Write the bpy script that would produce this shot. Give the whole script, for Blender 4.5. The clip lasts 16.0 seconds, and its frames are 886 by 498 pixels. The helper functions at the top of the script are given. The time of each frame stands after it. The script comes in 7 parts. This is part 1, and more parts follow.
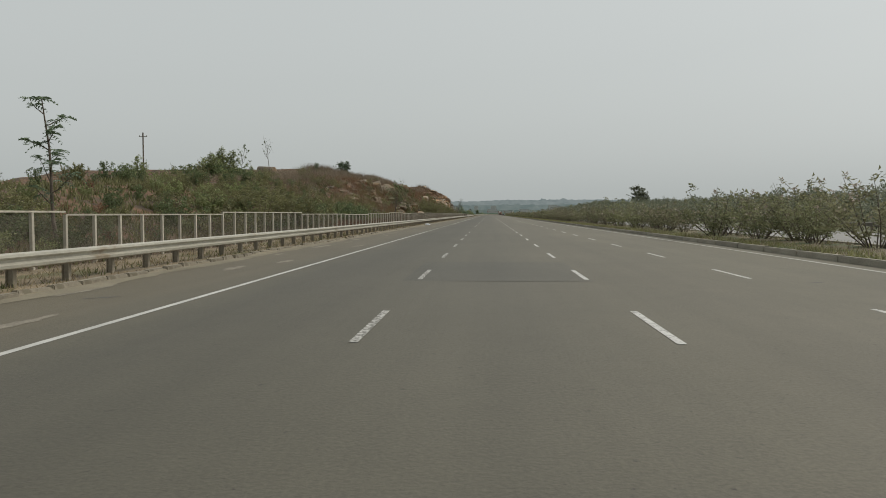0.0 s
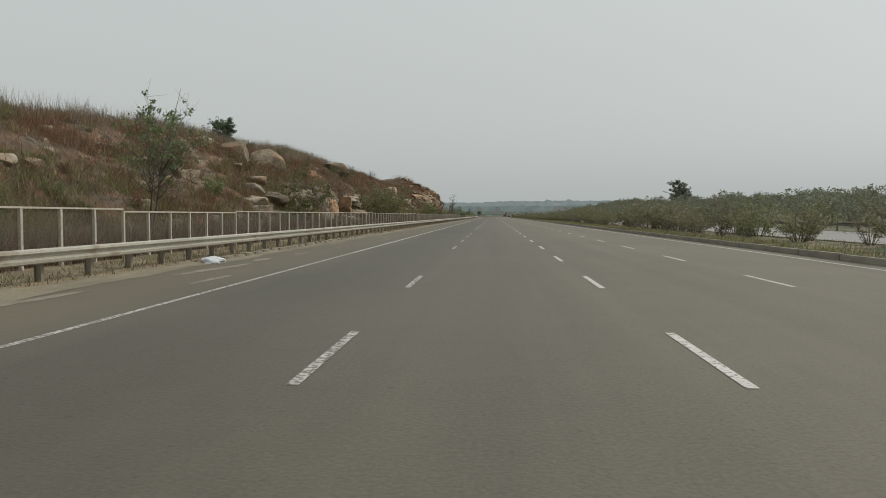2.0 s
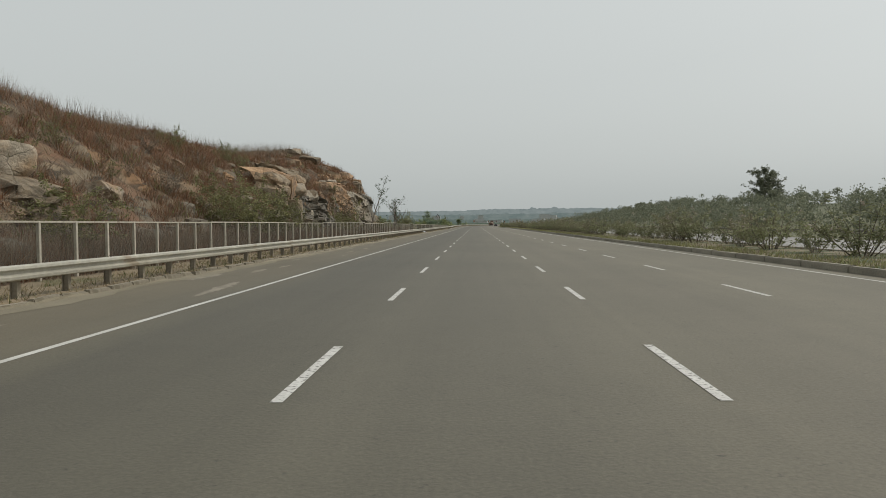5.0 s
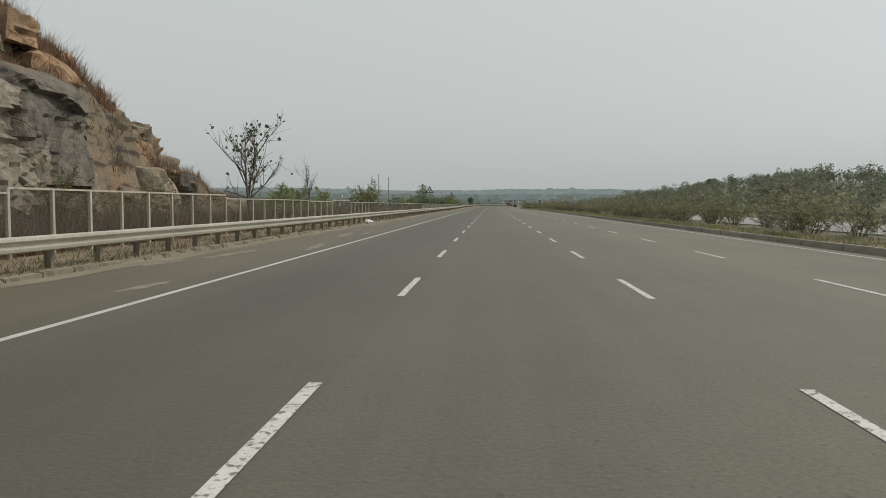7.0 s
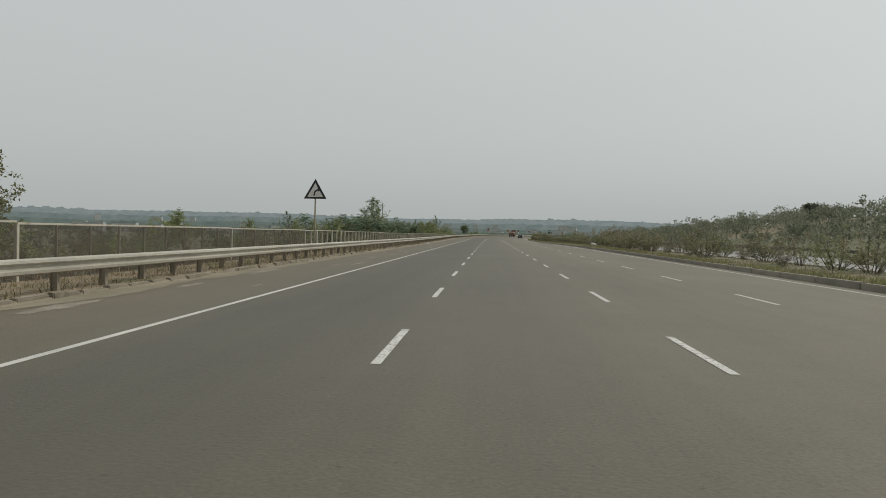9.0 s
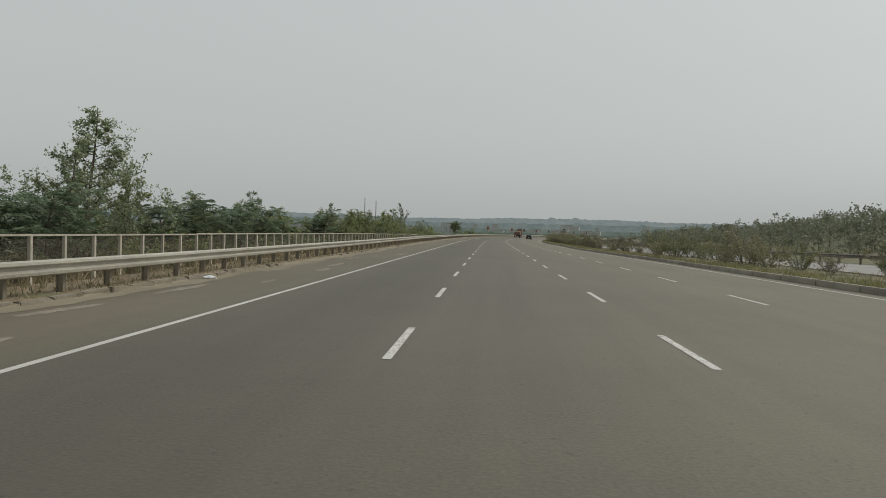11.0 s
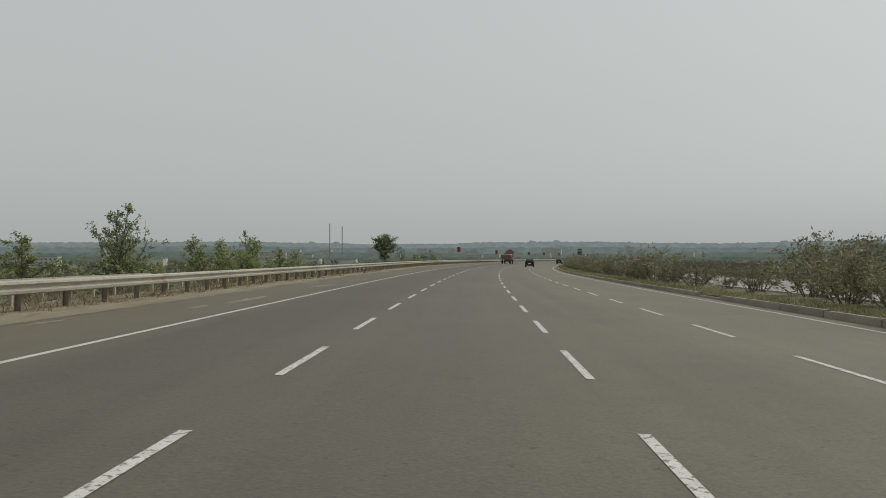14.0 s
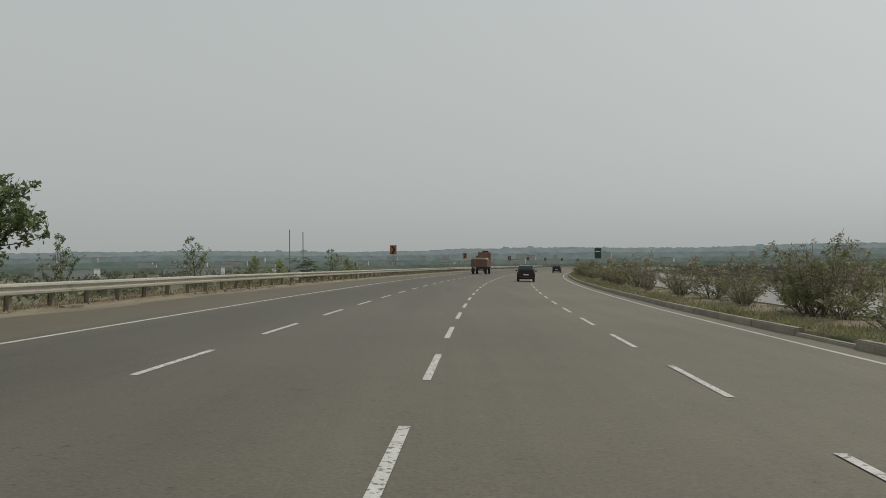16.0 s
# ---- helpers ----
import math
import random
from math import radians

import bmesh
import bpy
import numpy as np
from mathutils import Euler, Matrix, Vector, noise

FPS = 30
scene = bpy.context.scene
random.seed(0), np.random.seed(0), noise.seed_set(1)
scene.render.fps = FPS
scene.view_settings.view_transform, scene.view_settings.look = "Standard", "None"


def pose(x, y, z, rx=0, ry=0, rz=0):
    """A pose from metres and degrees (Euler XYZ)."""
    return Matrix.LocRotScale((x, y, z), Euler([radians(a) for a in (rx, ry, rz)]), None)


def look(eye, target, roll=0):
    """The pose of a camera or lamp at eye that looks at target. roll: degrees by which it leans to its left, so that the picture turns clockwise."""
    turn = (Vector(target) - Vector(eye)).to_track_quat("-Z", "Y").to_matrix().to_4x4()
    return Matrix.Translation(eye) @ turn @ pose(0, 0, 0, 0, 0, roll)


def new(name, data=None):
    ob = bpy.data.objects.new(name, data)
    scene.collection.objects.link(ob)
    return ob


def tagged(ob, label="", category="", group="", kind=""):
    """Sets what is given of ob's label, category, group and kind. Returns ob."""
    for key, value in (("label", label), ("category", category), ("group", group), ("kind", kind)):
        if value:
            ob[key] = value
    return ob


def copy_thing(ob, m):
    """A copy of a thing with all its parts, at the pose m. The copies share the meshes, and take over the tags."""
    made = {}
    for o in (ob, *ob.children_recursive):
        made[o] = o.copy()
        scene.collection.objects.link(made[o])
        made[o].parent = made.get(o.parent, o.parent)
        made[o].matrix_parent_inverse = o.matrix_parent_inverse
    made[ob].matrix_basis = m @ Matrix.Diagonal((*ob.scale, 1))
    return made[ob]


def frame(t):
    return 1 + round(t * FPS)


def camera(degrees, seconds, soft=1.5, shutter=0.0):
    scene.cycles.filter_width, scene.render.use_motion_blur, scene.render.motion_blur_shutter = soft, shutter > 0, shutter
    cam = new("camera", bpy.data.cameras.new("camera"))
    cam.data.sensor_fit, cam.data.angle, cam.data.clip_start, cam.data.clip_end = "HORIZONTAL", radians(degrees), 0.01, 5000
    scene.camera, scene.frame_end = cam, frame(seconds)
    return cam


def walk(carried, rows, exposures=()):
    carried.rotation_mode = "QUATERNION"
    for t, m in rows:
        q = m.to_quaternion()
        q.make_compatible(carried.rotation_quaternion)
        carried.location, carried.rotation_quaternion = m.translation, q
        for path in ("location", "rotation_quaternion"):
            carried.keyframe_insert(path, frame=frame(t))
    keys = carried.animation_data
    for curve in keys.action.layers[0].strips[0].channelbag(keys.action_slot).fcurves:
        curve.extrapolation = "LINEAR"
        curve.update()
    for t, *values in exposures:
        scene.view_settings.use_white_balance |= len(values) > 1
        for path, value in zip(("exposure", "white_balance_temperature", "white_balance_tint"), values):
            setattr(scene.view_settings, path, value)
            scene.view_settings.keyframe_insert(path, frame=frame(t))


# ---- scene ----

# the line of the road: the left lane line, turning right from about 500 m on
FOV = 62.18
cam = camera(FOV, 16.0, soft=0.9)
KS = [-60, 430, 450, 480, 510, 540, 570, 600, 630, 660, 700, 960]
KV = [0, 0, 0.00018, -0.00008, 0.0001, 0.00046, 0.00083, 0.00063, 0.00124, 0.00119, 0.0011, 0.0011]
BS = [-60, 430, 460, 500, 540, 580, 620, 700, 960]
BV = [0, 0, 0.008, 0.026, 0.0245, 0.033, 0.043, 0.038, 0.034]
SG = np.arange(-60.0, 961.0, 1.0)
_k = np.interp(SG, KS, KV)
_th = np.concatenate([[0], np.cumsum((_k[1:] + _k[:-1]) / 2)])
_x = np.concatenate([[0], np.cumsum(np.sin((_th[1:] + _th[:-1]) / 2))])
_y = np.concatenate([[0], np.cumsum(np.cos((_th[1:] + _th[:-1]) / 2))]) - 60.0


def heading(s):
    return float(np.interp(s, SG, _th))


def bank(s):
    return float(np.interp(s, BS, BV))


def at(s, d, h=0.0):
    """World place: s metres along the road, d to the right of the lane line, h above the road's plane."""
    a = heading(s)
    k = max(-12.0, min(20.0, d))
    return Vector((float(np.interp(s, SG, _x)) + d * math.cos(a), float(np.interp(s, SG, _y)) - d * math.sin(a), h - bank(s) * k))


def along(s, d, h=0.0, turn=0.0):
    """A pose whose y axis runs along the road and whose x axis lies in its slope."""
    p = at(s, d, h)
    return Matrix.Translation(p) @ pose(0, 0, 0, 0, math.degrees(math.atan(bank(s))), -math.degrees(heading(s)) + turn)


def upright(s, d, h=0.0, turn=0.0):
    return Matrix.Translation(at(s, d, h)) @ pose(0, 0, 0, 0, 0, -math.degrees(heading(s)) + turn)


# seconds, along the road, aside, eye height, yaw to the left of the road, pitch, roll
DRIVE = [
    (0.0, 0.04, 1.54, 1.462, 3.59, -2.75, -0.01),
    (0.5, 18.83, 1.58, 1.477, 3.32, -2.61, -0.03),
    (1.0, 37.62, 1.62, 1.435, 2.91, -2.90, -0.05),
    (1.5, 56.25, 1.60, 1.453, 3.51, -2.84, -0.33),
    (2.0, 75.03, 1.63, 1.384, 3.88, -2.63, -0.06),
    (2.5, 93.99, 1.73, 1.519, 3.71, -1.07, -0.11),
    (3.0, 112.58, 1.80, 1.443, 2.71, -1.11, -1.56),
    (3.5, 131.42, 1.80, 1.460, 2.36, -1.48, -1.46),
    (6.0, 225.78, 1.48, 1.453, 3.11, -2.11, 0.32),
    (6.5, 244.86, 1.37, 1.449, 3.30, -2.26, 0.66),
    (7.0, 263.77, 1.33, 1.380, 3.71, -3.53, 0.29),
    (7.5, 283.00, 1.25, 1.463, 4.19, -2.45, 0.24),
    (8.0, 302.06, 1.18, 1.409, 3.62, -2.07, 0.90),
    (10.5, 394.06, 1.18, 1.449, 4.07, -0.92, 1.26),
    (11.0, 411.59, 1.13, 1.456, 3.61, -1.32, 1.48),
    (11.5, 429.30, 1.18, 1.417, 2.97, -1.50, 1.37),
    (12.0, 446.90, 1.28, 1.437, 2.94, -1.38, 1.22),
    (12.5, 464.31, 1.47, 1.433, 2.73, -1.24, 0.52),
    (13.0, 481.88, 1.67, 1.457, 2.87, 0.06, -0.01),
    (13.5, 499.79, 1.96, 1.447, 2.18, 0.78, 0.01),
    (14.0, 517.80, 2.28, 1.427, 2.27, 0.74, -0.03),
    (14.5, 535.63, 2.71, 1.467, 2.76, 0.80, -0.29),
    (15.0, 553.51, 3.33, 1.54, 3.55, 1.61, -0.27),
    (15.5, 571.43, 3.84, 1.445, 2.46, 1.30, -0.42),
    (16.0, 589.33, 4.39, 1.50, 2.54, 1.30, -0.66),
]


def hermite(t, ts, vs):
    """A smooth curve through the values."""
    i = max(0, min(len(ts) - 2, int(np.searchsorted(ts, t, "right")) - 1))

    def slope(j):
        if j == 0:
            return (vs[1] - vs[0]) / (ts[1] - ts[0])
        if j == len(ts) - 1:
            return (vs[-1] - vs[-2]) / (ts[-1] - ts[-2])
        a, b = (vs[j] - vs[j - 1]) / (ts[j] - ts[j - 1]), (vs[j + 1] - vs[j]) / (ts[j + 1] - ts[j])
        u, v = ts[j] - ts[j - 1], ts[j + 1] - ts[j]
        return (a * v + b * u) / (u + v)

    w = ts[i + 1] - ts[i]
    q = (t - ts[i]) / w
    return ((2 * q**3 - 3 * q**2 + 1) * vs[i] + (q**3 - 2 * q**2 + q) * w * slope(i)
            + (3 * q**2 - 2 * q**3) * vs[i + 1] + (q**3 - q**2) * w * slope(i + 1))


def drive(t):
    ts = [r[0] for r in DRIVE]
    s, d, h, yaw, pitch, roll = [hermite(t, ts, [r[c] for r in DRIVE]) for c in range(1, 7)]
    p = at(s, d, h)
    face = Euler((0, 0, radians(yaw - math.degrees(heading(s))))).to_matrix().to_4x4()
    return Matrix.Translation(p) @ face @ Euler((radians(90 + pitch), 0, 0)).to_matrix().to_4x4() @ Euler((0, 0, radians(roll))).to_matrix().to_4x4()


walk(cam, [(i / 10, drive(i / 10)) for i in range(161)], [(0, 0.07), (5.5, 0.14), (8, 0.09), (11, 0), (13.5, -0.03), (16, -0.13)])

# ---- light ----
SUN_EL, SUN_AZ = radians(50), radians(72)
world = bpy.data.worlds.new("hazy_sky")
scene.world = world
world.use_nodes = True
wn, wl = world.node_tree.nodes, world.node_tree.links
wn.clear()
sky = wn.new("ShaderNodeTexSky")
sky.sky_type, sky.sun_disc, sky.sun_elevation, sky.sun_rotation = "NISHITA", False, SUN_EL, SUN_AZ
sky.air_density, sky.dust_density = 1.5, 6.0
pale = wn.new("ShaderNodeHueSaturation")
pale.inputs["Saturation"].default_value = 0.15
haze = wn.new("ShaderNodeMix")
haze.data_type = "RGBA"
haze.inputs["Factor"].default_value = 0.66
haze.inputs["B"].default_value = (5.28, 5.65, 5.56, 1)
back = wn.new("ShaderNodeBackground")
back.inputs["Strength"].default_value = 0.11
out = wn.new("ShaderNodeOutputWorld")
wl.new(sky.outputs["Color"], pale.inputs["Color"])
wl.new(pale.outputs["Color"], haze.inputs["A"])
wl.new(haze.outputs["Result"], back.inputs["Color"])
wl.new(back.outputs["Background"], out.inputs["Surface"])

sun = new("sun", bpy.data.lights.new("sun", "SUN"))
sun.data.energy, sun.data.angle, sun.data.color = 1.5, radians(12), (1.0, 0.95, 0.87)
sun.matrix_world = look((0, 0, 0), (-math.sin(SUN_AZ) * math.cos(SUN_EL), -math.cos(SUN_AZ) * math.cos(SUN_EL), -math.sin(SUN_EL)))

# ---- materials ----


def material(name, dark, light, rough=0.8, grain=30.0, patch=1.0, bump=0.3, reach=0.02, metal=0.0, vary=0.0, stains=None, stain_size=0.3, stain_share=0.35):
    """Base colour between two tones by fine grain and broad patches; relief from the same grain; optional stains; vary: shift from object to object."""
    m = bpy.data.materials.new(name)
    m.use_nodes = True
    n, l = m.node_tree.nodes, m.node_tree.links
    b = n["Principled BSDF"]
    place = n.new("ShaderNodeTexCoord")
    fine, broad = n.new("ShaderNodeTexNoise"), n.new("ShaderNodeTexNoise")
    for t, size in ((fine, grain), (broad, patch)):
        t.inputs["Scale"].default_value = size
        t.inputs["Detail"].default_value = 5.0
        l.new(place.outputs["Object"], t.inputs["Vector"])
    both = n.new("ShaderNodeMath")
    both.operation = "MULTIPLY_ADD"
    both.inputs[1].default_value = 0.45
    l.new(fine.outputs["Fac"], both.inputs[0])
    half = n.new("ShaderNodeMath")
    half.operation = "MULTIPLY"
    half.inputs[1].default_value = 0.55
    l.new(broad.outputs["Fac"], half.inputs[0])
    l.new(half.outputs[0], both.inputs[2])
    ramp = n.new("ShaderNodeValToRGB")
    ramp.color_ramp.elements[0].position, ramp.color_ramp.elements[1].position = 0.34, 0.66
    ramp.color_ramp.elements[0].color, ramp.color_ramp.elements[1].color = (*dark, 1), (*light, 1)
    l.new(both.outputs[0], ramp.inputs["Fac"])
    colour = ramp.outputs["Color"]
    if stains:
        blot = n.new("ShaderNodeTexNoise")
        blot.inputs["Scale"].default_value, blot.inputs["Detail"].default_value = stain_size, 8.0
        l.new(place.outputs["Object"], blot.inputs["Vector"])
        edge = n.new("ShaderNodeMapRange")
        edge.inputs["From Min"].default_value, edge.inputs["From Max"].default_value = 0.72 - stain_share * 0.5, 0.8 - stain_share * 0.5
        l.new(blot.outputs["Fac"], edge.inputs["Value"])
        mix = n.new("ShaderNodeMix")
        mix.data_type = "RGBA"
        l.new(edge.outputs["Result"], mix.inputs["Factor"])
        l.new(colour, mix.inputs["A"])
        mix.inputs["B"].default_value = (*stains, 1)
        colour = mix.outputs["Result"]
    if vary:
        info = n.new("ShaderNodeObjectInfo")
        level = n.new("ShaderNodeMapRange")
        level.inputs["To Min"].default_value, level.inputs["To Max"].default_value = 1 - vary, 1 + vary
        l.new(info.outputs["Random"], level.inputs["Value"])
        hue = n.new("ShaderNodeHueSaturation")
        l.new(level.outputs["Result"], hue.inputs["Value"])
        l.new(colour, hue.inputs["Color"])
        colour = hue.outputs["Color"]
    l.new(colour, b.inputs["Base Color"])
    b.inputs["Roughness"].default_value, b.inputs["Metallic"].default_value = rough, metal
    if bump:
        rise = n.new("ShaderNodeBump")
        rise.inputs["Strength"].default_value, rise.inputs["Distance"].default_value = bump, reach
        l.new(both.outputs[0], rise.inputs["Height"])
        l.new(rise.outputs["Normal"], b.inputs["Normal"])
    return m


def leaf_material(name, dark, light, glow=0.45, rough=0.6):
    """Leaves: each island its own tone, some light let through."""
    m = bpy.data.materials.new(name)
    m.use_nodes = True
    n, l = m.node_tree.nodes, m.node_tree.links
    b = n["Principled BSDF"]
    geo = n.new("ShaderNodeNewGeometry")
    ramp = n.new("ShaderNodeValToRGB")
    ramp.color_ramp.elements[0].color, ramp.color_ramp.elements[1].color = (*dark, 1), (*light, 1)
    l.new(geo.outputs["Random Per Island"], ramp.inputs["Fac"])
    info = n.new("ShaderNodeObjectInfo")
    level = n.new("ShaderNodeMapRange")
    level.inputs["To Min"].default_value, level.inputs["To Max"].default_value = 0.8, 1.2
    l.new(info.outputs["Random"], level.inputs["Value"])
    hue = n.new("ShaderNodeHueSaturation")
    l.new(level.outputs["Result"], hue.inputs["Value"])
    l.new(ramp.outputs["Color"], hue.inputs["Color"])
    l.new(hue.outputs["Color"], b.inputs["Base Color"])
    b.inputs["Roughness"].default_value = rough
    thin = n.new("ShaderNodeBsdfTranslucent")
    l.new(hue.outputs["Color"], thin.inputs["Color"])
    mix = n.new("ShaderNodeMixShader")
    mix.inputs["Fac"].default_value = glow
    l.new(b.outputs["BSDF"], mix.inputs[1])
    l.new(thin.outputs["BSDF"], mix.inputs[2])
    l.new(mix.outputs["Shader"], n["Material Output"].inputs["Surface"])
    return m


def rock_material(name, dark, light, stain):
    """Split granite: mottled grain, stained faces, fine dark cracks, rough relief, all at true size."""
    m = bpy.data.materials.new(name)
    m.use_nodes = True
    n, l = m.node_tree.nodes, m.node_tree.links
    b = n["Principled BSDF"]
    geo = n.new("ShaderNodeNewGeometry")

    def noise_at(scale, detail, vector=geo.outputs["Position"]):
        t = n.new("ShaderNodeTexNoise")
        t.inputs["Scale"].default_value, t.inputs["Detail"].default_value = scale, detail
        t.inputs["Roughness"].default_value = 0.65
        l.new(vector, t.inputs["Vector"])
        return t

    tone = n.new("ShaderNodeValToRGB")
    tone.color_ramp.elements[0].position, tone.color_ramp.elements[1].position = 0.3, 0.7
    tone.color_ramp.elements[0].color, tone.color_ramp.elements[1].color = (*dark, 1), (*light, 1)
    grain = noise_at(2.2, 10)
    l.new(grain.outputs["Fac"], tone.inputs["Fac"])
    share = n.new("ShaderNodeMapRange")
    share.inputs["From Min"].default_value, share.inputs["From Max"].default_value, share.inputs["To Max"].default_value = 0.5, 0.66, 0.7
    l.new(noise_at(0.45, 6).outputs["Fac"], share.inputs["Value"])
    mix = n.new("ShaderNodeMix")
    mix.data_type = "RGBA"
    mix.inputs["B"].default_value = (*stain, 1)
    l.new(share.outputs["Result"], mix.inputs["Factor"])
    l.new(tone.outputs["Color"], mix.inputs["A"])
    bend = n.new("ShaderNodeVectorMath")
    bend.operation = "MULTIPLY_ADD"
    bend.inputs[1].default_value = (0.6, 0.6, 0.45)
    l.new(noise_at(0.9, 5).outputs["Color"], bend.inputs[0])
    l.new(geo.outputs["Position"], bend.inputs[2])
    flat = n.new("ShaderNodeMapping")
    flat.inputs["Scale"].default_value, flat.inputs["Rotation"].default_value = (0.55, 0.45, 1.0), (0.1, 0.12, 0.3)
    l.new(bend.outputs["Vector"], flat.inputs["Vector"])
    cells = n.new("ShaderNodeTexVoronoi")
    cells.feature = "DISTANCE_TO_EDGE"
    cells.inputs["Scale"].default_value = 0.8
    l.new(flat.outputs["Vector"], cells.inputs["Vector"])
    crack = n.new("ShaderNodeMapRange")
    crack.inputs["From Max"].default_value, crack.inputs["To Min"].default_value = 0.02, 0.68
    l.new(cells.outputs["Distance"], crack.inputs["Value"])
    dim = n.new("ShaderNodeMix")
    dim.data_type, dim.blend_type = "RGBA", "MULTIPLY"
    dim.inputs["Factor"].default_value = 1.0
    l.new(mix.outputs["Result"], dim.inputs["A"])
    l.new(crack.outputs["Result"], dim.inputs["B"])
    info = n.new("ShaderNodeObjectInfo")
    level = n.new("ShaderNodeMapRange")
    level.inputs["To Min"].default_value, level.inputs["To Max"].default_value = 0.82, 1.18
    l.new(info.outputs["Random"], level.inputs["Value"])
    hue = n.new("ShaderNodeHueSaturation")
    l.new(level.outputs["Result"], hue.inputs["Value"])
    l.new(dim.outputs["Result"], hue.inputs["Color"])
    l.new(hue.outputs["Color"], b.inputs["Base Color"])
    b.inputs["Roughness"].default_value = 0.9
    depth = n.new("ShaderNodeMath")
    depth.operation = "MULTIPLY_ADD"
    depth.inputs[1].default_value = 0.5
    l.new(crack.outputs["Result"], depth.inputs[0])
    l.new(noise_at(3.0, 10).outputs["Fac"], depth.inputs[2])
    rise = n.new("ShaderNodeBump")
    rise.inputs["Strength"].default_value, rise.inputs["Distance"].default_value = 0.9, 0.18
    l.new(depth.outputs[0], rise.inputs["Height"])
    l.new(rise.outputs["Normal"], b.inputs["Normal"])
    return m


def hill_material():
    """Reddish soil and dry grass on the gentle slopes, grey to tan broken rock where it is steep."""
    m = bpy.data.materials.new("hill_soil_and_rock")
    m.use_nodes = True
    n, l = m.node_tree.nodes, m.node_tree.links
    b = n["Principled BSDF"]
    place = n.new("ShaderNodeTexCoord")
    geo = n.new("ShaderNodeNewGeometry")
    split = n.new("ShaderNodeSeparateXYZ")
    l.new(geo.outputs["True Normal"], split.inputs["Vector"])

    def noise_at(scale, detail=6.0):
        t = n.new("ShaderNodeTexNoise")
        t.inputs["Scale"].default_value, t.inputs["Detail"].default_value = scale, detail
        l.new(place.outputs["Object"], t.inputs["Vector"])
        return t.outputs["Fac"]

    def tones(fac, *stops):
        r = n.new("ShaderNodeValToRGB")
        while len(r.color_ramp.elements) < len(stops):
            r.color_ramp.elements.new(0.5)
        for e, (p, c) in zip(r.color_ramp.elements, stops):
            e.position, e.color = p, (*c, 1)
        l.new(fac, r.inputs["Fac"])
        return r.outputs["Color"]

    soil = tones(noise_at(0.5, 9), (0.3, (0.05, 0.04, 0.025)), (0.46, (0.092, 0.06, 0.036)), (0.58, (0.15, 0.08, 0.043)), (0.72, (0.14, 0.105, 0.065)))
    rock = tones(noise_at(0.22, 10), (0.34, (0.09, 0.078, 0.058)), (0.43, (0.15, 0.122, 0.085)), (0.55, (0.21, 0.16, 0.105)), (0.66, (0.25, 0.15, 0.08)))
    seam = n.new("ShaderNodeTexNoise")
    seam.inputs["Scale"].default_value, seam.inputs["Detail"].default_value = 0.7, 12
    flat = n.new("ShaderNodeMapping")
    flat.inputs["Scale"].default_value, flat.inputs["Rotation"].default_value = (1, 1, 4.5), (0.25, 0.1, 0)
    l.new(place.outputs["Object"], flat.inputs["Vector"])
    l.new(flat.outputs["Vector"], seam.inputs["Vector"])
    line = n.new("ShaderNodeMapRange")
    line.inputs["From Min"].default_value, line.inputs["From Max"].default_value = 0.4, 0.5
    line.inputs["To Min"].default_value = 0.35
    l.new(seam.outputs["Fac"], line.inputs["Value"])
    dark = n.new("ShaderNodeMix")
    dark.data_type, dark.blend_type = "RGBA", "MULTIPLY"
    dark.inputs["Factor"].default_value = 1.0
    l.new(rock, dark.inputs["A"])
    l.new(line.outputs["Result"], dark.inputs["B"])
    fleck = noise_at(0.8, 8)
    steep = n.new("ShaderNodeMath")
    steep.operation = "MULTIPLY_ADD"
    steep.inputs[1].default_value = 0.5
    l.new(fleck, steep.inputs[0])
    l.new(split.outputs["Z"], steep.inputs[2])
    mask = n.new("ShaderNodeMapRange")
    mask.inputs["From Min"].default_value, mask.inputs["From Max"].default_value = 0.86, 0.98
    mask.inputs["To Min"].default_value, mask.inputs["To Max"].default_value = 1.0, 0.0
    l.new(steep.outputs[0], mask.inputs["Value"])
    mix = n.new("ShaderNodeMix")
    mix.data_type = "RGBA"
    l.new(mask.outputs["Result"], mix.inputs["Factor"])
    l.new(soil, mix.inputs["A"])
    l.new(dark.outputs["Result"], mix.inputs["B"])
    l.new(mix.outputs["Result"], b.inputs["Base Color"])
    b.inputs["Roughness"].default_value = 0.9
    rise = n.new("ShaderNodeBump")
    rise.inputs["Strength"].default_value, rise.inputs["Distance"].default_value = 0.7, 0.12
    l.new(noise_at(3.0, 10), rise.inputs["Height"])
    l.new(rise.outputs["Normal"], b.inputs["Normal"])
    return m


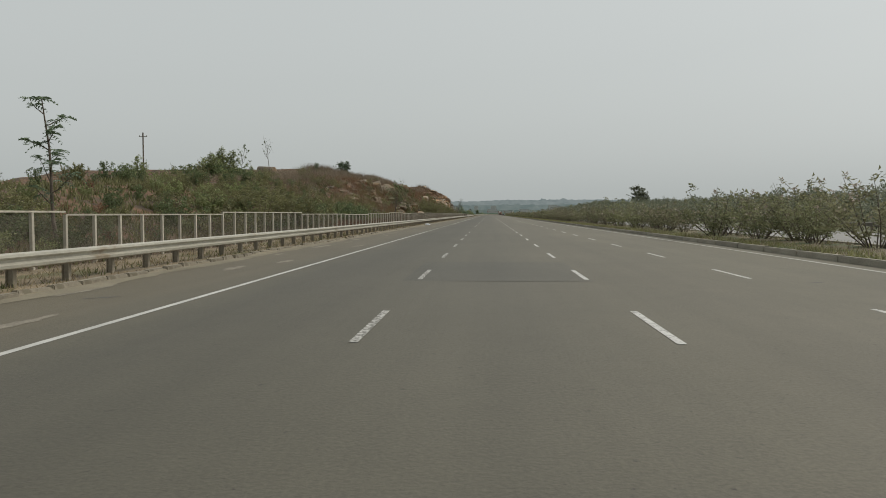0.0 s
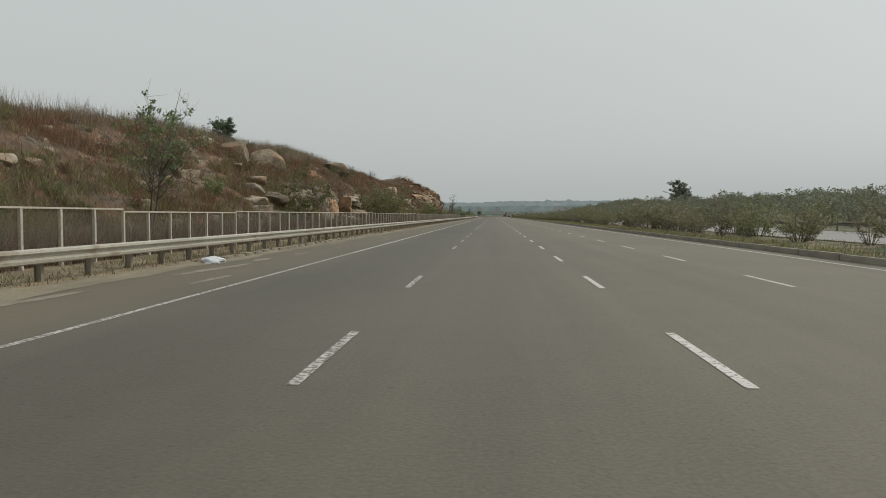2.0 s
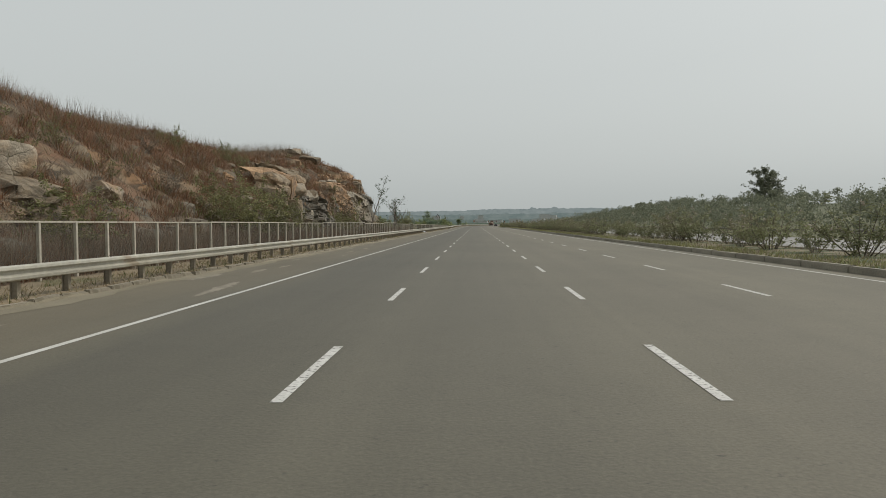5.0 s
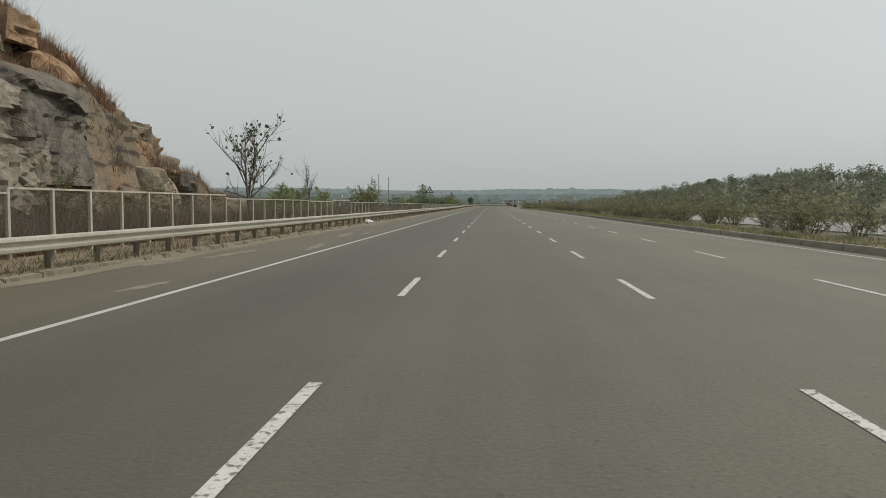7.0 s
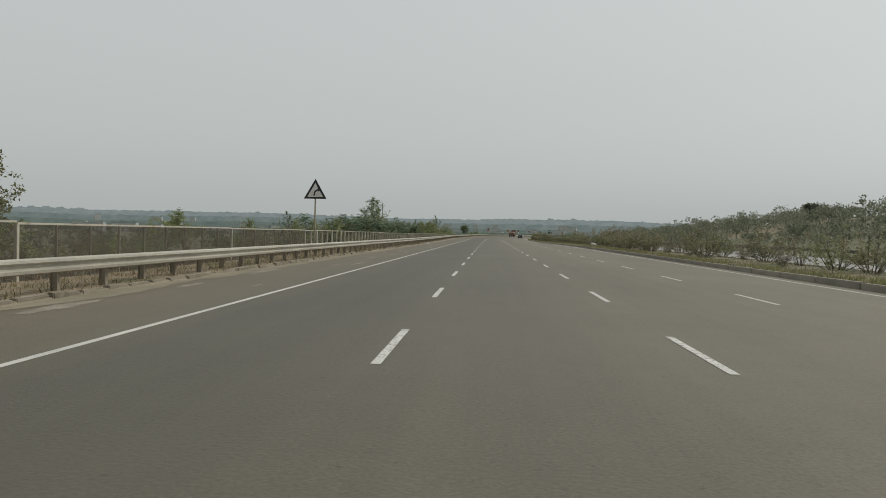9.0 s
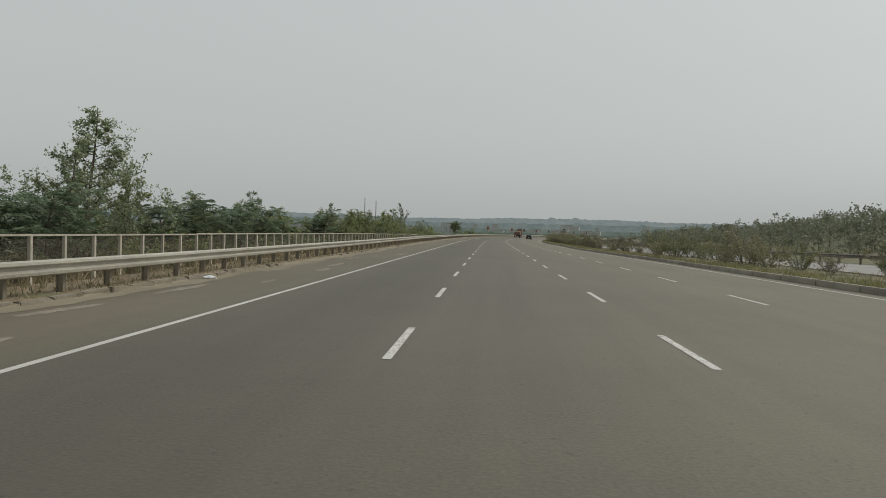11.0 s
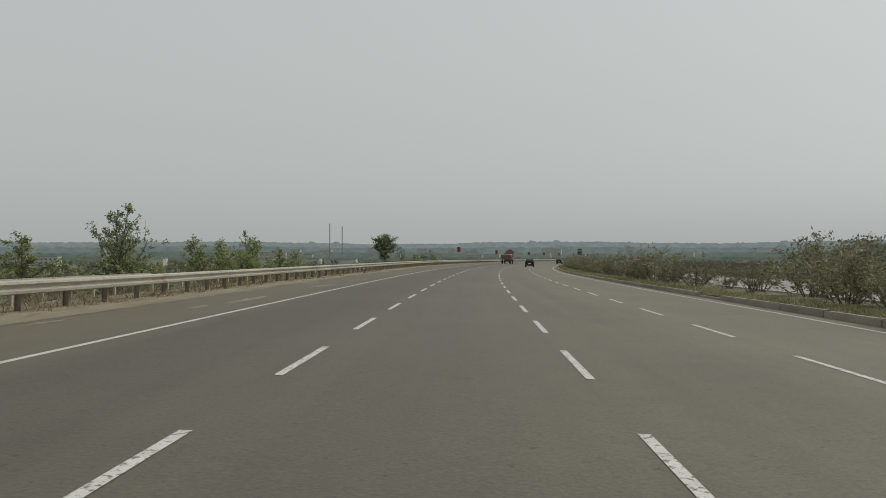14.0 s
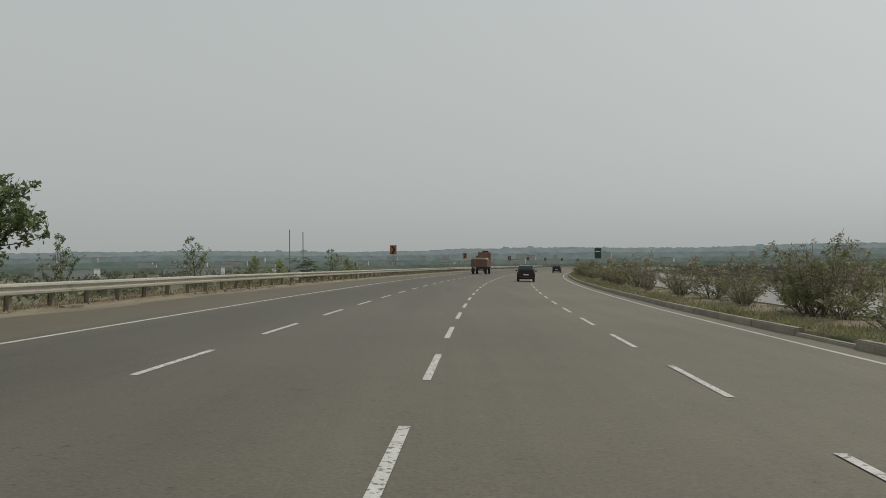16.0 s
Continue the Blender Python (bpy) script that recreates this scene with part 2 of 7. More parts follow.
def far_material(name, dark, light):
    """Distant woods, a glowing backdrop with the haze painted into its colour."""
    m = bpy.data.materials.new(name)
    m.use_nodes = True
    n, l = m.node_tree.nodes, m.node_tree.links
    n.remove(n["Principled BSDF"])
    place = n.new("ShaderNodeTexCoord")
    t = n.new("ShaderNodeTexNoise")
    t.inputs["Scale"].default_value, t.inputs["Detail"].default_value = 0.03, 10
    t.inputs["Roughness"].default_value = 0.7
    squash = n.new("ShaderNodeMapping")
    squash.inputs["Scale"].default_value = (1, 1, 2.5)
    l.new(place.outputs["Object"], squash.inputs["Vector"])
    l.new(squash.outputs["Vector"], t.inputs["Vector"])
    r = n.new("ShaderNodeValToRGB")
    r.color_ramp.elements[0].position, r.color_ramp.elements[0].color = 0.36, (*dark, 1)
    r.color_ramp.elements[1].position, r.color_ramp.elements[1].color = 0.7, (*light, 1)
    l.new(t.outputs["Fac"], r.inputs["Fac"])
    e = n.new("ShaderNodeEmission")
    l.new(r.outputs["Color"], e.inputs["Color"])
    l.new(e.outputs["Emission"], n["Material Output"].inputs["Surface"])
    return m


def wire_material():
    """Woven wire netting: fine wires with holes between."""
    m = bpy.data.materials.new("wire_netting")
    m.use_nodes = True
    n, l = m.node_tree.nodes, m.node_tree.links
    b = n["Principled BSDF"]
    b.inputs["Base Color"].default_value = (0.085, 0.072, 0.055, 1)
    b.inputs["Roughness"].default_value = 0.7
    clear = n.new("ShaderNodeBsdfTransparent")
    mix = n.new("ShaderNodeMixShader")
    place = n.new("ShaderNodeTexCoord")
    t = n.new("ShaderNodeTexNoise")
    t.inputs["Scale"].default_value = 1.2
    l.new(place.outputs["Object"], t.inputs["Vector"])
    r = n.new("ShaderNodeMapRange")
    r.inputs["From Min"].default_value, r.inputs["From Max"].default_value = 0.3, 0.7
    r.inputs["To Min"].default_value, r.inputs["To Max"].default_value = 0.28, 0.48
    l.new(t.outputs["Fac"], r.inputs["Value"])
    l.new(r.outputs["Result"], mix.inputs["Fac"])
    l.new(clear.outputs["BSDF"], mix.inputs[1])
    l.new(b.outputs["BSDF"], mix.inputs[2])
    l.new(mix.outputs["Shader"], n["Material Output"].inputs["Surface"])
    return m


LANE_TONES = ((-7.0, (0.84, 0.77, 0.65)), (-4.6, (0.82, 0.76, 0.665)), (-3.4, (0.7, 0.69, 0.65)), (-2.6, (0.57, 0.57, 0.56)), (-1.0, (0.6, 0.6, 0.59)), (0.4, (0.74, 0.74, 0.73)),
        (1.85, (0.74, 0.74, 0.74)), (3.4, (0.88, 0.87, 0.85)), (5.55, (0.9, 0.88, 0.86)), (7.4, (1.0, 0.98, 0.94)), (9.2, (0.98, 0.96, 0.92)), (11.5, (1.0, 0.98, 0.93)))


def asphalt(name, dark, light):
    """Coarse chippings, broad blotches, and streaks drawn out along the lanes."""
    m = bpy.data.materials.new(name)
    m.use_nodes = True
    n, l = m.node_tree.nodes, m.node_tree.links
    b = n["Principled BSDF"]
    place = n.new("ShaderNodeTexCoord")

    def spots(scale, detail=4.0, stretch=(1, 1, 1)):
        g = n.new("ShaderNodeMapping")
        g.inputs["Scale"].default_value = stretch
        l.new(place.outputs["Object"], g.inputs["Vector"])
        t = n.new("ShaderNodeTexNoise")
        t.inputs["Scale"].default_value, t.inputs["Detail"].default_value = scale, detail
        t.inputs["Roughness"].default_value = 0.65
        l.new(g.outputs["Vector"], t.inputs["Vector"])
        return t.outputs["Fac"]

    def weigh(fac, by, add=None):
        q = n.new("ShaderNodeMath")
        q.operation = "MULTIPLY_ADD"
        q.inputs[1].default_value = by
        l.new(fac, q.inputs[0])
        if add is None:
            q.inputs[2].default_value = 0.0
        else:
            l.new(add, q.inputs[2])
        return q.outputs[0]

    chips = spots(26, 6)
    total = weigh(chips, 0.5, weigh(spots(0.11, 6), 0.26, weigh(spots(1.0, 5, (1.4, 0.03, 1)), 0.2, weigh(spots(2.2, 5), 0.1))))
    r = n.new("ShaderNodeValToRGB")
    r.color_ramp.elements[0].position, r.color_ramp.elements[1].position = 0.38, 0.68
    r.color_ramp.elements[0].color, r.color_ramp.elements[1].color = (*dark, 1), (*light, 1)
    l.new(total, r.inputs["Fac"])
    # tone across the lanes: dusty shoulder, darkest left lane, paler towards the median
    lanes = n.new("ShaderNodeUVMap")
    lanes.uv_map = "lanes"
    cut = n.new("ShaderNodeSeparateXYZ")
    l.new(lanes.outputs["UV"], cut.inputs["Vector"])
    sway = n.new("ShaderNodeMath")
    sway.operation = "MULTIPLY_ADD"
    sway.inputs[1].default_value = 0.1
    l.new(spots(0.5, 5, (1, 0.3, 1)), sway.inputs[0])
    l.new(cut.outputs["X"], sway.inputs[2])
    lane_tone = n.new("ShaderNodeValToRGB")
    while len(lane_tone.color_ramp.elements) < len(LANE_TONES):
        lane_tone.color_ramp.elements.new(0.5)
    for e, (d, c) in zip(lane_tone.color_ramp.elements, LANE_TONES):
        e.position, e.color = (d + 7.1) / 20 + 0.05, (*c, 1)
    l.new(sway.outputs[0], lane_tone.inputs["Fac"])
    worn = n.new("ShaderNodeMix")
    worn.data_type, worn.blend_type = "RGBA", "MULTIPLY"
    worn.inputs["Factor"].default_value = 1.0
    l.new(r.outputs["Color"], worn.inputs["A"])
    l.new(lane_tone.outputs["Color"], worn.inputs["B"])
    pit = n.new("ShaderNodeMapRange")
    pit.inputs["From Min"].default_value, pit.inputs["From Max"].default_value = 0.26, 0.36
    pit.inputs["To Min"].default_value = 0.5
    l.new(spots(9, 3), pit.inputs["Value"])
    mix = n.new("ShaderNodeMix")
    mix.data_type, mix.blend_type = "RGBA", "MULTIPLY"
    mix.inputs["Factor"].default_value = 1.0
    l.new(worn.outputs["Result"], mix.inputs["A"])
    l.new(pit.outputs["Result"], mix.inputs["B"])
    l.new(mix.outputs["Result"], b.inputs["Base Color"])
    b.inputs["Roughness"].default_value = 0.7
    rise = n.new("ShaderNodeBump")
    rise.inputs["Strength"].default_value, rise.inputs["Distance"].default_value = 0.5, 0.012
    l.new(chips, rise.inputs["Height"])
    l.new(rise.outputs["Normal"], b.inputs["Normal"])
    return m


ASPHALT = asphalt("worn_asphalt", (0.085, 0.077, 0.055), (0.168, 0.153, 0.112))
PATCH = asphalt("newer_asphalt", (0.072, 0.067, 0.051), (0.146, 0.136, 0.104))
PALE_ASPHALT = material("bleached_asphalt", (0.2, 0.195, 0.18), (0.28, 0.27, 0.25), 0.85, 60, 0.2, 0.3, 0.01)
DUST = material("dusty_shoulder", (0.15, 0.13, 0.088), (0.235, 0.204, 0.142), 0.9, 25, 0.5, 0.3, 0.02)
SMEAR = material("pale_dust_smear", (0.14, 0.122, 0.092), (0.26, 0.23, 0.178), 0.9, 12, 1.5, 0.1, 0.005)
FAINT_PAINT = material("nearly_worn_off_paint", (0.3, 0.29, 0.26), (0.55, 0.54, 0.5), 0.75, 18, 3.0, 0.1, 0.003, stains=(0.15, 0.143, 0.122), stain_size=14.0, stain_share=0.52)
PAINT = material("worn_road_paint", (0.42, 0.41, 0.38), (0.62, 0.61, 0.57), 0.7, 25, 2.0, 0.1, 0.003, stains=(0.15, 0.142, 0.125), stain_size=16.0, stain_share=0.36)
FRESH_PAINT = material("edge_line_paint", (0.37, 0.36, 0.33), (0.54, 0.53, 0.49), 0.7, 25, 1.0, 0.1, 0.003, stains=(0.2, 0.19, 0.17), stain_size=3.0, stain_share=0.12)
# shaded back of the far rail put into its colour; plain brown for slats
RAIL_SHADE_AND_SLAT_BROWN = material("rail_shade_and_slat_brown", (0.09, 0.08, 0.066), (0.17, 0.155, 0.13), 0.7, 8, 0.5, 0.1, 0.004)
STEEL = material("galvanised_rail", (0.33, 0.31, 0.255), (0.48, 0.46, 0.385), 0.55, 8, 0.4, 0.1, 0.004, 0.25, stains=(0.3, 0.25, 0.18), stain_size=0.8, stain_share=0.2)
POST_STEEL = material("weathered_post", (0.19, 0.165, 0.125), (0.34, 0.3, 0.23), 0.8, 14, 2.0, 0.2, 0.005, 0.1, vary=0.15)
FENCE = material("cream_fence_paint", (0.33, 0.3, 0.24), (0.49, 0.455, 0.375), 0.7, 12, 1.5, 0.15, 0.004, vary=0.12, stains=(0.22, 0.18, 0.13), stain_size=2.0, stain_share=0.25)
NETTING = wire_material()
CONCRETE = material("weathered_kerb", (0.18, 0.165, 0.132), (0.33, 0.305, 0.245), 0.88, 18, 0.8, 0.4, 0.015, vary=0.14, stains=(0.1, 0.09, 0.075), stain_size=1.2, stain_share=0.3)
KERB_STONE = material("broken_shoulder_kerb", (0.165, 0.144, 0.106), (0.285, 0.252, 0.192), 0.9, 14, 1.5, 0.5, 0.02, vary=0.07, stains=(0.15, 0.13, 0.09), stain_size=2.0, stain_share=0.3)
EARTH = material("dry_verge_earth", (0.12, 0.093, 0.056), (0.245, 0.192, 0.122), 0.95, 9, 0.6, 0.6, 0.05, stains=(0.115, 0.105, 0.05), stain_size=0.5, stain_share=0.35)
MEDIAN_EARTH = material("planted_median_earth", (0.14, 0.112, 0.068), (0.255, 0.21, 0.132), 0.95, 8, 0.6, 0.6, 0.05, stains=(0.06, 0.075, 0.03), stain_size=0.6, stain_share=0.5)
SCRUB = material("scrub_plain", (0.07, 0.08, 0.04), (0.16, 0.155, 0.09), 0.95, 0.6, 0.02, 0.5, 0.3, stains=(0.2, 0.16, 0.1), stain_size=0.012, stain_share=0.3)
HILL = hill_material()
ROCK = rock_material("granite_boulder", (0.16, 0.135, 0.1), (0.42, 0.36, 0.275), (0.33, 0.21, 0.11))
# distance haze painted in as glow, palest on the last ridge
FAR = [far_material("painted_haze_" + w, a, b) for w, a, b in (("last", (0.16, 0.195, 0.195), (0.23, 0.26, 0.255)), ("far", (0.115, 0.15, 0.145), (0.18, 0.21, 0.2)), ("middle", (0.085, 0.115, 0.102), (0.145, 0.172, 0.155)), ("near", (0.065, 0.09, 0.07), (0.125, 0.145, 0.115)))]
BARK = material("grey_brown_bark", (0.07, 0.055, 0.04), (0.16, 0.13, 0.1), 0.9, 20, 3, 0.5, 0.01)
OLEANDER = leaf_material("oleander_leaves", (0.112, 0.125, 0.058), (0.28, 0.285, 0.152))
OLEANDER_PALE = leaf_material("oleander_leaves_and_seed_heads", (0.12, 0.124, 0.063), (0.315, 0.3, 0.178))
OLEANDER_BROWN = leaf_material("dusty_brown_oleander_leaves", (0.105, 0.1, 0.058), (0.27, 0.24, 0.155))
GREEN = leaf_material("green_leaves", (0.085, 0.12, 0.05), (0.21, 0.255, 0.115))
BRIGHT = leaf_material("fresh_green_leaves", (0.165, 0.2, 0.075), (0.36, 0.39, 0.18))
PALE_GREEN = leaf_material("pale_grey_green_leaves", (0.13, 0.168, 0.09), (0.32, 0.365, 0.215))
OLIVE = leaf_material("olive_leaves", (0.12, 0.125, 0.05), (0.27, 0.26, 0.12))
DARK_GREEN = leaf_material("dark_feathery_leaves", (0.075, 0.11, 0.065), (0.19, 0.245, 0.15))
# leaf green lightened to carry the haze over far trees
FAR_GREEN = leaf_material("hazed_grey_green_leaves", (0.1, 0.113, 0.078), (0.22, 0.232, 0.16))
STRAW = leaf_material("dry_grass", (0.165, 0.128, 0.066), (0.37, 0.3, 0.172), 0.35)
RUSSET = leaf_material("russet_dry_grass", (0.13, 0.062, 0.033), (0.31, 0.165, 0.085), 0.3)
DRY_BROWN = leaf_material("grey_brown_dry_stalks", (0.14, 0.112, 0.08), (0.33, 0.26, 0.18), 0.3)
TAN_ROCK = rock_material("tan_granite", (0.1, 0.079, 0.054), (0.31, 0.247, 0.168), (0.3, 0.18, 0.09))
OCHRE_ROCK = rock_material("ochre_stained_granite", (0.2, 0.12, 0.065), (0.46, 0.3, 0.17), (0.15, 0.115, 0.085))
GREY_ROCK = rock_material("grey_granite", (0.125, 0.108, 0.082), (0.4, 0.352, 0.27), (0.28, 0.21, 0.13))
DARK_ROCK = rock_material("dark_weathered_granite", (0.06, 0.054, 0.043), (0.225, 0.202, 0.16), (0.2, 0.15, 0.095))
WEED = leaf_material("green_weeds", (0.09, 0.11, 0.035), (0.23, 0.23, 0.09), 0.3)
PETAL = leaf_material("pale_pinkish_flowers", (0.26, 0.21, 0.16), (0.42, 0.36, 0.29), 0.3)
BLACK = material("black_car_paint", (0.012, 0.013, 0.015), (0.022, 0.023, 0.025), 0.25, 3, 0.5, 0)
GLASS = material("dark_car_glass", (0.02, 0.024, 0.026), (0.035, 0.04, 0.042), 0.08, 2, 0.5, 0)
RUBBER = material("tyre_rubber", (0.015, 0.015, 0.015), (0.03, 0.03, 0.028), 0.85, 40, 3, 0.2, 0.004)
LAMP_RED = material("red_lamp_glass", (0.2, 0.01, 0.008), (0.32, 0.02, 0.015), 0.2, 5, 2, 0)
ALLOY = material("dull_alloy", (0.25, 0.25, 0.25), (0.4, 0.4, 0.4), 0.35, 10, 2, 0, metal=0.8)
PLATE = material("plate_white", (0.6, 0.6, 0.58), (0.7, 0.7, 0.68), 0.5, 10, 2, 0)
TRUCK_RED = material("truck_body_red", (0.12, 0.068, 0.053), (0.19, 0.11, 0.085), 0.7, 6, 0.6, 0.1, 0.01, stains=(0.25, 0.17, 0.11), stain_size=1.0, stain_share=0.3)
TRUCK_DARK = material("truck_chassis", (0.03, 0.027, 0.024), (0.07, 0.06, 0.05), 0.8, 8, 1, 0.1, 0.01)
TARP = material("cream_load_sheet", (0.38, 0.33, 0.25), (0.5, 0.45, 0.36), 0.8, 5, 1, 0.3, 0.02)
SIGN_WHITE = material("sign_white", (0.6, 0.59, 0.56), (0.7, 0.69, 0.66), 0.5, 8, 2, 0)
SIGN_BLACK = material("sign_black", (0.015, 0.015, 0.015), (0.03, 0.03, 0.03), 0.5, 8, 2, 0)
SIGN_ORANGE = material("chevron_orange", (0.34, 0.12, 0.05), (0.44, 0.17, 0.075), 0.5, 8, 2, 0)
SIGN_GREEN = material("sign_green", (0.01, 0.045, 0.034), (0.018, 0.065, 0.05), 0.5, 8, 2, 0)
# whitewash greyed by distance haze that is mixed into the base colour
WALL = material("hazed_whitewashed_wall", (0.34, 0.36, 0.355), (0.46, 0.47, 0.46), 0.85, 1, 0.1, 0)
ROOF = material("grey_roof_sheet", (0.25, 0.27, 0.28), (0.4, 0.42, 0.43), 0.7, 1, 0.1, 0)
PLASTIC = material("pale_plastic_sack", (0.5, 0.52, 0.54), (0.66, 0.68, 0.69), 0.5, 8, 3, 0.4, 0.02)

# ---- mesh helpers ----


def mesh_of(name, verts, faces, mat, smooth=False):
    me = bpy.data.meshes.new(name)
    me.from_pydata([tuple(v) for v in verts], [], faces)
    me.update()
    me.materials.append(mat)
    if smooth:
        me.shade_smooth()
    return me


def part(name, bm, mat, parent=None, label=""):
    """A bmesh as one mesh object under a thing or a part."""
    me = bpy.data.meshes.new(name)
    bm.to_mesh(me)
    bm.free()
    me.materials.append(mat)
    ob = new(name, me)
    if parent:
        ob.parent = parent
    return tagged(ob, label)


def piece(name, me, parent, m=None, label=""):
    ob = new(name, me)
    ob.parent = parent
    if m is not None:
        ob.matrix_basis = m
    return tagged(ob, label)


def thing(name, m=None, label="", category="", group="", kind=""):
    ob = new(name)
    if m is not None:
        ob.matrix_basis = m
    return tagged(ob, label, category, group, kind)


def box(bm, size, m, bevel=0.0):
    got = bmesh.ops.create_cube(bm, size=1.0, matrix=m @ Matrix.Diagonal((*size, 1)))
    if bevel:
        edges = list({e for v in got["verts"] for e in v.link_edges})
        bmesh.ops.bevel(bm, geom=edges, offset=bevel, segments=2, affect="EDGES")
    return bm


def boxed(size, m=None, bevel=0.01):
    return box(bmesh.new(), size, m or Matrix.Identity(4), bevel)


def strip(name, ss, ds, mat, height=lambda s, d: 0.0, smooth=True):
    """A sheet over the road's own grid of lengths and offsets."""
    verts = [at(s, d, height(s, d)) for s in ss for d in ds]
    w = len(ds)
    faces = [(i * w + j, i * w + j + 1, (i + 1) * w + j + 1, (i + 1) * w + j) for i in range(len(ss) - 1) for j in range(w - 1)]
    me = mesh_of(name, verts, faces, mat, smooth)
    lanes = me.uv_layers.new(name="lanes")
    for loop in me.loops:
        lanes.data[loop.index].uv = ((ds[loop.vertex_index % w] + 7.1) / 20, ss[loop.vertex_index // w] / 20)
    return new(name, me)


def sweep(name, ss, profile, mat, closed=True):
    """A profile of (offset, height) drawn along the road."""
    w = len(profile)
    verts = [at(s, d, h) for s in ss for d, h in profile]
    faces = []
    for i in range(len(ss) - 1):
        for j in range(w if closed else w - 1):
            k = (j + 1) % w
            faces.append((i * w + j, i * w + k, (i + 1) * w + k, (i + 1) * w + j))
    if closed:
        faces += [tuple(range(w - 1, -1, -1)), tuple((len(ss) - 1) * w + j for j in range(w))]
    return mesh_of(name, verts, faces, mat)


def span(a, b, step):
    n = max(1, round((b - a) / step))
    return [a + (b - a) * i / n for i in range(n + 1)]


def smooth_step(v):
    v = max(0.0, min(1.0, v))
    return v * v * (3 - 2 * v)


def cell(x, y, seed=0):
    """A random value for each cell of a plane."""
    h = math.sin(math.floor(x) * 127.1 + math.floor(y) * 311.7 + seed * 74.7) * 43758.5453
    return h - math.floor(h)


# ---- large structure ----
LEFT_EDGE, RIGHT_EDGE = -6.9, 12.05
CREST = ([-60, 0, 30, 60, 95, 110, 130, 146, 157, 168, 190, 205, 245, 268, 285, 296.5, 302.5, 308.5, 316.5, 329, 350, 420, 480, 560, 960],
         [2.0, 2.3, 2.9, 4.0, 5.5, 6.8, 8.2, 8.2, 8.2, 9.4, 9.1, 9.5, 8.6, 9.0, 11.0, 12.4, 11.2, 7.5, 3.2, 0.2, -1.2, -1.6, -2.6, -4.0, -6.0])
BACK = ([-60, 60, 85, 100, 108, 114, 125, 140, 146, 152, 157, 163, 171, 960], [0.0, 0.0, 0.8, 0.9, 1.4, 1.3, 0.5, 0.4, 1.6, 2.6, 2.2, 0.8, 0.0, 0.0])
FALL = ([-60, 330, 400, 460, 520, 600, 960], [0.0, 0.0, -0.3, -0.6, -1.2, -1.8, -2.5])


def left_height(s, d):
    """The ground on the left: verge, then the hill with its rock cutting, then the low land beyond."""
    out_by = -d
    verge = 0.04 + 0.05 * noise.noise((s * 0.5, d * 0.8, 2)) if out_by > 7.1 else -0.12
    base = verge + float(np.interp(s, *FALL)) * smooth_step((out_by - 8.6) / 3.5)
    end_on = s + max(0.0, 25 - out_by) * 1.1 * smooth_step((s - 265) / 25)
    top = float(np.interp(end_on, *CREST))
    u = (out_by - 11.3) / 13.7
    rocky = smooth_step((s - 88) / 35) * (1 - smooth_step((s - 306) / 12))
    if u <= 0:
        return base
    soft = smooth_step(u)
    uu = min(1.0, u)
    cliff = smooth_step((s - 225) / 30)
    hard = (1 - cliff) * np.interp(uu, [0, 0.08, 0.2, 0.3, 0.45, 0.62, 1.0], [0, 0.1, 0.3, 0.42, 0.6, 0.78, 1.0]) + cliff * np.interp(uu, [0, 0.05, 0.12, 0.18, 0.3, 0.45, 0.62, 1.0], [0, 0.03, 0.08, 0.47, 0.56, 0.65, 0.78, 1.0])
    ledge = smooth_step((s - 129) / 5) * (1 - smooth_step((s - 163) / 5))
    hard = hard * (1 - ledge) + ledge * np.interp(uu, [0, 0.12, 0.2, 0.28, 0.45, 0.62, 1.0], [0, 0.04, 0.09, 0.46, 0.6, 0.78, 1.0])
    f = soft * (1 - rocky) + float(hard) * rocky
    if out_by > 25:
        top += float(np.interp(s, *BACK)) * smooth_step((out_by - 25) / 10)
    z = base * (1 - min(1, u * 3)) + (top - max(0, out_by - 27) * 0.1 * max(smooth_step((s - 225) / 30), 1 - smooth_step((s - 112) / 26))) * f if top > 0 else base + (top - base) * soft
    if rocky > 0:
        a, b = s + 1.5 * noise.noise((s * 0.35, d * 0.35, 5)), d + 1.2 * noise.noise((s * 0.35, d * 0.35, 9))
        lump = (cell(a / 3.2, b / 1.9, 1) - 0.5) * 1.5 + (cell(a / 1.5 + 0.4, b / 0.9, 2) - 0.5) * 0.8 + (cell(a / 0.7, b / 0.5, 3) - 0.5) * 0.18
        z += rocky * lump * (0.5 + 0.35 * cliff) * min(1, u * 8) * (1.0 if u < 0.6 else max(0.25, 1 - (u - 0.6) * 2))
    z += (0.5 * noise.noise((s * 0.12, d * 0.15, 0)) + 0.25 * noise.noise((s * 0.4, d * 0.4, 1))) * min(1, u * 4)
    far = smooth_step((out_by - 92) / 26) if s < 240 else smooth_step((out_by - 48) / 70)
    return z * (1 - far) - 8.0 * far


RIDGE = ([-60, 80, 200, 300, 400, 470, 500, 540, 600, 616, 632, 660, 960], [3.2, 3.4, 3.6, 4.0, 5.8, 6.6, 6.4, 4.8, 4.4, 3.4, 0.8, -1.5, -5.0])


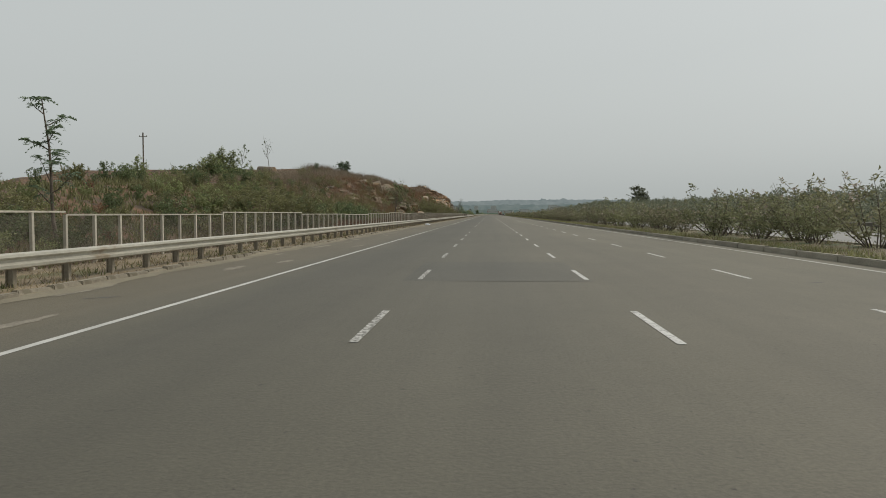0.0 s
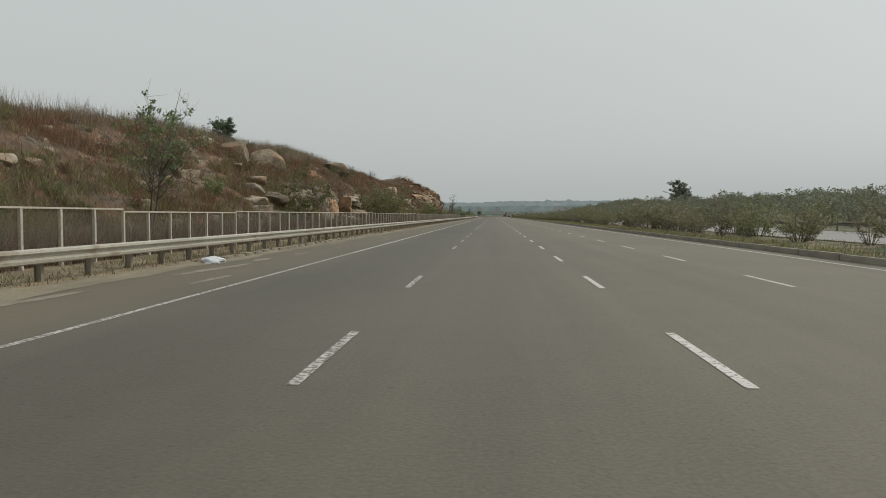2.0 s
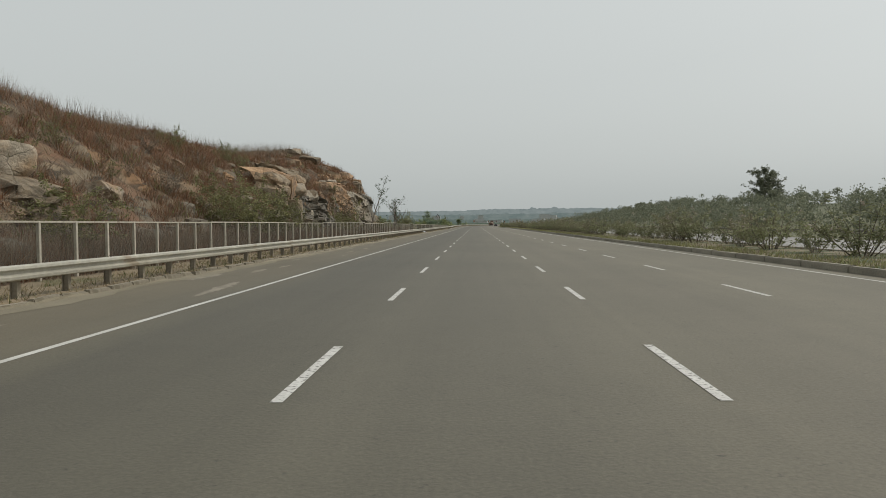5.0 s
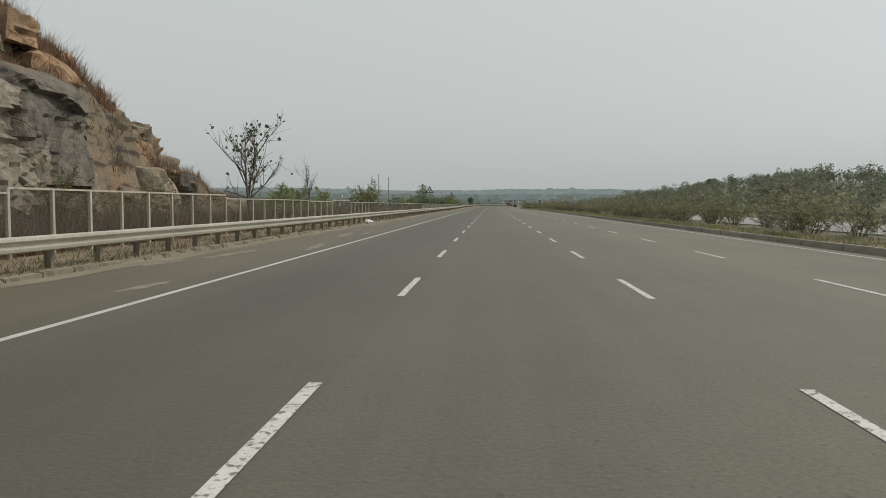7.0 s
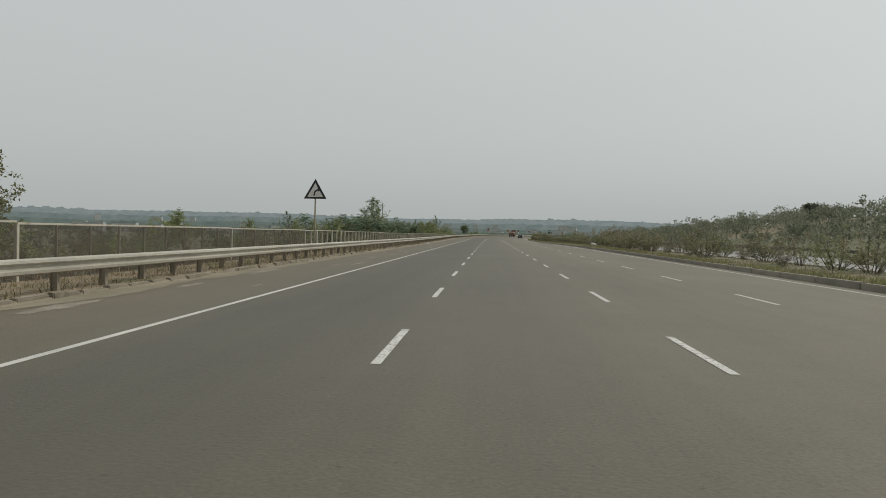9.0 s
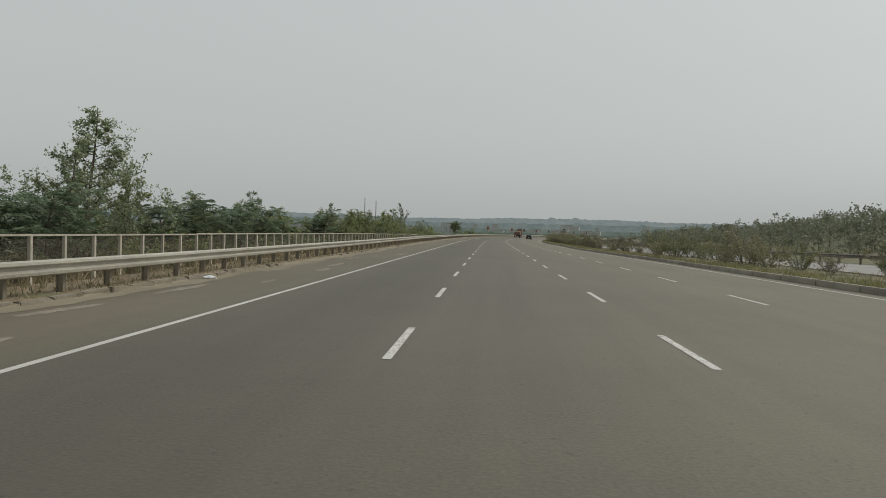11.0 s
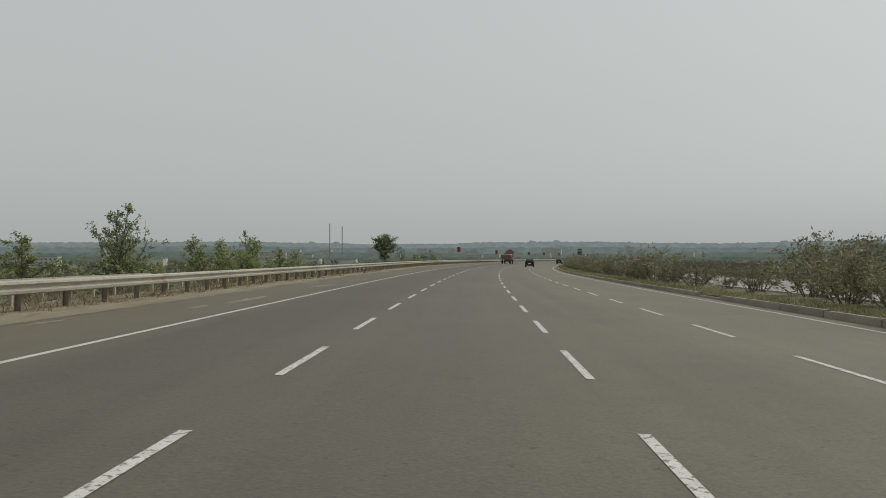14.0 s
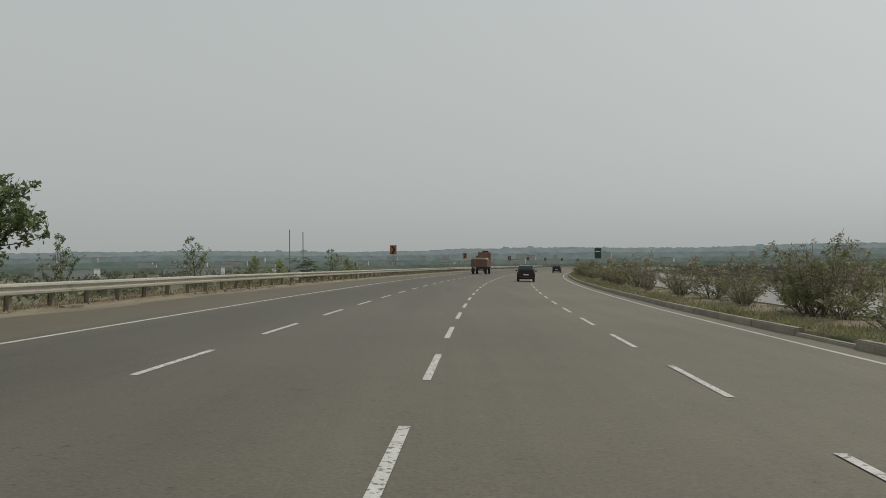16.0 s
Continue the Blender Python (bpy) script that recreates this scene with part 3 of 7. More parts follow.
def right_height(s, d):
    """The ground on the right: the opposite verge, then a low wooded rise."""
    low = -0.12 if d < 31.4 else 0.02
    u = (d - 33) / 38
    fall = float(np.interp(s, [-60, 560, 660, 960], [0, 0, -2.0, -5.0])) * smooth_step((d - 32) / 10)
    far = smooth_step((d - 115) / 150)
    return (low + fall + float(np.interp(s, *RIDGE)) * smooth_step(u) + 0.8 * noise.noise((s * 0.05, d * 0.05, 3)) * min(1, max(0, u * 3))) * (1 - far) - 9.0 * far


OUT = [-118, -108, -98, -88, -78, -70, -60, -52, -45, -40, -36, -33, -30, -28, -26]
NEAR = [-9.4, -8.8, -8.2, -7.6, -7.15, -6.95, -6.4]
hill = tagged(strip("hill", [-200, -160, -120, -90] + span(-60, 80, 2.0) + span(80.5, 326, 0.55) + [328, 330],
                    OUT + [-25 + 0.55 * i for i in range(10)] + [-19.6 + 0.32 * i for i in range(29)] + [-10.0], HILL, left_height, smooth=False),
              "dry reddish hillside cut back to broken granite beside the road", "hillside", kind="structure")
tagged(strip("embankment", span(330, 960, 4.0), OUT + [-25, -23, -21, -19, -17, -15, -13.5, -12.2, -11.0, -10.0], SCRUB, left_height),
       "scrub-covered embankment falling away beyond the fence", "embankment", kind="structure")
tagged(strip("roadside", [-200, -120] + span(-60, 960, 1.5), [-10.0] + NEAR, EARTH, left_height),
       "strip of dry earth under the guard rail and fence", "verge", kind="structure")
tagged(strip("verge", [-200, -160, -120, -90] + span(-60, 960, 2.0), [30.2, 31.3, 31.6, 33, 36, 40, 45, 50, 56, 62, 70, 80, 95, 115, 140, 165, 190, 215, 240, 268], SCRUB, right_height),
       "scrubby rising ground beyond the opposite carriageway", "verge", kind="structure")

# the flat land out to the horizon
rings, spokes = [120, 300, 600, 1000, 1600, 2400, 3400, 4600], 96
gv, gf = [(0, 400, -7)], []
for i, r in enumerate(rings):
    for j in range(spokes):
        a = 2 * math.pi * j / spokes
        gv.append((r * math.cos(a), 400 + r * math.sin(a), -7 + (1.2 * noise.noise((r * 0.01, j * 0.3, 0)) if r > 200 else 0)))
for j in range(spokes):
    gf.append((0, 1 + j, 1 + (j + 1) % spokes))
    for i in range(len(rings) - 1):
        a, b = 1 + i * spokes + j, 1 + i * spokes + (j + 1) % spokes
        gf.append((a, a + spokes, b + spokes, b))
tagged(new("ground", mesh_of("ground", gv, gf, SCRUB, True)), "flat scrubland reaching to the hazy horizon", "ground", kind="structure")

# wooded ridges one behind the other at the end of sight, haze painted in
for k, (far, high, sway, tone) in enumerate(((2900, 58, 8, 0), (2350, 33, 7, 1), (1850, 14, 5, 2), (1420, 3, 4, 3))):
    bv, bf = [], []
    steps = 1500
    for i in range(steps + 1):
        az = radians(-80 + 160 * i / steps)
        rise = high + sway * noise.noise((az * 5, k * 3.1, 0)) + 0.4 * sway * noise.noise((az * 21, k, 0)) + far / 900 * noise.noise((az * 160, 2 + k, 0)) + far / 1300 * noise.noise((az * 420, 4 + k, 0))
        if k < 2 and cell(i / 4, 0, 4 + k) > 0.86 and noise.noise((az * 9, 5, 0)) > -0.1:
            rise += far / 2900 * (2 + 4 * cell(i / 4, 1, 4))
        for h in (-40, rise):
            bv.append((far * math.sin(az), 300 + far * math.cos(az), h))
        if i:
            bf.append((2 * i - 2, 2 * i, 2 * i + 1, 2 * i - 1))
    tagged(new("backdrop", mesh_of("backdrop", bv, bf, FAR[k])), "wooded ridge with grey haze painted in" if k else "far hills and houses with pale haze painted in", "distant hills", kind="structure")

ROAD_S = span(-60, 960, 2.0)
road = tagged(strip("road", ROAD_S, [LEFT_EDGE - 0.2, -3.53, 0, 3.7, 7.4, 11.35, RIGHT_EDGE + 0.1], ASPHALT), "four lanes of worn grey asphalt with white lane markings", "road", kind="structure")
OPP = 17.6
tagged(strip("opposite_road", ROAD_S, [OPP - 0.1, 21, 25, 28.5, 30.4], PALE_ASPHALT), "pale opposite carriageway behind the planted median", "road", kind="structure")
median_d = [12.28, 12.3, 12.9, 13.6, 14.4, 15.2, 16, 16.8, 17.35]
tagged(strip("median", span(-60, 960, 1.5), median_d, MEDIAN_EARTH, lambda s, d: -0.2 if d < 12.29 else 0.13 + 0.12 * math.sin((d - 12.3) / 5.05 * math.pi) + 0.06 * noise.noise((s * 0.6, d * 0.9, 7))),
       "earth median with dry grass and planted bushes", "median strip", kind="structure")

# solid edge lines
for name, d, a, b, worn, lab in (("left_edge_line", -3.53, -60, 60, FRESH_PAINT, "thin white edge line along the shoulder"), ("left_edge_line", -3.53, 60, 102, FAINT_PAINT, "worn stretch of the edge line along the shoulder"), ("left_edge_line", -3.53, 102, 138.7, FRESH_PAINT, "thin white edge line along the shoulder"),
                                 ("left_edge_line", -3.53, 139.4, 960, FRESH_PAINT, "thin white edge line along the shoulder"), ("right_edge_line", 11.35, -60, 960, FRESH_PAINT, "white edge line beside the median kerb")):
    tagged(strip(name, span(a, b, 1.5), [d - 0.058, d + 0.058], worn, lambda s, dd: 0.004), lab, "road marking", kind="structure")

# ---- guard rail ----
RAIL_D = -7.35


def w_profile(d, top, face):
    """The waved section of a guard-rail beam; face: the side on which the waves stand out."""
    pts = [(0.0, 0.0), (0.085, -0.03), (0.095, -0.08), (0.006, -0.128), (0.006, -0.178), (0.095, -0.222), (0.085, -0.28), (0.0, -0.31)]
    outer = [(d + face * a, top + b) for a, b in pts]
    inner = [(d + face * (a - 0.014), top + b) for a, b in reversed(pts)]
    return outer + inner


def i_post(name, tall):
    bm = bmesh.new()
    for x, w, t in ((-0.07, 0.012, 0.11), (0.07, 0.012, 0.11), (0.0, 0.14, 0.01)):
        box(bm, (w, t, tall), Matrix.Translation((x, 0, tall / 2 - 0.15)))
    me = bpy.data.meshes.new(name)
    bm.to_mesh(me)
    bm.free()
    me.materials.append(POST_STEEL)
    return me


def block_mesh(name, size, mat, bevel=0.01):
    bm = boxed(size, None, bevel)
    me = bpy.data.meshes.new(name)
    bm.to_mesh(me)
    bm.free()
    me.materials.append(mat)
    return me


POST_ME = i_post("post", 0.86)
SPACER_ME = block_mesh("spacer", (0.14, 0.1, 0.3), POST_STEEL)
for a, b in ((-28.0, 190.3), (190.3, 408.6), (408.6, 626.9), (626.9, 845.2)):
    rail = thing("guard_rail", None, "weathered galvanised guard rail on steel posts along the shoulder", "guard rail", "shoulder guard rails")
    piece("beam", sweep("beam", span(a, b, 1.85), w_profile(RAIL_D, 0.73, 1), STEEL), rail, None, "pale galvanised wave beam")
    for i in range(round((b - a) / 1.85)):
        s = a + 0.78 + i * 1.85
        lean = random.uniform(-2, 2)
        post = piece("post", POST_ME, rail, along(s, RAIL_D - 0.22, 0.0, lean))
        if s < 640:
            piece("spacer", SPACER_ME, rail, along(s, RAIL_D - 0.08, 0.57))
# the guard rail along the far side of the opposite carriageway, shade in its colour
far_rail = thing("guard_rail", None, "grey guard rail beyond the opposite carriageway", "guard rail", "far guard rails")
piece("beam", sweep("beam", span(-28, 845, 3.7), w_profile(31.0, 0.78, -1), RAIL_SHADE_AND_SLAT_BROWN), far_rail)
FAR_POST = i_post("post", 0.9)
for i in range(230):
    piece("post", FAR_POST, far_rail, along(-26 + i * 3.7, 31.2, 0.0))

# ---- fence ----
# stretches of the fence: where each begins and how far apart its posts stand
FENCE_RUNS = [(-23.0, 1.46), (17.77, 1.47), (36.9, 1.52), (54.79, 1.54), (74.02, 1.67), (92.26, 1.7), (112.35, 1.77), (130.54, 1.8), (150.36, 1.84), (196.0, 1.78), (242.95, 1.73), (262.31, 1.79), (280.2, 1.79), (299.63, 1.74), (318.78, 1.7),
              (345.0, 1.6), (380.0, 1.5), (410.32, 1.43), (428.6, 1.4), (445.8, 1.39), (520.0, 1.39), (592.0, 1.39)]
# where the top steps up or down, and its height from there on
FENCE_STEPS = [(-30, 1.5), (0, 1.5), (18.6, 1.42), (30, 1.51), (44, 1.42), (57, 1.37), (69, 1.49), (83, 1.57), (96.8, 1.49), (107, 1.55), (120.6, 1.57), (132.5, 1.61), (144.6, 1.58), (160, 1.58), (174, 1.6), (188, 1.55), (203, 1.6), (218, 1.62), (231, 1.6), (242.2, 1.63), (253, 1.69), (263.6, 1.56), (279.5, 1.68), (294.2, 1.53), (308, 1.48), (315, 1.55), (321.8, 1.44),
               (330, 1.42), (343, 1.4), (356, 1.36), (369, 1.34), (382, 1.32), (395, 1.28), (407, 1.27), (415.8, 1.2), (427, 1.11), (438, 1.11), (450, 1.07), (460, 1.05), (470, 1.0), (480, 0.92), (490, 0.85), (500, 0.79), (510, 0.72), (521, 0.63), (532, 0.55), (544, 0.46), (556, 0.38), (568, 0.33), (580, 0.3)]
FENCE_D = -9.9
fence_posts = []
for (a, p), (b, _) in zip(FENCE_RUNS, FENCE_RUNS[1:]):
    n = round((b - a) / p)
    fence_posts += [a + (b - a) * i / n for i in range(n)]
POST_FENCE = block_mesh("post", (0.085, 0.1, 1.75), FENCE, 0.006)
POST_BROWN = block_mesh("post", (0.06, 0.06, 1.75), POST_STEEL, 0.006)


def fence_bay(at_s, run, top, dense):
    """One bay: posts, a top rail and wire netting; y runs along the road from the first post."""
    bay = thing("fence", along(at_s[0], FENCE_D, top - 1.5), "steel fence bay closely hung with brown netting" if dense else "cream-painted steel fence bay with brown wire netting", "fence", "roadside fence bays")
    for p in at_s:
        lean = 1.2 * (cell(p * 3, 1, 8) - 0.5)
        piece("post", POST_BROWN if dense and p != at_s[0] else POST_FENCE, bay, Matrix.Translation((0, p - at_s[0], 0.63)) @ pose(0, 0, 0, lean, lean * 0.6, 0))
    box_me = block_mesh("top_rail", (0.05, run - 0.02, 0.05), FENCE, 0.005)
    piece("top_rail", box_me, bay, Matrix.Translation((0.0, run / 2, 1.515)))
    sheet = mesh_of("netting", [(-0.04, 0.02, 0.1), (-0.04, run - 0.02, 0.1), (-0.04, run - 0.02, 1.49), (-0.04, 0.02, 1.49)], [(0, 1, 2, 3)], NETTING)
    piece("netting", sheet, bay, None, "brown wire netting")
    if dense:
        piece("netting", mesh_of("netting", [(0.04, 0.02, 0.1), (0.04, run - 0.02, 0.1), (0.04, run - 0.02, 1.49), (0.04, 0.02, 1.49)], [(0, 1, 2, 3)], NETTING), bay, None, "second layer of brown netting")


for (a, top), (b, _) in zip(FENCE_STEPS, FENCE_STEPS[1:] + [(592, 0)]):
    here = [p for p in fence_posts if a <= p < b]
    later = [p for p in fence_posts if p >= b]
    if here:
        fence_bay(here, (later[0] if later else b) - here[0], top, 328 < a < 372 or 314 < a < 320)


def far_fence_bay(a):
    """A bay of the close slatted fence beyond the opposite carriageway."""
    bay = thing("slatted_fence", along(a, 33.2, right_height(a, 33.2)), "brown slatted fence bay beyond the opposite carriageway", "fence", "far fence bays")
    for y in (0.04, 2.5, 4.96):
        piece("post", POST_BROWN, bay, Matrix.Translation((0, y, 0.7)))
    for z in (0.35, 1.45):
        piece("rail", FAR_FENCE_RAIL, bay, Matrix.Translation((-0.05, 2.5, z)))
    for i in range(20):
        piece("slat", FAR_SLAT, bay, Matrix.Translation((-0.09, 0.125 + i * 0.25, 0.85)))


FAR_FENCE_RAIL = block_mesh("rail", (0.04, 4.98, 0.06), RAIL_SHADE_AND_SLAT_BROWN, 0.006)
FAR_SLAT = block_mesh("slat", (0.02, 0.15, 1.5), RAIL_SHADE_AND_SLAT_BROWN, 0.004)
for i in range(30):
    far_fence_bay(604 + 5.02 * i)

# ---- plants ----


def tube(verts, faces, path, radii, sides=6):
    """Add a tapered limb along a path."""
    base = len(verts)
    for i, p in enumerate(path):
        d = (path[min(i + 1, len(path) - 1)] - path[max(i - 1, 0)])
        d = d.normalized() if d.length > 1e-6 else Vector((0, 0, 1))
        u = d.orthogonal().normalized()
        v = d.cross(u)
        for j in range(sides):
            a = 2 * math.pi * j / sides
            verts.append(p + (u * math.cos(a) + v * math.sin(a)) * radii[i])
    for i in range(len(path) - 1):
        for j in range(sides):
            k = (j + 1) % sides
            faces.append((base + i * sides + j, base + i * sides + k, base + (i + 1) * sides + k, base + (i + 1) * sides + j))


def leaf(verts, faces, p, way, size, wide, rng, flat=False):
    """A small folded leaf, or a plain three-cornered one."""
    up = Vector((rng.gauss(0, 1), rng.gauss(0, 1), rng.gauss(0, 1)))
    side = way.cross(up)
    if side.length < 1e-5:
        return
    side = side.normalized() * size * wide
    b = len(verts)
    mid = p + way * size * 0.5
    sag = way.cross(side).normalized() * size * 0.12
    if flat:
        verts.extend([p + side * 0.5, p - side * 0.9 + way * size * 0.4, p + way * size])
        faces.append((b, b + 1, b + 2))
        return
    verts.extend([p, mid + side + sag, p + way * size, mid - side + sag])
    faces.append((b, b + 1, b + 2))
    faces.append((b, b + 2, b + 3))


def rand_way(rng, lift=0.0):
    while True:
        v = Vector((rng.uniform(-1, 1), rng.uniform(-1, 1), rng.uniform(-1, 1)))
        if 0.05 < v.length < 1:
            v.z += lift
            return v.normalized()


def grow(seed, height, stems, spread, leaves, size, wide, leaf_mat, label, category, name, forks=4, twigs=3, start=0.25, bare=0.0, lean=0.0, flowers=0, thick=0.03, group="", upright_limbs=0.5, hang=0.0):
    """A bush or tree: stems that fork into limbs and twigs, and single leaves along the twigs."""
    rng = random.Random(seed)
    tv, tf, lv, lf, fv, ff = [], [], [], [], [], []
    tips = []

    def limb(p, way, length, r, depth):
        n = 4
        path, radii = [p.copy()], [r]
        w = way.copy()
        for i in range(n):
            w = (w + rand_way(rng) * 0.22 + Vector((0, 0, 0.12 * upright_limbs))).normalized()
            path.append(path[-1] + w * length / n)
            radii.append(r * (1 - 0.7 * (i + 1) / n))
        tube(tv, tf, path if depth == 0 else path[::2], radii if depth == 0 else radii[::2], 3)
        if depth >= 2:
            tips.append(path)
            return
        for k in range(forks if depth == 0 else twigs):
            f = start + (1 - start) * (k + rng.random()) / (forks if depth == 0 else twigs)
            q = path[0].lerp(path[-1], 0)
            i = min(n - 1, int(f * n))
            q = path[i].lerp(path[i + 1], f * n - i)
            away = (w * upright_limbs + rand_way(rng, 0.25)).normalized()
            limb(q, away, length * rng.uniform(0.35, 0.6) * (1.15 - 0.45 * f), r * 0.5 * (1.1 - 0.5 * f), depth + 1)
        tips.append(path[2:])

    for k in range(stems):
        a = 2 * math.pi * (k + rng.random() * 0.6) / stems
        out_by = Vector((math.cos(a) * spread, math.sin(a) * spread, 1)) if stems > 1 else Vector((lean, 0, 1))
        root = Vector((math.cos(a), math.sin(a), 0)) * (0.05 * height * (0.2 if stems == 1 else 1)) + Vector((0, 0, -0.08))
        limb(root, out_by.normalized(), height * rng.uniform(0.62, 0.8) if stems > 1 else height * 0.78, thick, 0)
    for k in range(int(leaves * (1 - bare))):
        path = rng.choice(tips)
        i = rng.randrange(len(path) - 1)
        p = path[i].lerp(path[i + 1], rng.random()) + rand_way(rng) * 0.02 * height
        w = rand_way(rng, 0.2 - hang)
        leaf(lv, lf, p, w, size * rng.uniform(0.7, 1.3), wide, rng)
    for k in range(flowers):
        path = rng.choice(tips)
        for j in range(3):
            leaf(fv, ff, path[-1] + rand_way(rng) * 0.05, rand_way(rng, 0.4), 0.07, 0.5, rng)
    plant = thing(name, None, label, category, group)
    piece("trunk", mesh_of("trunk", tv, tf, BARK, True), plant)
    if lf:
        piece("crown", mesh_of("crown", lv, lf, leaf_mat), plant)
    if ff:
        tagged(piece("blossom", mesh_of("blossom", fv, ff, PETAL), plant, None, "pale pink flower clusters"), kind="stuff")
    return plant


def frond(verts, faces, p, way, length, rng, pairs=5):
    """A feathered leaf: a drooping rib with narrow leaflets on both sides."""
    side = way.cross(Vector((0, 0, 1)))
    if side.length < 1e-3:
        return
    side.normalize()
    roll = Vector((0, 0, rng.uniform(-0.3, 0.3)))
    for i in range(pairs):
        t = (i + 0.6) / pairs
        q = p + way * length * t - Vector((0, 0, 0.6 * length * t * t))
        size = length * 0.4 * (1.15 - abs(t - 0.45) * 1.3)
        for k in (-1, 1):
            w = (side * k + way * 0.35 + roll * k - Vector((0, 0, rng.uniform(0.1, 0.9)))).normalized() * size
            across = way * length / pairs * 0.34
            b = len(verts)
            verts.extend([q - across * 1.3, q + across * 1.3, q + w])
            faces.append((b, b + 1, b + 2))


def bent(rng, p, way, length, n, wander=0.2, lift=0.0):
    """A wandering path for a limb."""
    path, w = [p.copy()], way.normalized()
    for _ in range(n):
        w = (w + rand_way(rng) * wander + Vector((0, 0, lift))).normalized()
        path.append(path[-1] + w * length / n)
    return path


def finish(name, label, category, group, tv, tf, lv, lf, mat):
    plant = thing(name, None, label, category, group)
    piece("trunk", mesh_of("trunk", tv, tf, BARK, True), plant)
    if lf:
        piece("crown", mesh_of("crown", lv, lf, mat), plant)
    return plant


def frond_tree(seed, height, radius, limbs, mat, label, name, group="", length=0.62, stems=1, fronds=7, category="tree"):
    """A thin tree with layered umbrellas of feathered leaves at the limb ends."""
    rng = random.Random(seed)
    tv, tf, lv, lf = [], [], [], []
    for k in range(stems):
        a0 = rng.uniform(0, 6.28)
        start = Vector((math.cos(a0), math.sin(a0), 0)) * (0.12 if stems > 1 else 0) - Vector((0, 0, 0.15))
        tilt = Vector((math.cos(a0) * 0.3, math.sin(a0) * 0.3, 1)) if stems > 1 else Vector((rng.gauss(0, 0.06), rng.gauss(0, 0.06), 1))
        path = bent(rng, start, tilt, height * (0.9 if k == 0 else rng.uniform(0.6, 0.85)), 7, 0.12, 0.05)
        tube(tv, tf, path, [0.055 * height / 4 * (1 - 0.8 * i / 7) for i in range(8)], 5)
        ends = [path[-1]]
        for j in range(limbs):
            f = 0.34 + 0.6 * (j + rng.random() * 0.7) / limbs
            i = min(6, int(f * 7))
            q = path[i].lerp(path[i + 1], f * 7 - i)
            a = a0 + j * 2.4 + rng.uniform(-0.4, 0.4)
            out_by = Vector((math.cos(a), math.sin(a), rng.uniform(0.35, 0.9)))
            arm = bent(rng, q, out_by, radius * rng.uniform(0.5, 1.05) * (1.2 - 0.45 * f), 4, 0.22, 0.06)
            tube(tv, tf, arm, [0.022 * (1 - 0.16 * i) for i in range(5)], 3)
            ends.append(arm[-1])
            ends.append(arm[2] + Vector((0, 0, 0.05)))
        for e in ends:
            for j in range(fronds):
                a = 6.28 * (j + rng.random() * 0.6) / fronds
                way = Vector((math.cos(a), math.sin(a), rng.uniform(-0.3, 1.1))).normalized()
                frond(lv, lf, e, way, length * rng.uniform(0.7, 1.2), rng)
    return finish(name, label, category, group, tv, tf, lv, lf, mat)


def leafy_tree(seed, height, radius, limbs, leaves, size, mat, label, name, group="", clear=0.12, shape="cone", category="tree", wide=0.42, clump=0.1, stems=1, lift=0.16, rise=0.75):
    """A tree with a leader, spreading limbs and twigs, and small leaves in loose clumps along the twigs."""
    rng = random.Random(seed)
    tv, tf, lv, lf, twigs = [], [], [], [], []
    for k in range(stems):
        a0 = rng.uniform(0, 6.28)
        tilt = Vector((math.cos(a0) * 0.22, math.sin(a0) * 0.22, 1)) if stems > 1 else Vector((rng.gauss(0, 0.05), rng.gauss(0, 0.05), 1))
        path = bent(rng, Vector((0, 0, -0.15)), tilt, height * (1.0 if k == 0 else rng.uniform(0.65, 0.9)), 8, 0.1, 0.05)
        tube(tv, tf, path, [0.014 * height * (1 - 0.88 * i / 8) for i in range(9)], 6)
        twigs.append(path[-3:])
        for j in range(limbs):
            f = clear + (0.96 - clear) * (j + rng.random() * 0.8) / limbs
            i = min(7, int(f * 8))
            q = path[i].lerp(path[i + 1], f * 8 - i)
            g = (f - clear) / (1 - clear)
            reach = {"cone": 1.15 * (1 - 0.95 * g) ** 1.15 + 0.05, "oval": 0.35 + 1.5 * math.sqrt(max(0.0, g * (1 - g))) * (1.1 - 0.3 * g), "broad": 0.75 + 0.5 * math.sin(g * 3.1)}[shape]
            a = a0 + j * 2.4 + rng.uniform(-0.5, 0.5)
            out_by = Vector((math.cos(a), math.sin(a), rise * rng.uniform(0.6, 1.4)))
            arm = bent(rng, q, out_by, radius * reach * rng.uniform(0.65, 1.25), 4, 0.24, lift)
            tube(tv, tf, arm, [0.006 * height * (1 - 0.8 * g) * (1 - 0.2 * i) + 0.004 for i in range(5)], 3)
            twigs.extend([arm[1:]] * (1 + int(4 * reach)))
            for m in range(5):
                i = rng.randrange(1, 4)
                q = arm[i].lerp(arm[i + 1], rng.random())
                twig = bent(rng, q, rand_way(rng, 0.55), radius * reach * rng.uniform(0.25, 0.5), 3, 0.3, 0.1)
                tube(tv, tf, [twig[0], twig[-1]], [0.008, 0.004], 3)
                twigs.extend([twig] * (1 + int(3 * reach)))
    while len(lf) < leaves:
        t = rng.choice(twigs)
        i = rng.randrange(len(t) - 1)
        c = t[i].lerp(t[i + 1], rng.random())
        for _ in range(rng.randrange(4, 12)):
            leaf(lv, lf, c + rand_way(rng) * clump * rng.random(), rand_way(rng, 0.1), size * rng.uniform(0.7, 1.4), wide * 1.25, rng, True)
    return finish(name, label, category, group, tv, tf, lv, lf, mat)


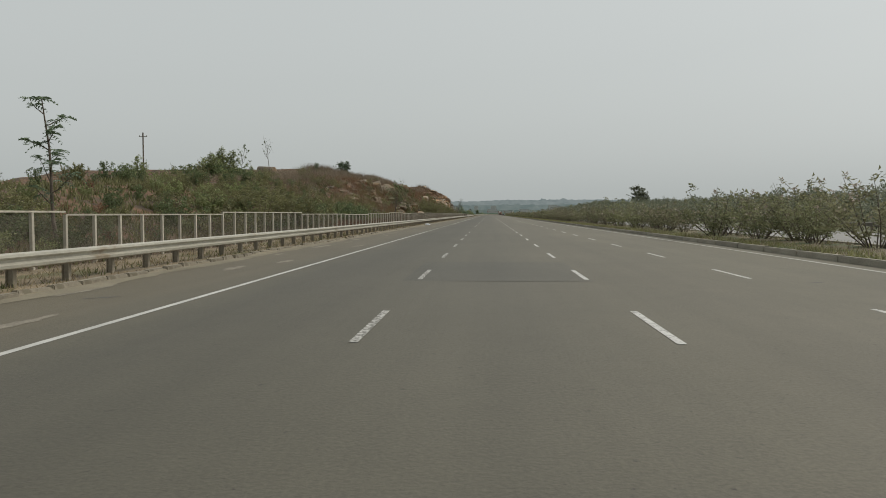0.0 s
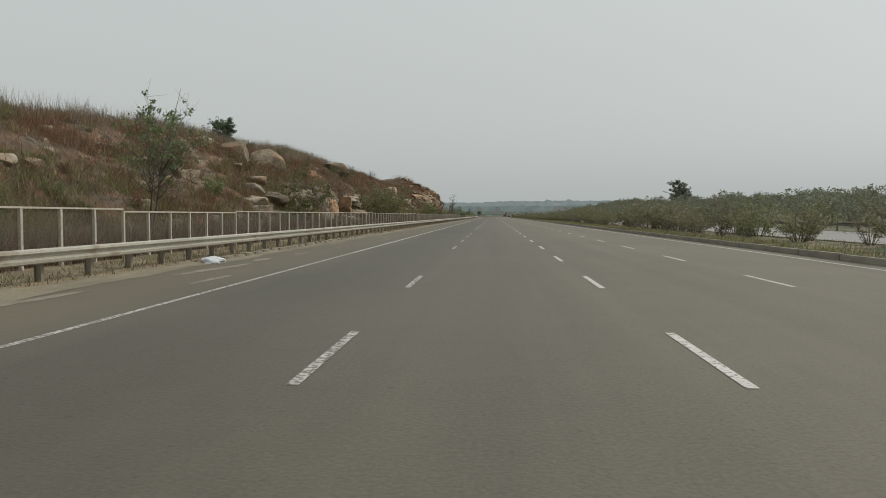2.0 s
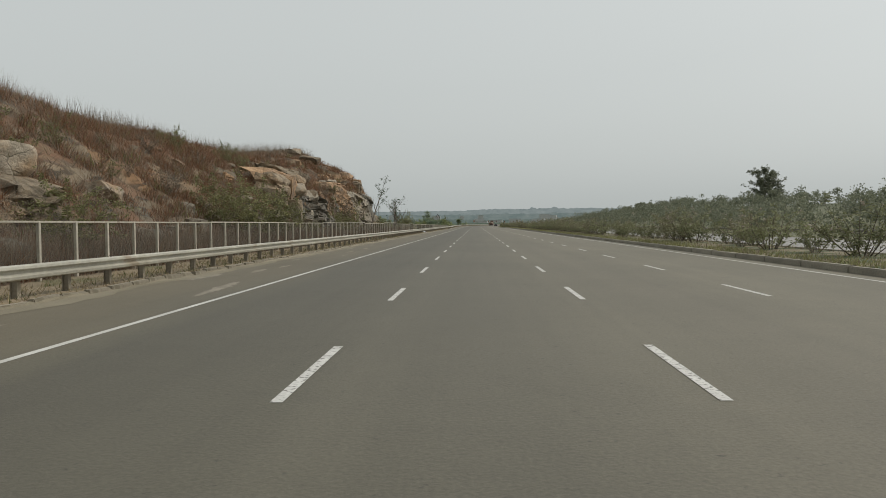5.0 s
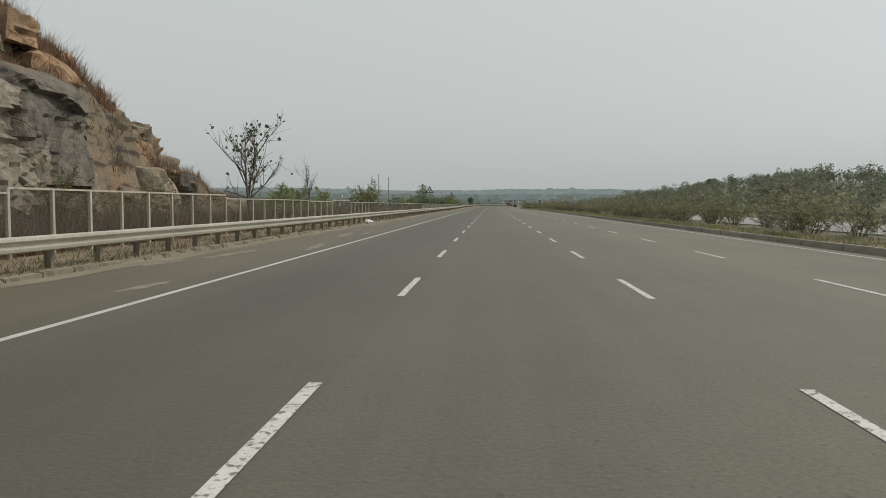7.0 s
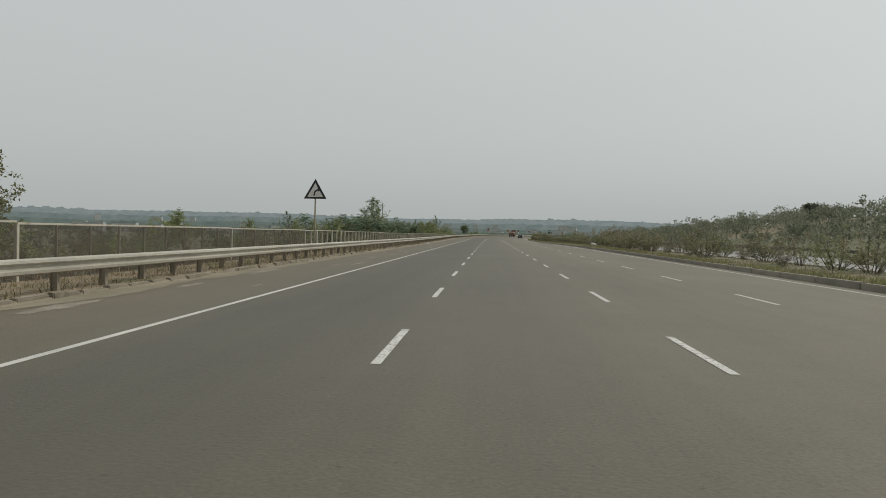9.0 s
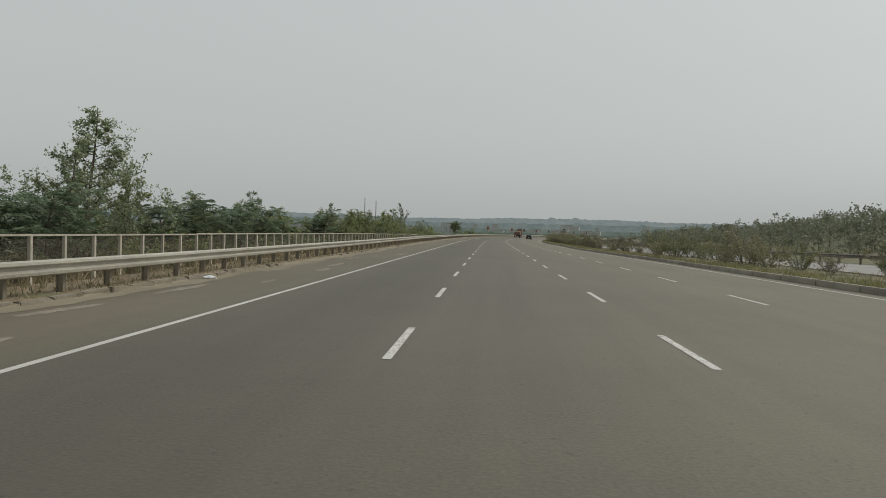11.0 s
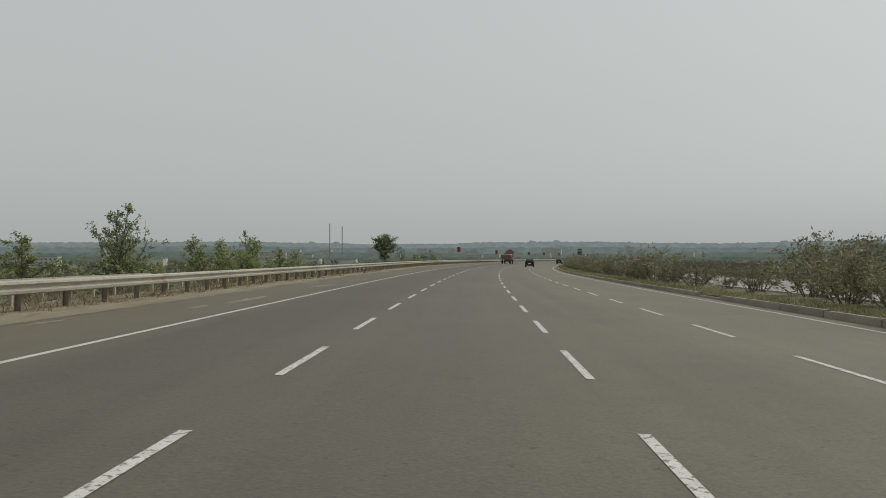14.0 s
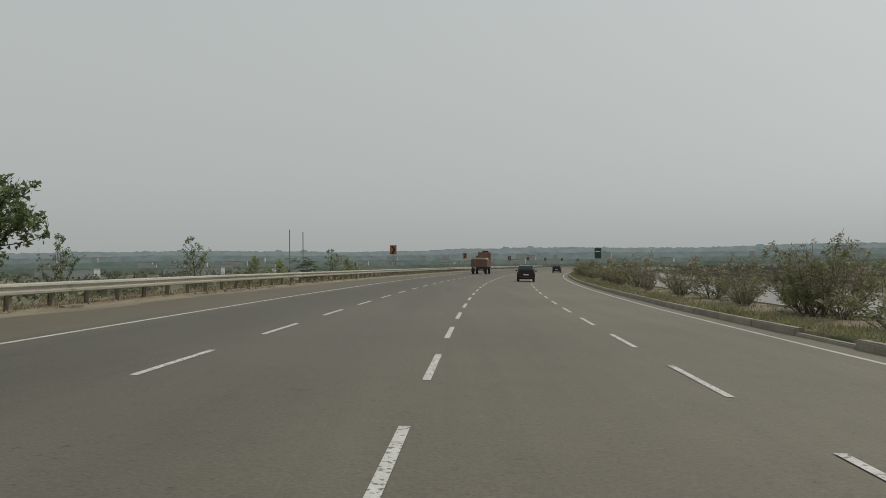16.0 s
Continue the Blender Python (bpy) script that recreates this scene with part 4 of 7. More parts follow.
def bush(seed, height, radius, stems, leaves, size, mat, label, name, group="", wide=0.4, category="bush", clump=0.12, low=0.1, heads=0):
    """A bush: many thin stems from one foot, twigs, and small leaves with gaps between the clumps."""
    rng = random.Random(seed)
    tv, tf, lv, lf, twigs = [], [], [], [], []
    for k in range(stems):
        a = 2.4 * k + rng.uniform(-0.4, 0.4)
        out_by = math.sqrt((k + 0.5) / stems)
        way = Vector((math.cos(a) * out_by * radius, math.sin(a) * out_by * radius, height * (1.1 - 0.5 * out_by ** 2)))
        path = bent(rng, Vector((math.cos(a), math.sin(a), 0)) * 0.08 * radius - Vector((0, 0, 0.1)), way, way.length * rng.uniform(0.8, 1.0), 5, 0.16, 0.02)
        tube(tv, tf, [path[0], path[2], path[5]], [0.018, 0.012, 0.004], 3)
        twigs.append(path[1:])
        for m in range(5):
            f = rng.uniform(low, 1) * 5
            i = min(4, int(f))
            twig = bent(rng, path[i].lerp(path[i + 1], f - i), rand_way(rng, 0.35), height * rng.uniform(0.12, 0.3), 3, 0.3, 0.05)
            tube(tv, tf, [twig[0], twig[-1]], [0.007, 0.004], 3)
            twigs.append(twig)
    while len(lf) < leaves:
        t = rng.choice(twigs)
        i = rng.randrange(len(t) - 1)
        c = t[i].lerp(t[i + 1], rng.random())
        for _ in range(rng.randrange(3, 10)):
            leaf(lv, lf, c + rand_way(rng) * clump * rng.random(), rand_way(rng, 0.1), size * rng.uniform(0.6, 1.3), wide, rng, True)
    plant = finish(name, label, category, group, tv, tf, lv, lf, mat)
    if heads:
        fv, ff = [], []
        tops = sorted(twigs, key=lambda t: -t[-1].z)[:len(twigs) * 2 // 3]
        for _ in range(heads):
            c = rng.choice(tops)[-1]
            for _ in range(4):
                leaf(fv, ff, c + rand_way(rng) * 0.06, rand_way(rng, 0.4), 0.1, 0.4, rng, True)
        tagged(piece("blossom", mesh_of("blossom", fv, ff, PETAL), plant, None, "pale pinkish seed heads and flowers"), kind="stuff")
    return plant


class Plants:
    """A few grown plants of one kind, set out as copies."""

    def __init__(self, made):
        self.made, self.used = made, set()

    def put(self, m, which):
        ob = self.made[which % len(self.made)]
        if ob.name in self.used:
            return copy_thing(ob, m)
        self.used.add(ob.name)
        ob.matrix_basis = m
        return ob

    def close(self):
        for ob in self.made:
            if ob.name not in self.used:
                for o in (*ob.children_recursive, ob):
                    bpy.data.objects.remove(o)


# oleander bushes down the median
bushes = Plants([
    bush(10 + i, (2.3, 2.0, 2.5, 1.8, 2.2, 2.6)[i], (1.25, 1.3, 1.2, 1.3, 1.4, 1.1)[i], (15, 14, 16, 12, 15, 13)[i], (2300, 2000, 2000, 1500, 2100, 1100)[i], 0.115, (OLEANDER, OLEANDER_PALE, OLEANDER_BROWN)[i % 3],
         ("dusty oleander bush with many thin stems on the median", "oleander bush with pale seed heads on the median", "brownish half-bare oleander bush on the median")[i % 3], "oleander_bush", "median bushes", 0.28, "bush", 0.16, 0.25, (14, 26, 10, 8, 20, 10)[i])
    for i in range(6)])
s = -6.0
rng = random.Random(5)


def crown_top(ob, share=0.97):
    """The height under which nearly all of a crown lies."""
    zs = sorted(v.co.z for c in ob.children for v in c.data.vertices)
    return zs[int((len(zs) - 1) * share)]


TALL = [crown_top(o, 0.994) for o in bushes.made]
while s < 730:
    which = rng.randrange(6)
    top = rng.uniform(1.7, 2.4) if s < 100 else rng.uniform(1.5, 2.15) if s < 190 else rng.uniform(1.3, 1.85) if s < 470 else rng.uniform(1.25, 1.75) if 470 < s < 530 else rng.uniform(1.35, 2.0)
    q = top / TALL[which]
    bushes.put(upright(s, 15.0 + rng.uniform(-1.0, 1.0), 0.2, rng.uniform(0, 360)) @ Matrix.Diagonal((q * 1.15, q * 1.15, q, 1)), which)
    s += rng.uniform(1.3, 3.6) if s < 470 or s > 520 else rng.uniform(1.8, 4.4)
    if 598 < s < 604:
        s = 604.5
bushes.put(upright(612.7, 14.7, 0.2, 20) @ Matrix.Diagonal((1.45, 1.45, 3.05 / TALL[0], 1)), 0)
bushes.put(upright(614.6, 15.2, 0.2, 80) @ Matrix.Diagonal((1.4, 1.4, 2.3 / TALL[4], 1)), 4)
for s, which, top in ((592.6, 2, 2.5), (594.6, 0, 2.7), (596.4, 4, 2.4)):
    bushes.put(upright(s, 15.3, 0.2, s * 40) @ Matrix.Diagonal((1.35, 1.35, top / TALL[which], 1)), which)
bushes.close()

# trees and tall bushes behind the fence
rng = random.Random(11)
scrub_bushes = Plants([
    bush(40 + i, (3.0, 2.4, 3.4, 2.0)[i], (1.5, 1.5, 1.3, 1.6)[i], (16, 15, 14, 16)[i], (2300, 2000, 2100, 1900)[i], 0.155, (GREEN, BRIGHT, GREEN, OLIVE)[i],
         ("rounded green thorn bush behind the fence", "low spreading bush with fresh leaves", "tall leafy bush behind the fence", "low olive bush on the slope")[i], ("thorn_bush", "spreading_bush", "tall_bush", "low_bush")[i], ("thorn bushes on the verge", "spreading bushes on the verge", "tall bushes on the verge", "low bushes on the verge")[i], 0.55, "bush", 0.18)
    for i in range(4)])
olive_bushes = Plants([
    bush(46 + i, (4.6, 4.0, 4.2)[i], (2.4, 1.9, 1.8)[i], (24, 15, 13)[i], (4600, 1500, 1200)[i], 0.14, (OLIVE, OLIVE, DRY_BROWN)[i],
         ("olive-green bush in front of the rocks", "sparse olive bush with bare twigs", "half-bare brownish bush in front of the rocks")[i], "olive_bush", "bushes along the rock face", 0.45, "bush", 0.2)
    for i in range(3)])
dry_bushes = Plants([
    bush(50 + i, (1.3, 1.7, 1.1)[i], (0.9, 0.9, 1.0)[i], 10, (720, 760, 680)[i], 0.1, (RUSSET, DRY_BROWN, OLIVE)[i], ("russet dry shrub on the hillside", "grey-brown dry shrub on the hillside", "half-dry olive shrub on the hillside")[i], "dry_shrub", "dry shrubs on the hill", 0.4, "shrub", 0.13)
    for i in range(3)])
leafy = Plants([
    leafy_tree((64, 61, 62)[i], (6.0, 5.0, 4.6)[i], (2.9, 2.3, 2.0)[i], (40, 26, 18)[i], (13000, 3800, 1500)[i], (0.085, 0.1, 0.1)[i], (PALE_GREEN, BRIGHT, PALE_GREEN)[i], ("tall pyramid-shaped tree with loose pale green foliage", "young spreading tree with light green leaves", "thin young tree with sparse green leaves")[i], "leafy_tree", "young trees behind the fence", clump=(0.2, 0.18, 0.14)[i], rise=(0.4, 0.6, 1.0)[i], lift=(0.06, 0.16, 0.16)[i], clear=(0.06, 0.12, 0.12)[i])
    for i in range(3)])
feathery = Plants([
    frond_tree(70 + i, (4.2, 4.6, 3.6, 4.4)[i], (1.7, 1.5, 1.5, 1.2)[i], (11, 10, 7, 8)[i], (DARK_GREEN, DARK_GREEN, GREEN, DARK_GREEN)[i], ("small dark tree with layered feathery leaves", "small dark tree with layered feathery leaves", "many-stemmed feathery tree with lighter leaves", "thin feathery tree with few tufts")[i], "feathery_tree", "feathery trees behind the fence", 0.62, (1, 1, 3, 1)[i], (7, 7, 6, 6)[i])
    for i in range(4)])


def plant_top(kind, s, d, which, top, broad=1.0):
    """A copy whose tip reaches the given height above the road."""
    base = left_height(s, d) - 0.1
    q = (top - base) / crown_top(kind.made[which % len(kind.made)], 0.99 if kind is feathery else 0.97)
    q = min(q, 1.3)
    return kind.put(upright(s, d, base, rng.uniform(0, 360)) @ Matrix.Diagonal((q * broad, q * broad, q, 1)), which)


def plant_left(kind, s, d, which, scale=1.0, sink=0.0):
    return kind.put(upright(s, d, left_height(s, d) - sink, rng.uniform(0, 360)) @ Matrix.Diagonal((scale, scale, scale, 1)), which)


def stand(ob, s, d, top, turn=0.0, broad=1.0):
    """Set a single tree so that its tip reaches the given height."""
    base = left_height(s, d) - 0.1
    q = (top - base) / crown_top(ob, 0.995)
    ob.matrix_basis = upright(s, d, base, turn) @ Matrix.Diagonal((q * broad, q * broad, q, 1))


for i in range(50):
    s = rng.uniform(2, 96)
    d = -11.5 - abs(rng.gauss(0, 6.0))
    plant_left(scrub_bushes, s, d, rng.randrange(4), rng.uniform(0.45, 0.8) * (1.0 if s < 70 else 0.8))
for s, d, top in ((78, -12.6, 3.4), (80.5, -13.2, 3.8), (76, -13.5, 3.6), (83, -12.4, 2.9), (73, -13.0, 3.2), (85.5, -15, 4.2), (66, -15, 4.4), (60.5, -13, 3.8), (62.6, -13.4, 3.9), (64, -15.5, 4.2), (68, -16, 4.4), (88, -13.2, 2.4), (48, -17, 3.6), (40, -16, 3.0)):
    plant_top(scrub_bushes, s, d, rng.choice((0, 1, 2)), top, 1.25)
for s, d, which, top, broad in ((127, -12.3, 0, 4.7, 1.2), (129.5, -12.4, 1, 2.5, 1.3), (124.8, -12.4, 1, 2.3, 1.3), (359, -15, 1, 4.0, 0.9), (361.3, -15.2, 1, 3.3, 0.9), (357.6, -15, 1, 3.2, 0.9), (164, -12.0, 0, 4.4, 1.3), (166.5, -12.2, 2, 5.0, 1.35), (169, -12.2, 0, 4.6, 1.3), (171.5, -12.4, 1, 4.0, 1.3), (161.5, -12.3, 1, 3.0, 1.2), (231, -12, 2, 4.2, 1.2), (228, -12.5, 0, 4.0, 1.2), (235, -12, 1, 3.5, 1.3), (240, -12.2, 0, 3.2, 1.2), (262, -11.9, 3, 2.6, 1.3), (264.5, -12.2, 2, 4.2, 1.5), (266.5, -12.4, 1, 3.6, 1.3), (261, -12.4, 1, 3.4, 1.3),
                             (257, -11.7, 3, 2.2, 1.2), (118, -15, 1, 4.2, 1.1), (285, -11.8, 3, 2.2, 1.2), (290, -11.6, 3, 1.9, 1.3), (293, -11.6, 1, 2.2, 1.2), (306, -12, 1, 2.0, 1.4), (310, -13, 0, 1.8, 1.4), (314, -14, 1, 1.6, 1.4), (196, -12, 0, 2.6, 1.3), (204, -12.2, 1, 2.4, 1.3), (212, -12, 2, 3.0, 1.2), (246, -11.8, 3, 2.0, 1.3)):
    if s == 127 or 140 < s < 300 or 355 < s < 363:
        plant_top(olive_bushes, s, d, which % 3 if 255 < s < 300 else 0, top, broad)
    else:
        plant_top(scrub_bushes, s, d, which, top, broad)
for i in range(58):
    s, d = rng.uniform(18, 96), rng.uniform(-25, -13.5)
    top = min(5.0, 1.3 + 0.058 * math.hypot(s - 8, d - 1.6)) * rng.uniform(0.75, 1.0)
    if s > 66:
        top *= 0.64 + 0.03 * (-13.5 - d)
    plant_top(olive_bushes if i % 2 else scrub_bushes, s, d, 0 if i % 2 else rng.randrange(4), top, 1.3)
for i in range(34):
    s = rng.uniform(95, 285)
    plant_left(olive_bushes, s, -12 - rng.random() * 8, rng.randrange(3), rng.uniform(0.2, 0.45))
for i in range(300):
    s = rng.uniform(20, 307) if i % 3 else rng.uniform(95, 225)
    d = -12.0 - rng.random() * 15
    if s > 284 and d > -21:
        continue
    plant_left(dry_bushes, s, d, rng.choice((0, 0, 0, 1, 1, 2)), rng.uniform(0.6, 1.3) if d > -20 else rng.uniform(0.4, 0.8), 0.05)
for i in range(22):
    plant_left(dry_bushes, rng.uniform(160, 178), rng.uniform(-26, -22.5), rng.choice((0, 0, 1, 2)), rng.uniform(0.75, 1.15), 0.05)
for i in range(48):
    s = 404 + 116 * (i + rng.random()) / 48
    plant_top(scrub_bushes, s, rng.uniform(-12.4, -10.8), rng.choice((0, 1, 1, 3)), rng.uniform(0.7, 1.6), 1.3)
for i in range(44):
    s = rng.uniform(330, 500)
    plant_top(scrub_bushes, s, rng.uniform(-22, -12.2), rng.randrange(4), rng.uniform(0.7, 1.8) if s > 400 else rng.uniform(0.3, 1.4), 1.4)
for i in range(40):
    s = rng.uniform(322, 408)
    d = rng.uniform(-30, -14)
    plant_top(scrub_bushes, s, d, rng.randrange(4), rng.uniform(0.7, 1.8) + (-d - 14) * 0.06, 1.3)
for i in range(62):
    s = rng.uniform(480, 690)
    plant_left(scrub_bushes, s, rng.uniform(-30, -11.5), rng.randrange(4), rng.uniform(0.3, 0.62) * (1.0 if s < 560 else 0.65))
for s, d, which, top, broad in ((441, -15.5, 0, 5.5, 1.12), (443.5, -14.6, 1, 3.4, 1.1), (437.5, -14.6, 2, 4.0, 1.0), (448, -14.5, 1, 3.0, 1.1), (335, -20, 1, 3.2, 1.5), (333, -19, 1, 2.8, 1.5), (330, -17, 1, 2.5, 1.5), (342, -20, 1, 3.0, 1.5), (346, -22, 1, 3.0, 1.5), (340, -17, 1, 2.4, 1.5), (354, -20, 1, 2.8, 1.4), (351, -19, 2, 2.6, 1.5), (366, -18, 1, 2.0, 1.4), (380, -16, 1, 1.9, 1.4), (392, -16, 1, 2.0, 1.4), (400, -15, 1, 2.1, 1.4), (386, -20, 1, 2.4, 1.4), (488, -12.6, 1, 3.2, 1.7), (486.2, -12.9, 1, 2.6, 1.5), (507, -12.6, 1, 3.2, 1.4), (510.5, -12.4, 2, 3.1, 1.3), (500, -12.8, 1, 2.3, 1.2), (474, -13, 2, 2.7, 1.0), (480, -13, 1, 3.0, 1.2), (482.5, -13.4, 1, 2.6, 1.2), (486.5, -12.4, 1, 3.1, 1.2), (489, -12.8, 2, 2.3, 1.1), (496, -13.4, 1, 1.7, 1.1), (503, -12.6, 1, 3.1, 1.2), (505, -12.2, 1, 3.5, 1.1), (513.5, -12.2, 1, 2.8, 1.0), (516, -13, 1, 2.5, 1.0), (521, -12.2, 2, 4.1, 0.8), (527, -13, 1, 2.2, 1.1),
                                (476.5, -13, 1, 2.9, 1.3), (478.5, -12.6, 1, 2.6, 1.3), (484.5, -12.8, 1, 2.2, 1.3), (491.5, -12.8, 2, 1.9, 1.2), (494, -12.6, 2, 1.7, 1.2), (498.5, -13, 2, 2.1, 1.2), (546.5, -12.2, 2, 2.4, 1.1), (548.4, -12.8, 2, 2.2, 1.1), (549.5, -12.4, 1, 1.7, 1.2), (547.5, -12.0, 1, 1.6, 1.2), (558, -12.4, 1, 2.1, 1.4), (561, -12.2, 1, 2.0, 1.3), (566, -13, 1, 1.4, 1.3), (462, -13.5, 1, 2.6, 1.2), (455, -14, 1, 2.8, 1.2), (413, -14.5, 1, 2.6, 1.2), (537, -12.4, 1, 1.9, 1.3), (533, -13, 1, 1.6, 1.3), (571, -12.6, 1, 1.7, 1.4), (617.2, -12, 2, 1.5, 0.8), (630, -12, 2, 1.8, 1.0), (637, -12, 1, 1.5, 1.1), (644, -12.5, 1, 1.4, 1.3), (663, -12.5, 2, 1.8, 1.3), (674, -13, 1, 1.8, 1.3), (564.5, -12.4, 2, 2.0, 0.9), (563, -12.8, 1, 2.2, 1.3), (541, -12.6, 1, 1.8, 1.4), (578, -13, 1, 1.5, 1.3)):
    plant_top(leafy, s, d, which, top, broad)
for i in range(58):
    s = 406 + 90 * (i + rng.random()) / 58
    plant_top(feathery if i % 3 else leafy, s, rng.uniform(-18.5, -12.4), rng.randrange(4) if i % 3 else rng.choice((1, 2)), rng.uniform(1.6, 3.1) - 0.7 * smooth_step((s - 465) / 20), 1.1)
for s, d, which, top in ((431.5, -12.8, 0, 2.8), (430, -13.6, 1, 3.0), (442.5, -12.8, 0, 3.0), (447, -12.7, 1, 3.2), (455.5, -12.8, 0, 3.4), (450.2, -12.9, 0, 3.1), (452.5, -13.4, 1, 3.2), (461, -13, 3, 3.5), (420, -14, 0, 3.4), (423.5, -14, 1, 3.6), (416, -14.5, 1, 3.3), (418, -13.2, 3, 3.2), (425.5, -14.6, 0, 3.5), (428, -13.5, 1, 2.6), (433, -13, 0, 2.7), (435.5, -13.2, 0, 3.2), (470, -12.4, 1, 3.2), (509, -12.4, 1, 2.6), (499, -12.6, 0, 2.8), (496, -13, 0, 2.3), (493, -12.8, 2, 2.0), (445, -13, 0, 3.2), (453, -13, 3, 3.3), (458, -12.8, 0, 2.5), (417, -13.4, 0, 3.0), (654, -12.3, 0, 2.4), (546.5, -12.5, 3, 2.3), (548, -12.3, 3, 2.1)):
    plant_top(feathery, s, d, which, top, 1.15)
for i in range(8):
    plant_top(olive_bushes, 97 + 3 * i, -24 + 0.5 * (i * 5 % 8), 0, 6.3 + 0.12 * (i * 3 % 8), 1.2)
# dense green scrub over the first slope
for i in range(170):
    s, d = rng.uniform(14, 104), rng.uniform(-30, -11.6)
    tall = 0.75 if s < 45 else 0.9 if s < 92 else 0.6
    if s > 80 and d > -24 and i % 3:
        continue
    plant_left(scrub_bushes if i % 5 else olive_bushes, s, d, rng.randrange(4) if i % 5 else 0, rng.uniform(0.5, 1.0) * tall * (1.0 if i % 5 else 0.6), 0.1)
# the thicket of green trees on the back of the hill, and brush along its far crest
for i in range(34):
    s, d, top = (rng.uniform(88, 98.5), rng.uniform(-36, -31), rng.uniform(8.2, 9.9)) if i % 2 else (rng.uniform(70, 102), rng.uniform(-38, -26), rng.uniform(6.3, 7.5))
    plant_top(scrub_bushes if i % 3 else leafy, s, d, rng.choice((0, 2)) if i % 3 else 1, top, 1.3)
for i in range(70):
    s, d = rng.uniform(84, 140), rng.uniform(-40, -25)
    if 104 < s < 120 and -36.5 < d < -28:
        continue
    plant_left(dry_bushes if i % 3 else olive_bushes, s, d, rng.choice((1, 1, 2)) if i % 3 else 0, rng.uniform(0.5, 1.1) if i % 3 else rng.uniform(0.25, 0.45), 0.05)
for k in (scrub_bushes, olive_bushes, dry_bushes, leafy, feathery):
    k.close()

# single trees
stand(frond_tree(81, 5.2, 0.95, 9, DARK_GREEN, "tall thin sapling with sparse feathery leaf tufts", "sapling", "", 0.36, 1, 5), 22.5, -12, left_height(22, -12) + 5.1, 40)
stand(leafy_tree(82, 4.6, 1.5, 7, 90, 0.11, GREEN, "bare thin tree on the crest of the hill", "bare_tree", clear=0.42, shape="oval", rise=1.1), 116.2, -33.5, 13.7, 60)
stand(leafy_tree(83, 4.0, 1.2, 8, 260, 0.12, GREEN, "small thin tree with few leaf tufts on the crest", "bare_tree", clear=0.4, shape="oval", rise=1.0), 114.9, -37.6, 12.4, 10)
stand(leafy_tree(98, 3.6, 1.5, 20, 2200, 0.14, GREEN, "small bushy tree on the brow of the hill", "leafy_tree", clear=0.2, shape="oval", clump=0.2), 145.4, -33, 11.6, 30)
stand(leafy_tree(84, 5.6, 2.2, 16, 1500, 0.14, GREEN, "thin many-stemmed tree in front of the rocks", "leafy_tree", clear=0.58, shape="broad", stems=3, rise=0.8, clump=0.2), 103.5, -12, 6.1, 120)
ob = leafy_tree(85, 6.6, 1.5, 9, 330, 0.12, DARK_GREEN, "leaning bare-stemmed tree against the cliff", "leaning_tree", clear=0.45, shape="oval", clump=0.16, rise=0.9)
ob.matrix_basis = upright(271, -10.8, -0.1, 0) @ pose(0, 0, 0, -16, 14, 0) @ Matrix.Scale(1.1, 4)
stand(leafy_tree(86, 4.6, 0.5, 7, 40, 0.1, GREEN, "bare upright sapling beside the leaning tree", "bare_tree", clear=0.35, rise=1.4), 271.0, -11.2, 4.9, 30)
stand(grow(87, 5.4, 2, 0.22, 170, 0.13, 0.5, DARK_GREEN, "bare forked tree with a few dark leaf tufts", "tree", "bare_tree", forks=10, twigs=10, start=0.28, thick=0.07, upright_limbs=0.75), 299, -10.9, 5.8, 70)
stand(grow(88, 4.4, 1, 0.1, 40, 0.1, 0.4, GREEN, "leafless slender tree behind the fence", "tree", "bare_tree", forks=14, twigs=9, start=0.3, thick=0.05, upright_limbs=1.3), 318.6, -12.4, 4.8)
stand(leafy_tree(97, 3.6, 1.1, 40, 3000, 0.12, GREEN, "small round-crowned tree standing beyond the guard rail", "round_tree", clear=0.48, shape="oval", rise=0.5, lift=0.05, clump=0.17), 611.7, -11.5, 4.0)
stand(leafy_tree(100, 3.4, 1.5, 36, 5200, 0.14, DARK_GREEN, "round dark green tree on the crest of the hill", "leafy_tree", clear=0.12, shape="oval", clump=0.18), 161.4, -30.5, 13.0, 0, 1.6)
for i, (s, d, tall) in enumerate(((386, 77.6, 10.2), (392, 82, 7.4), (512, 74, 4.6), (614, 60, 4.5))):
    ob = leafy_tree(90 + i, tall, tall * 0.34, 34, 3600, 0.38, FAR_GREEN, "broad tree on the rise beyond the far carriageway", "broad_tree", "trees on the far rise", 0.1, "oval", clump=0.5, rise=0.45, lift=0.05)
    ob.matrix_basis = upright(s, d, right_height(s, d) - 0.2, i * 50) @ Matrix.Diagonal((1.4, 1.4, 1, 1))

# ---- loose cover: grass, weeds, stones, far woods ----


def tufts(name, count, where, mat, low, high, blades, label, category, wide=0.02, splay=0.35):
    r = random.Random(len(name) * 7 + count)
    verts, faces = [], []
    for _ in range(count):
        s, d, z = where(r)
        p = at(s, d, z)
        for _ in range(blades):
            h = r.uniform(low, high)
            a = r.uniform(0, 2 * math.pi)
            foot = p + Vector((r.gauss(0, 0.12), r.gauss(0, 0.12), -0.03))
            tip = foot + Vector((r.gauss(0, splay) * h, r.gauss(0, splay) * h, h))
            side = Vector((math.cos(a), math.sin(a), 0)) * wide
            b = len(verts)
            verts.extend([foot - side, foot + side, tip])
            faces.append((b, b + 1, b + 2))
    return tagged(new(name, mesh_of(name, verts, faces, mat)), label, category, kind="stuff")


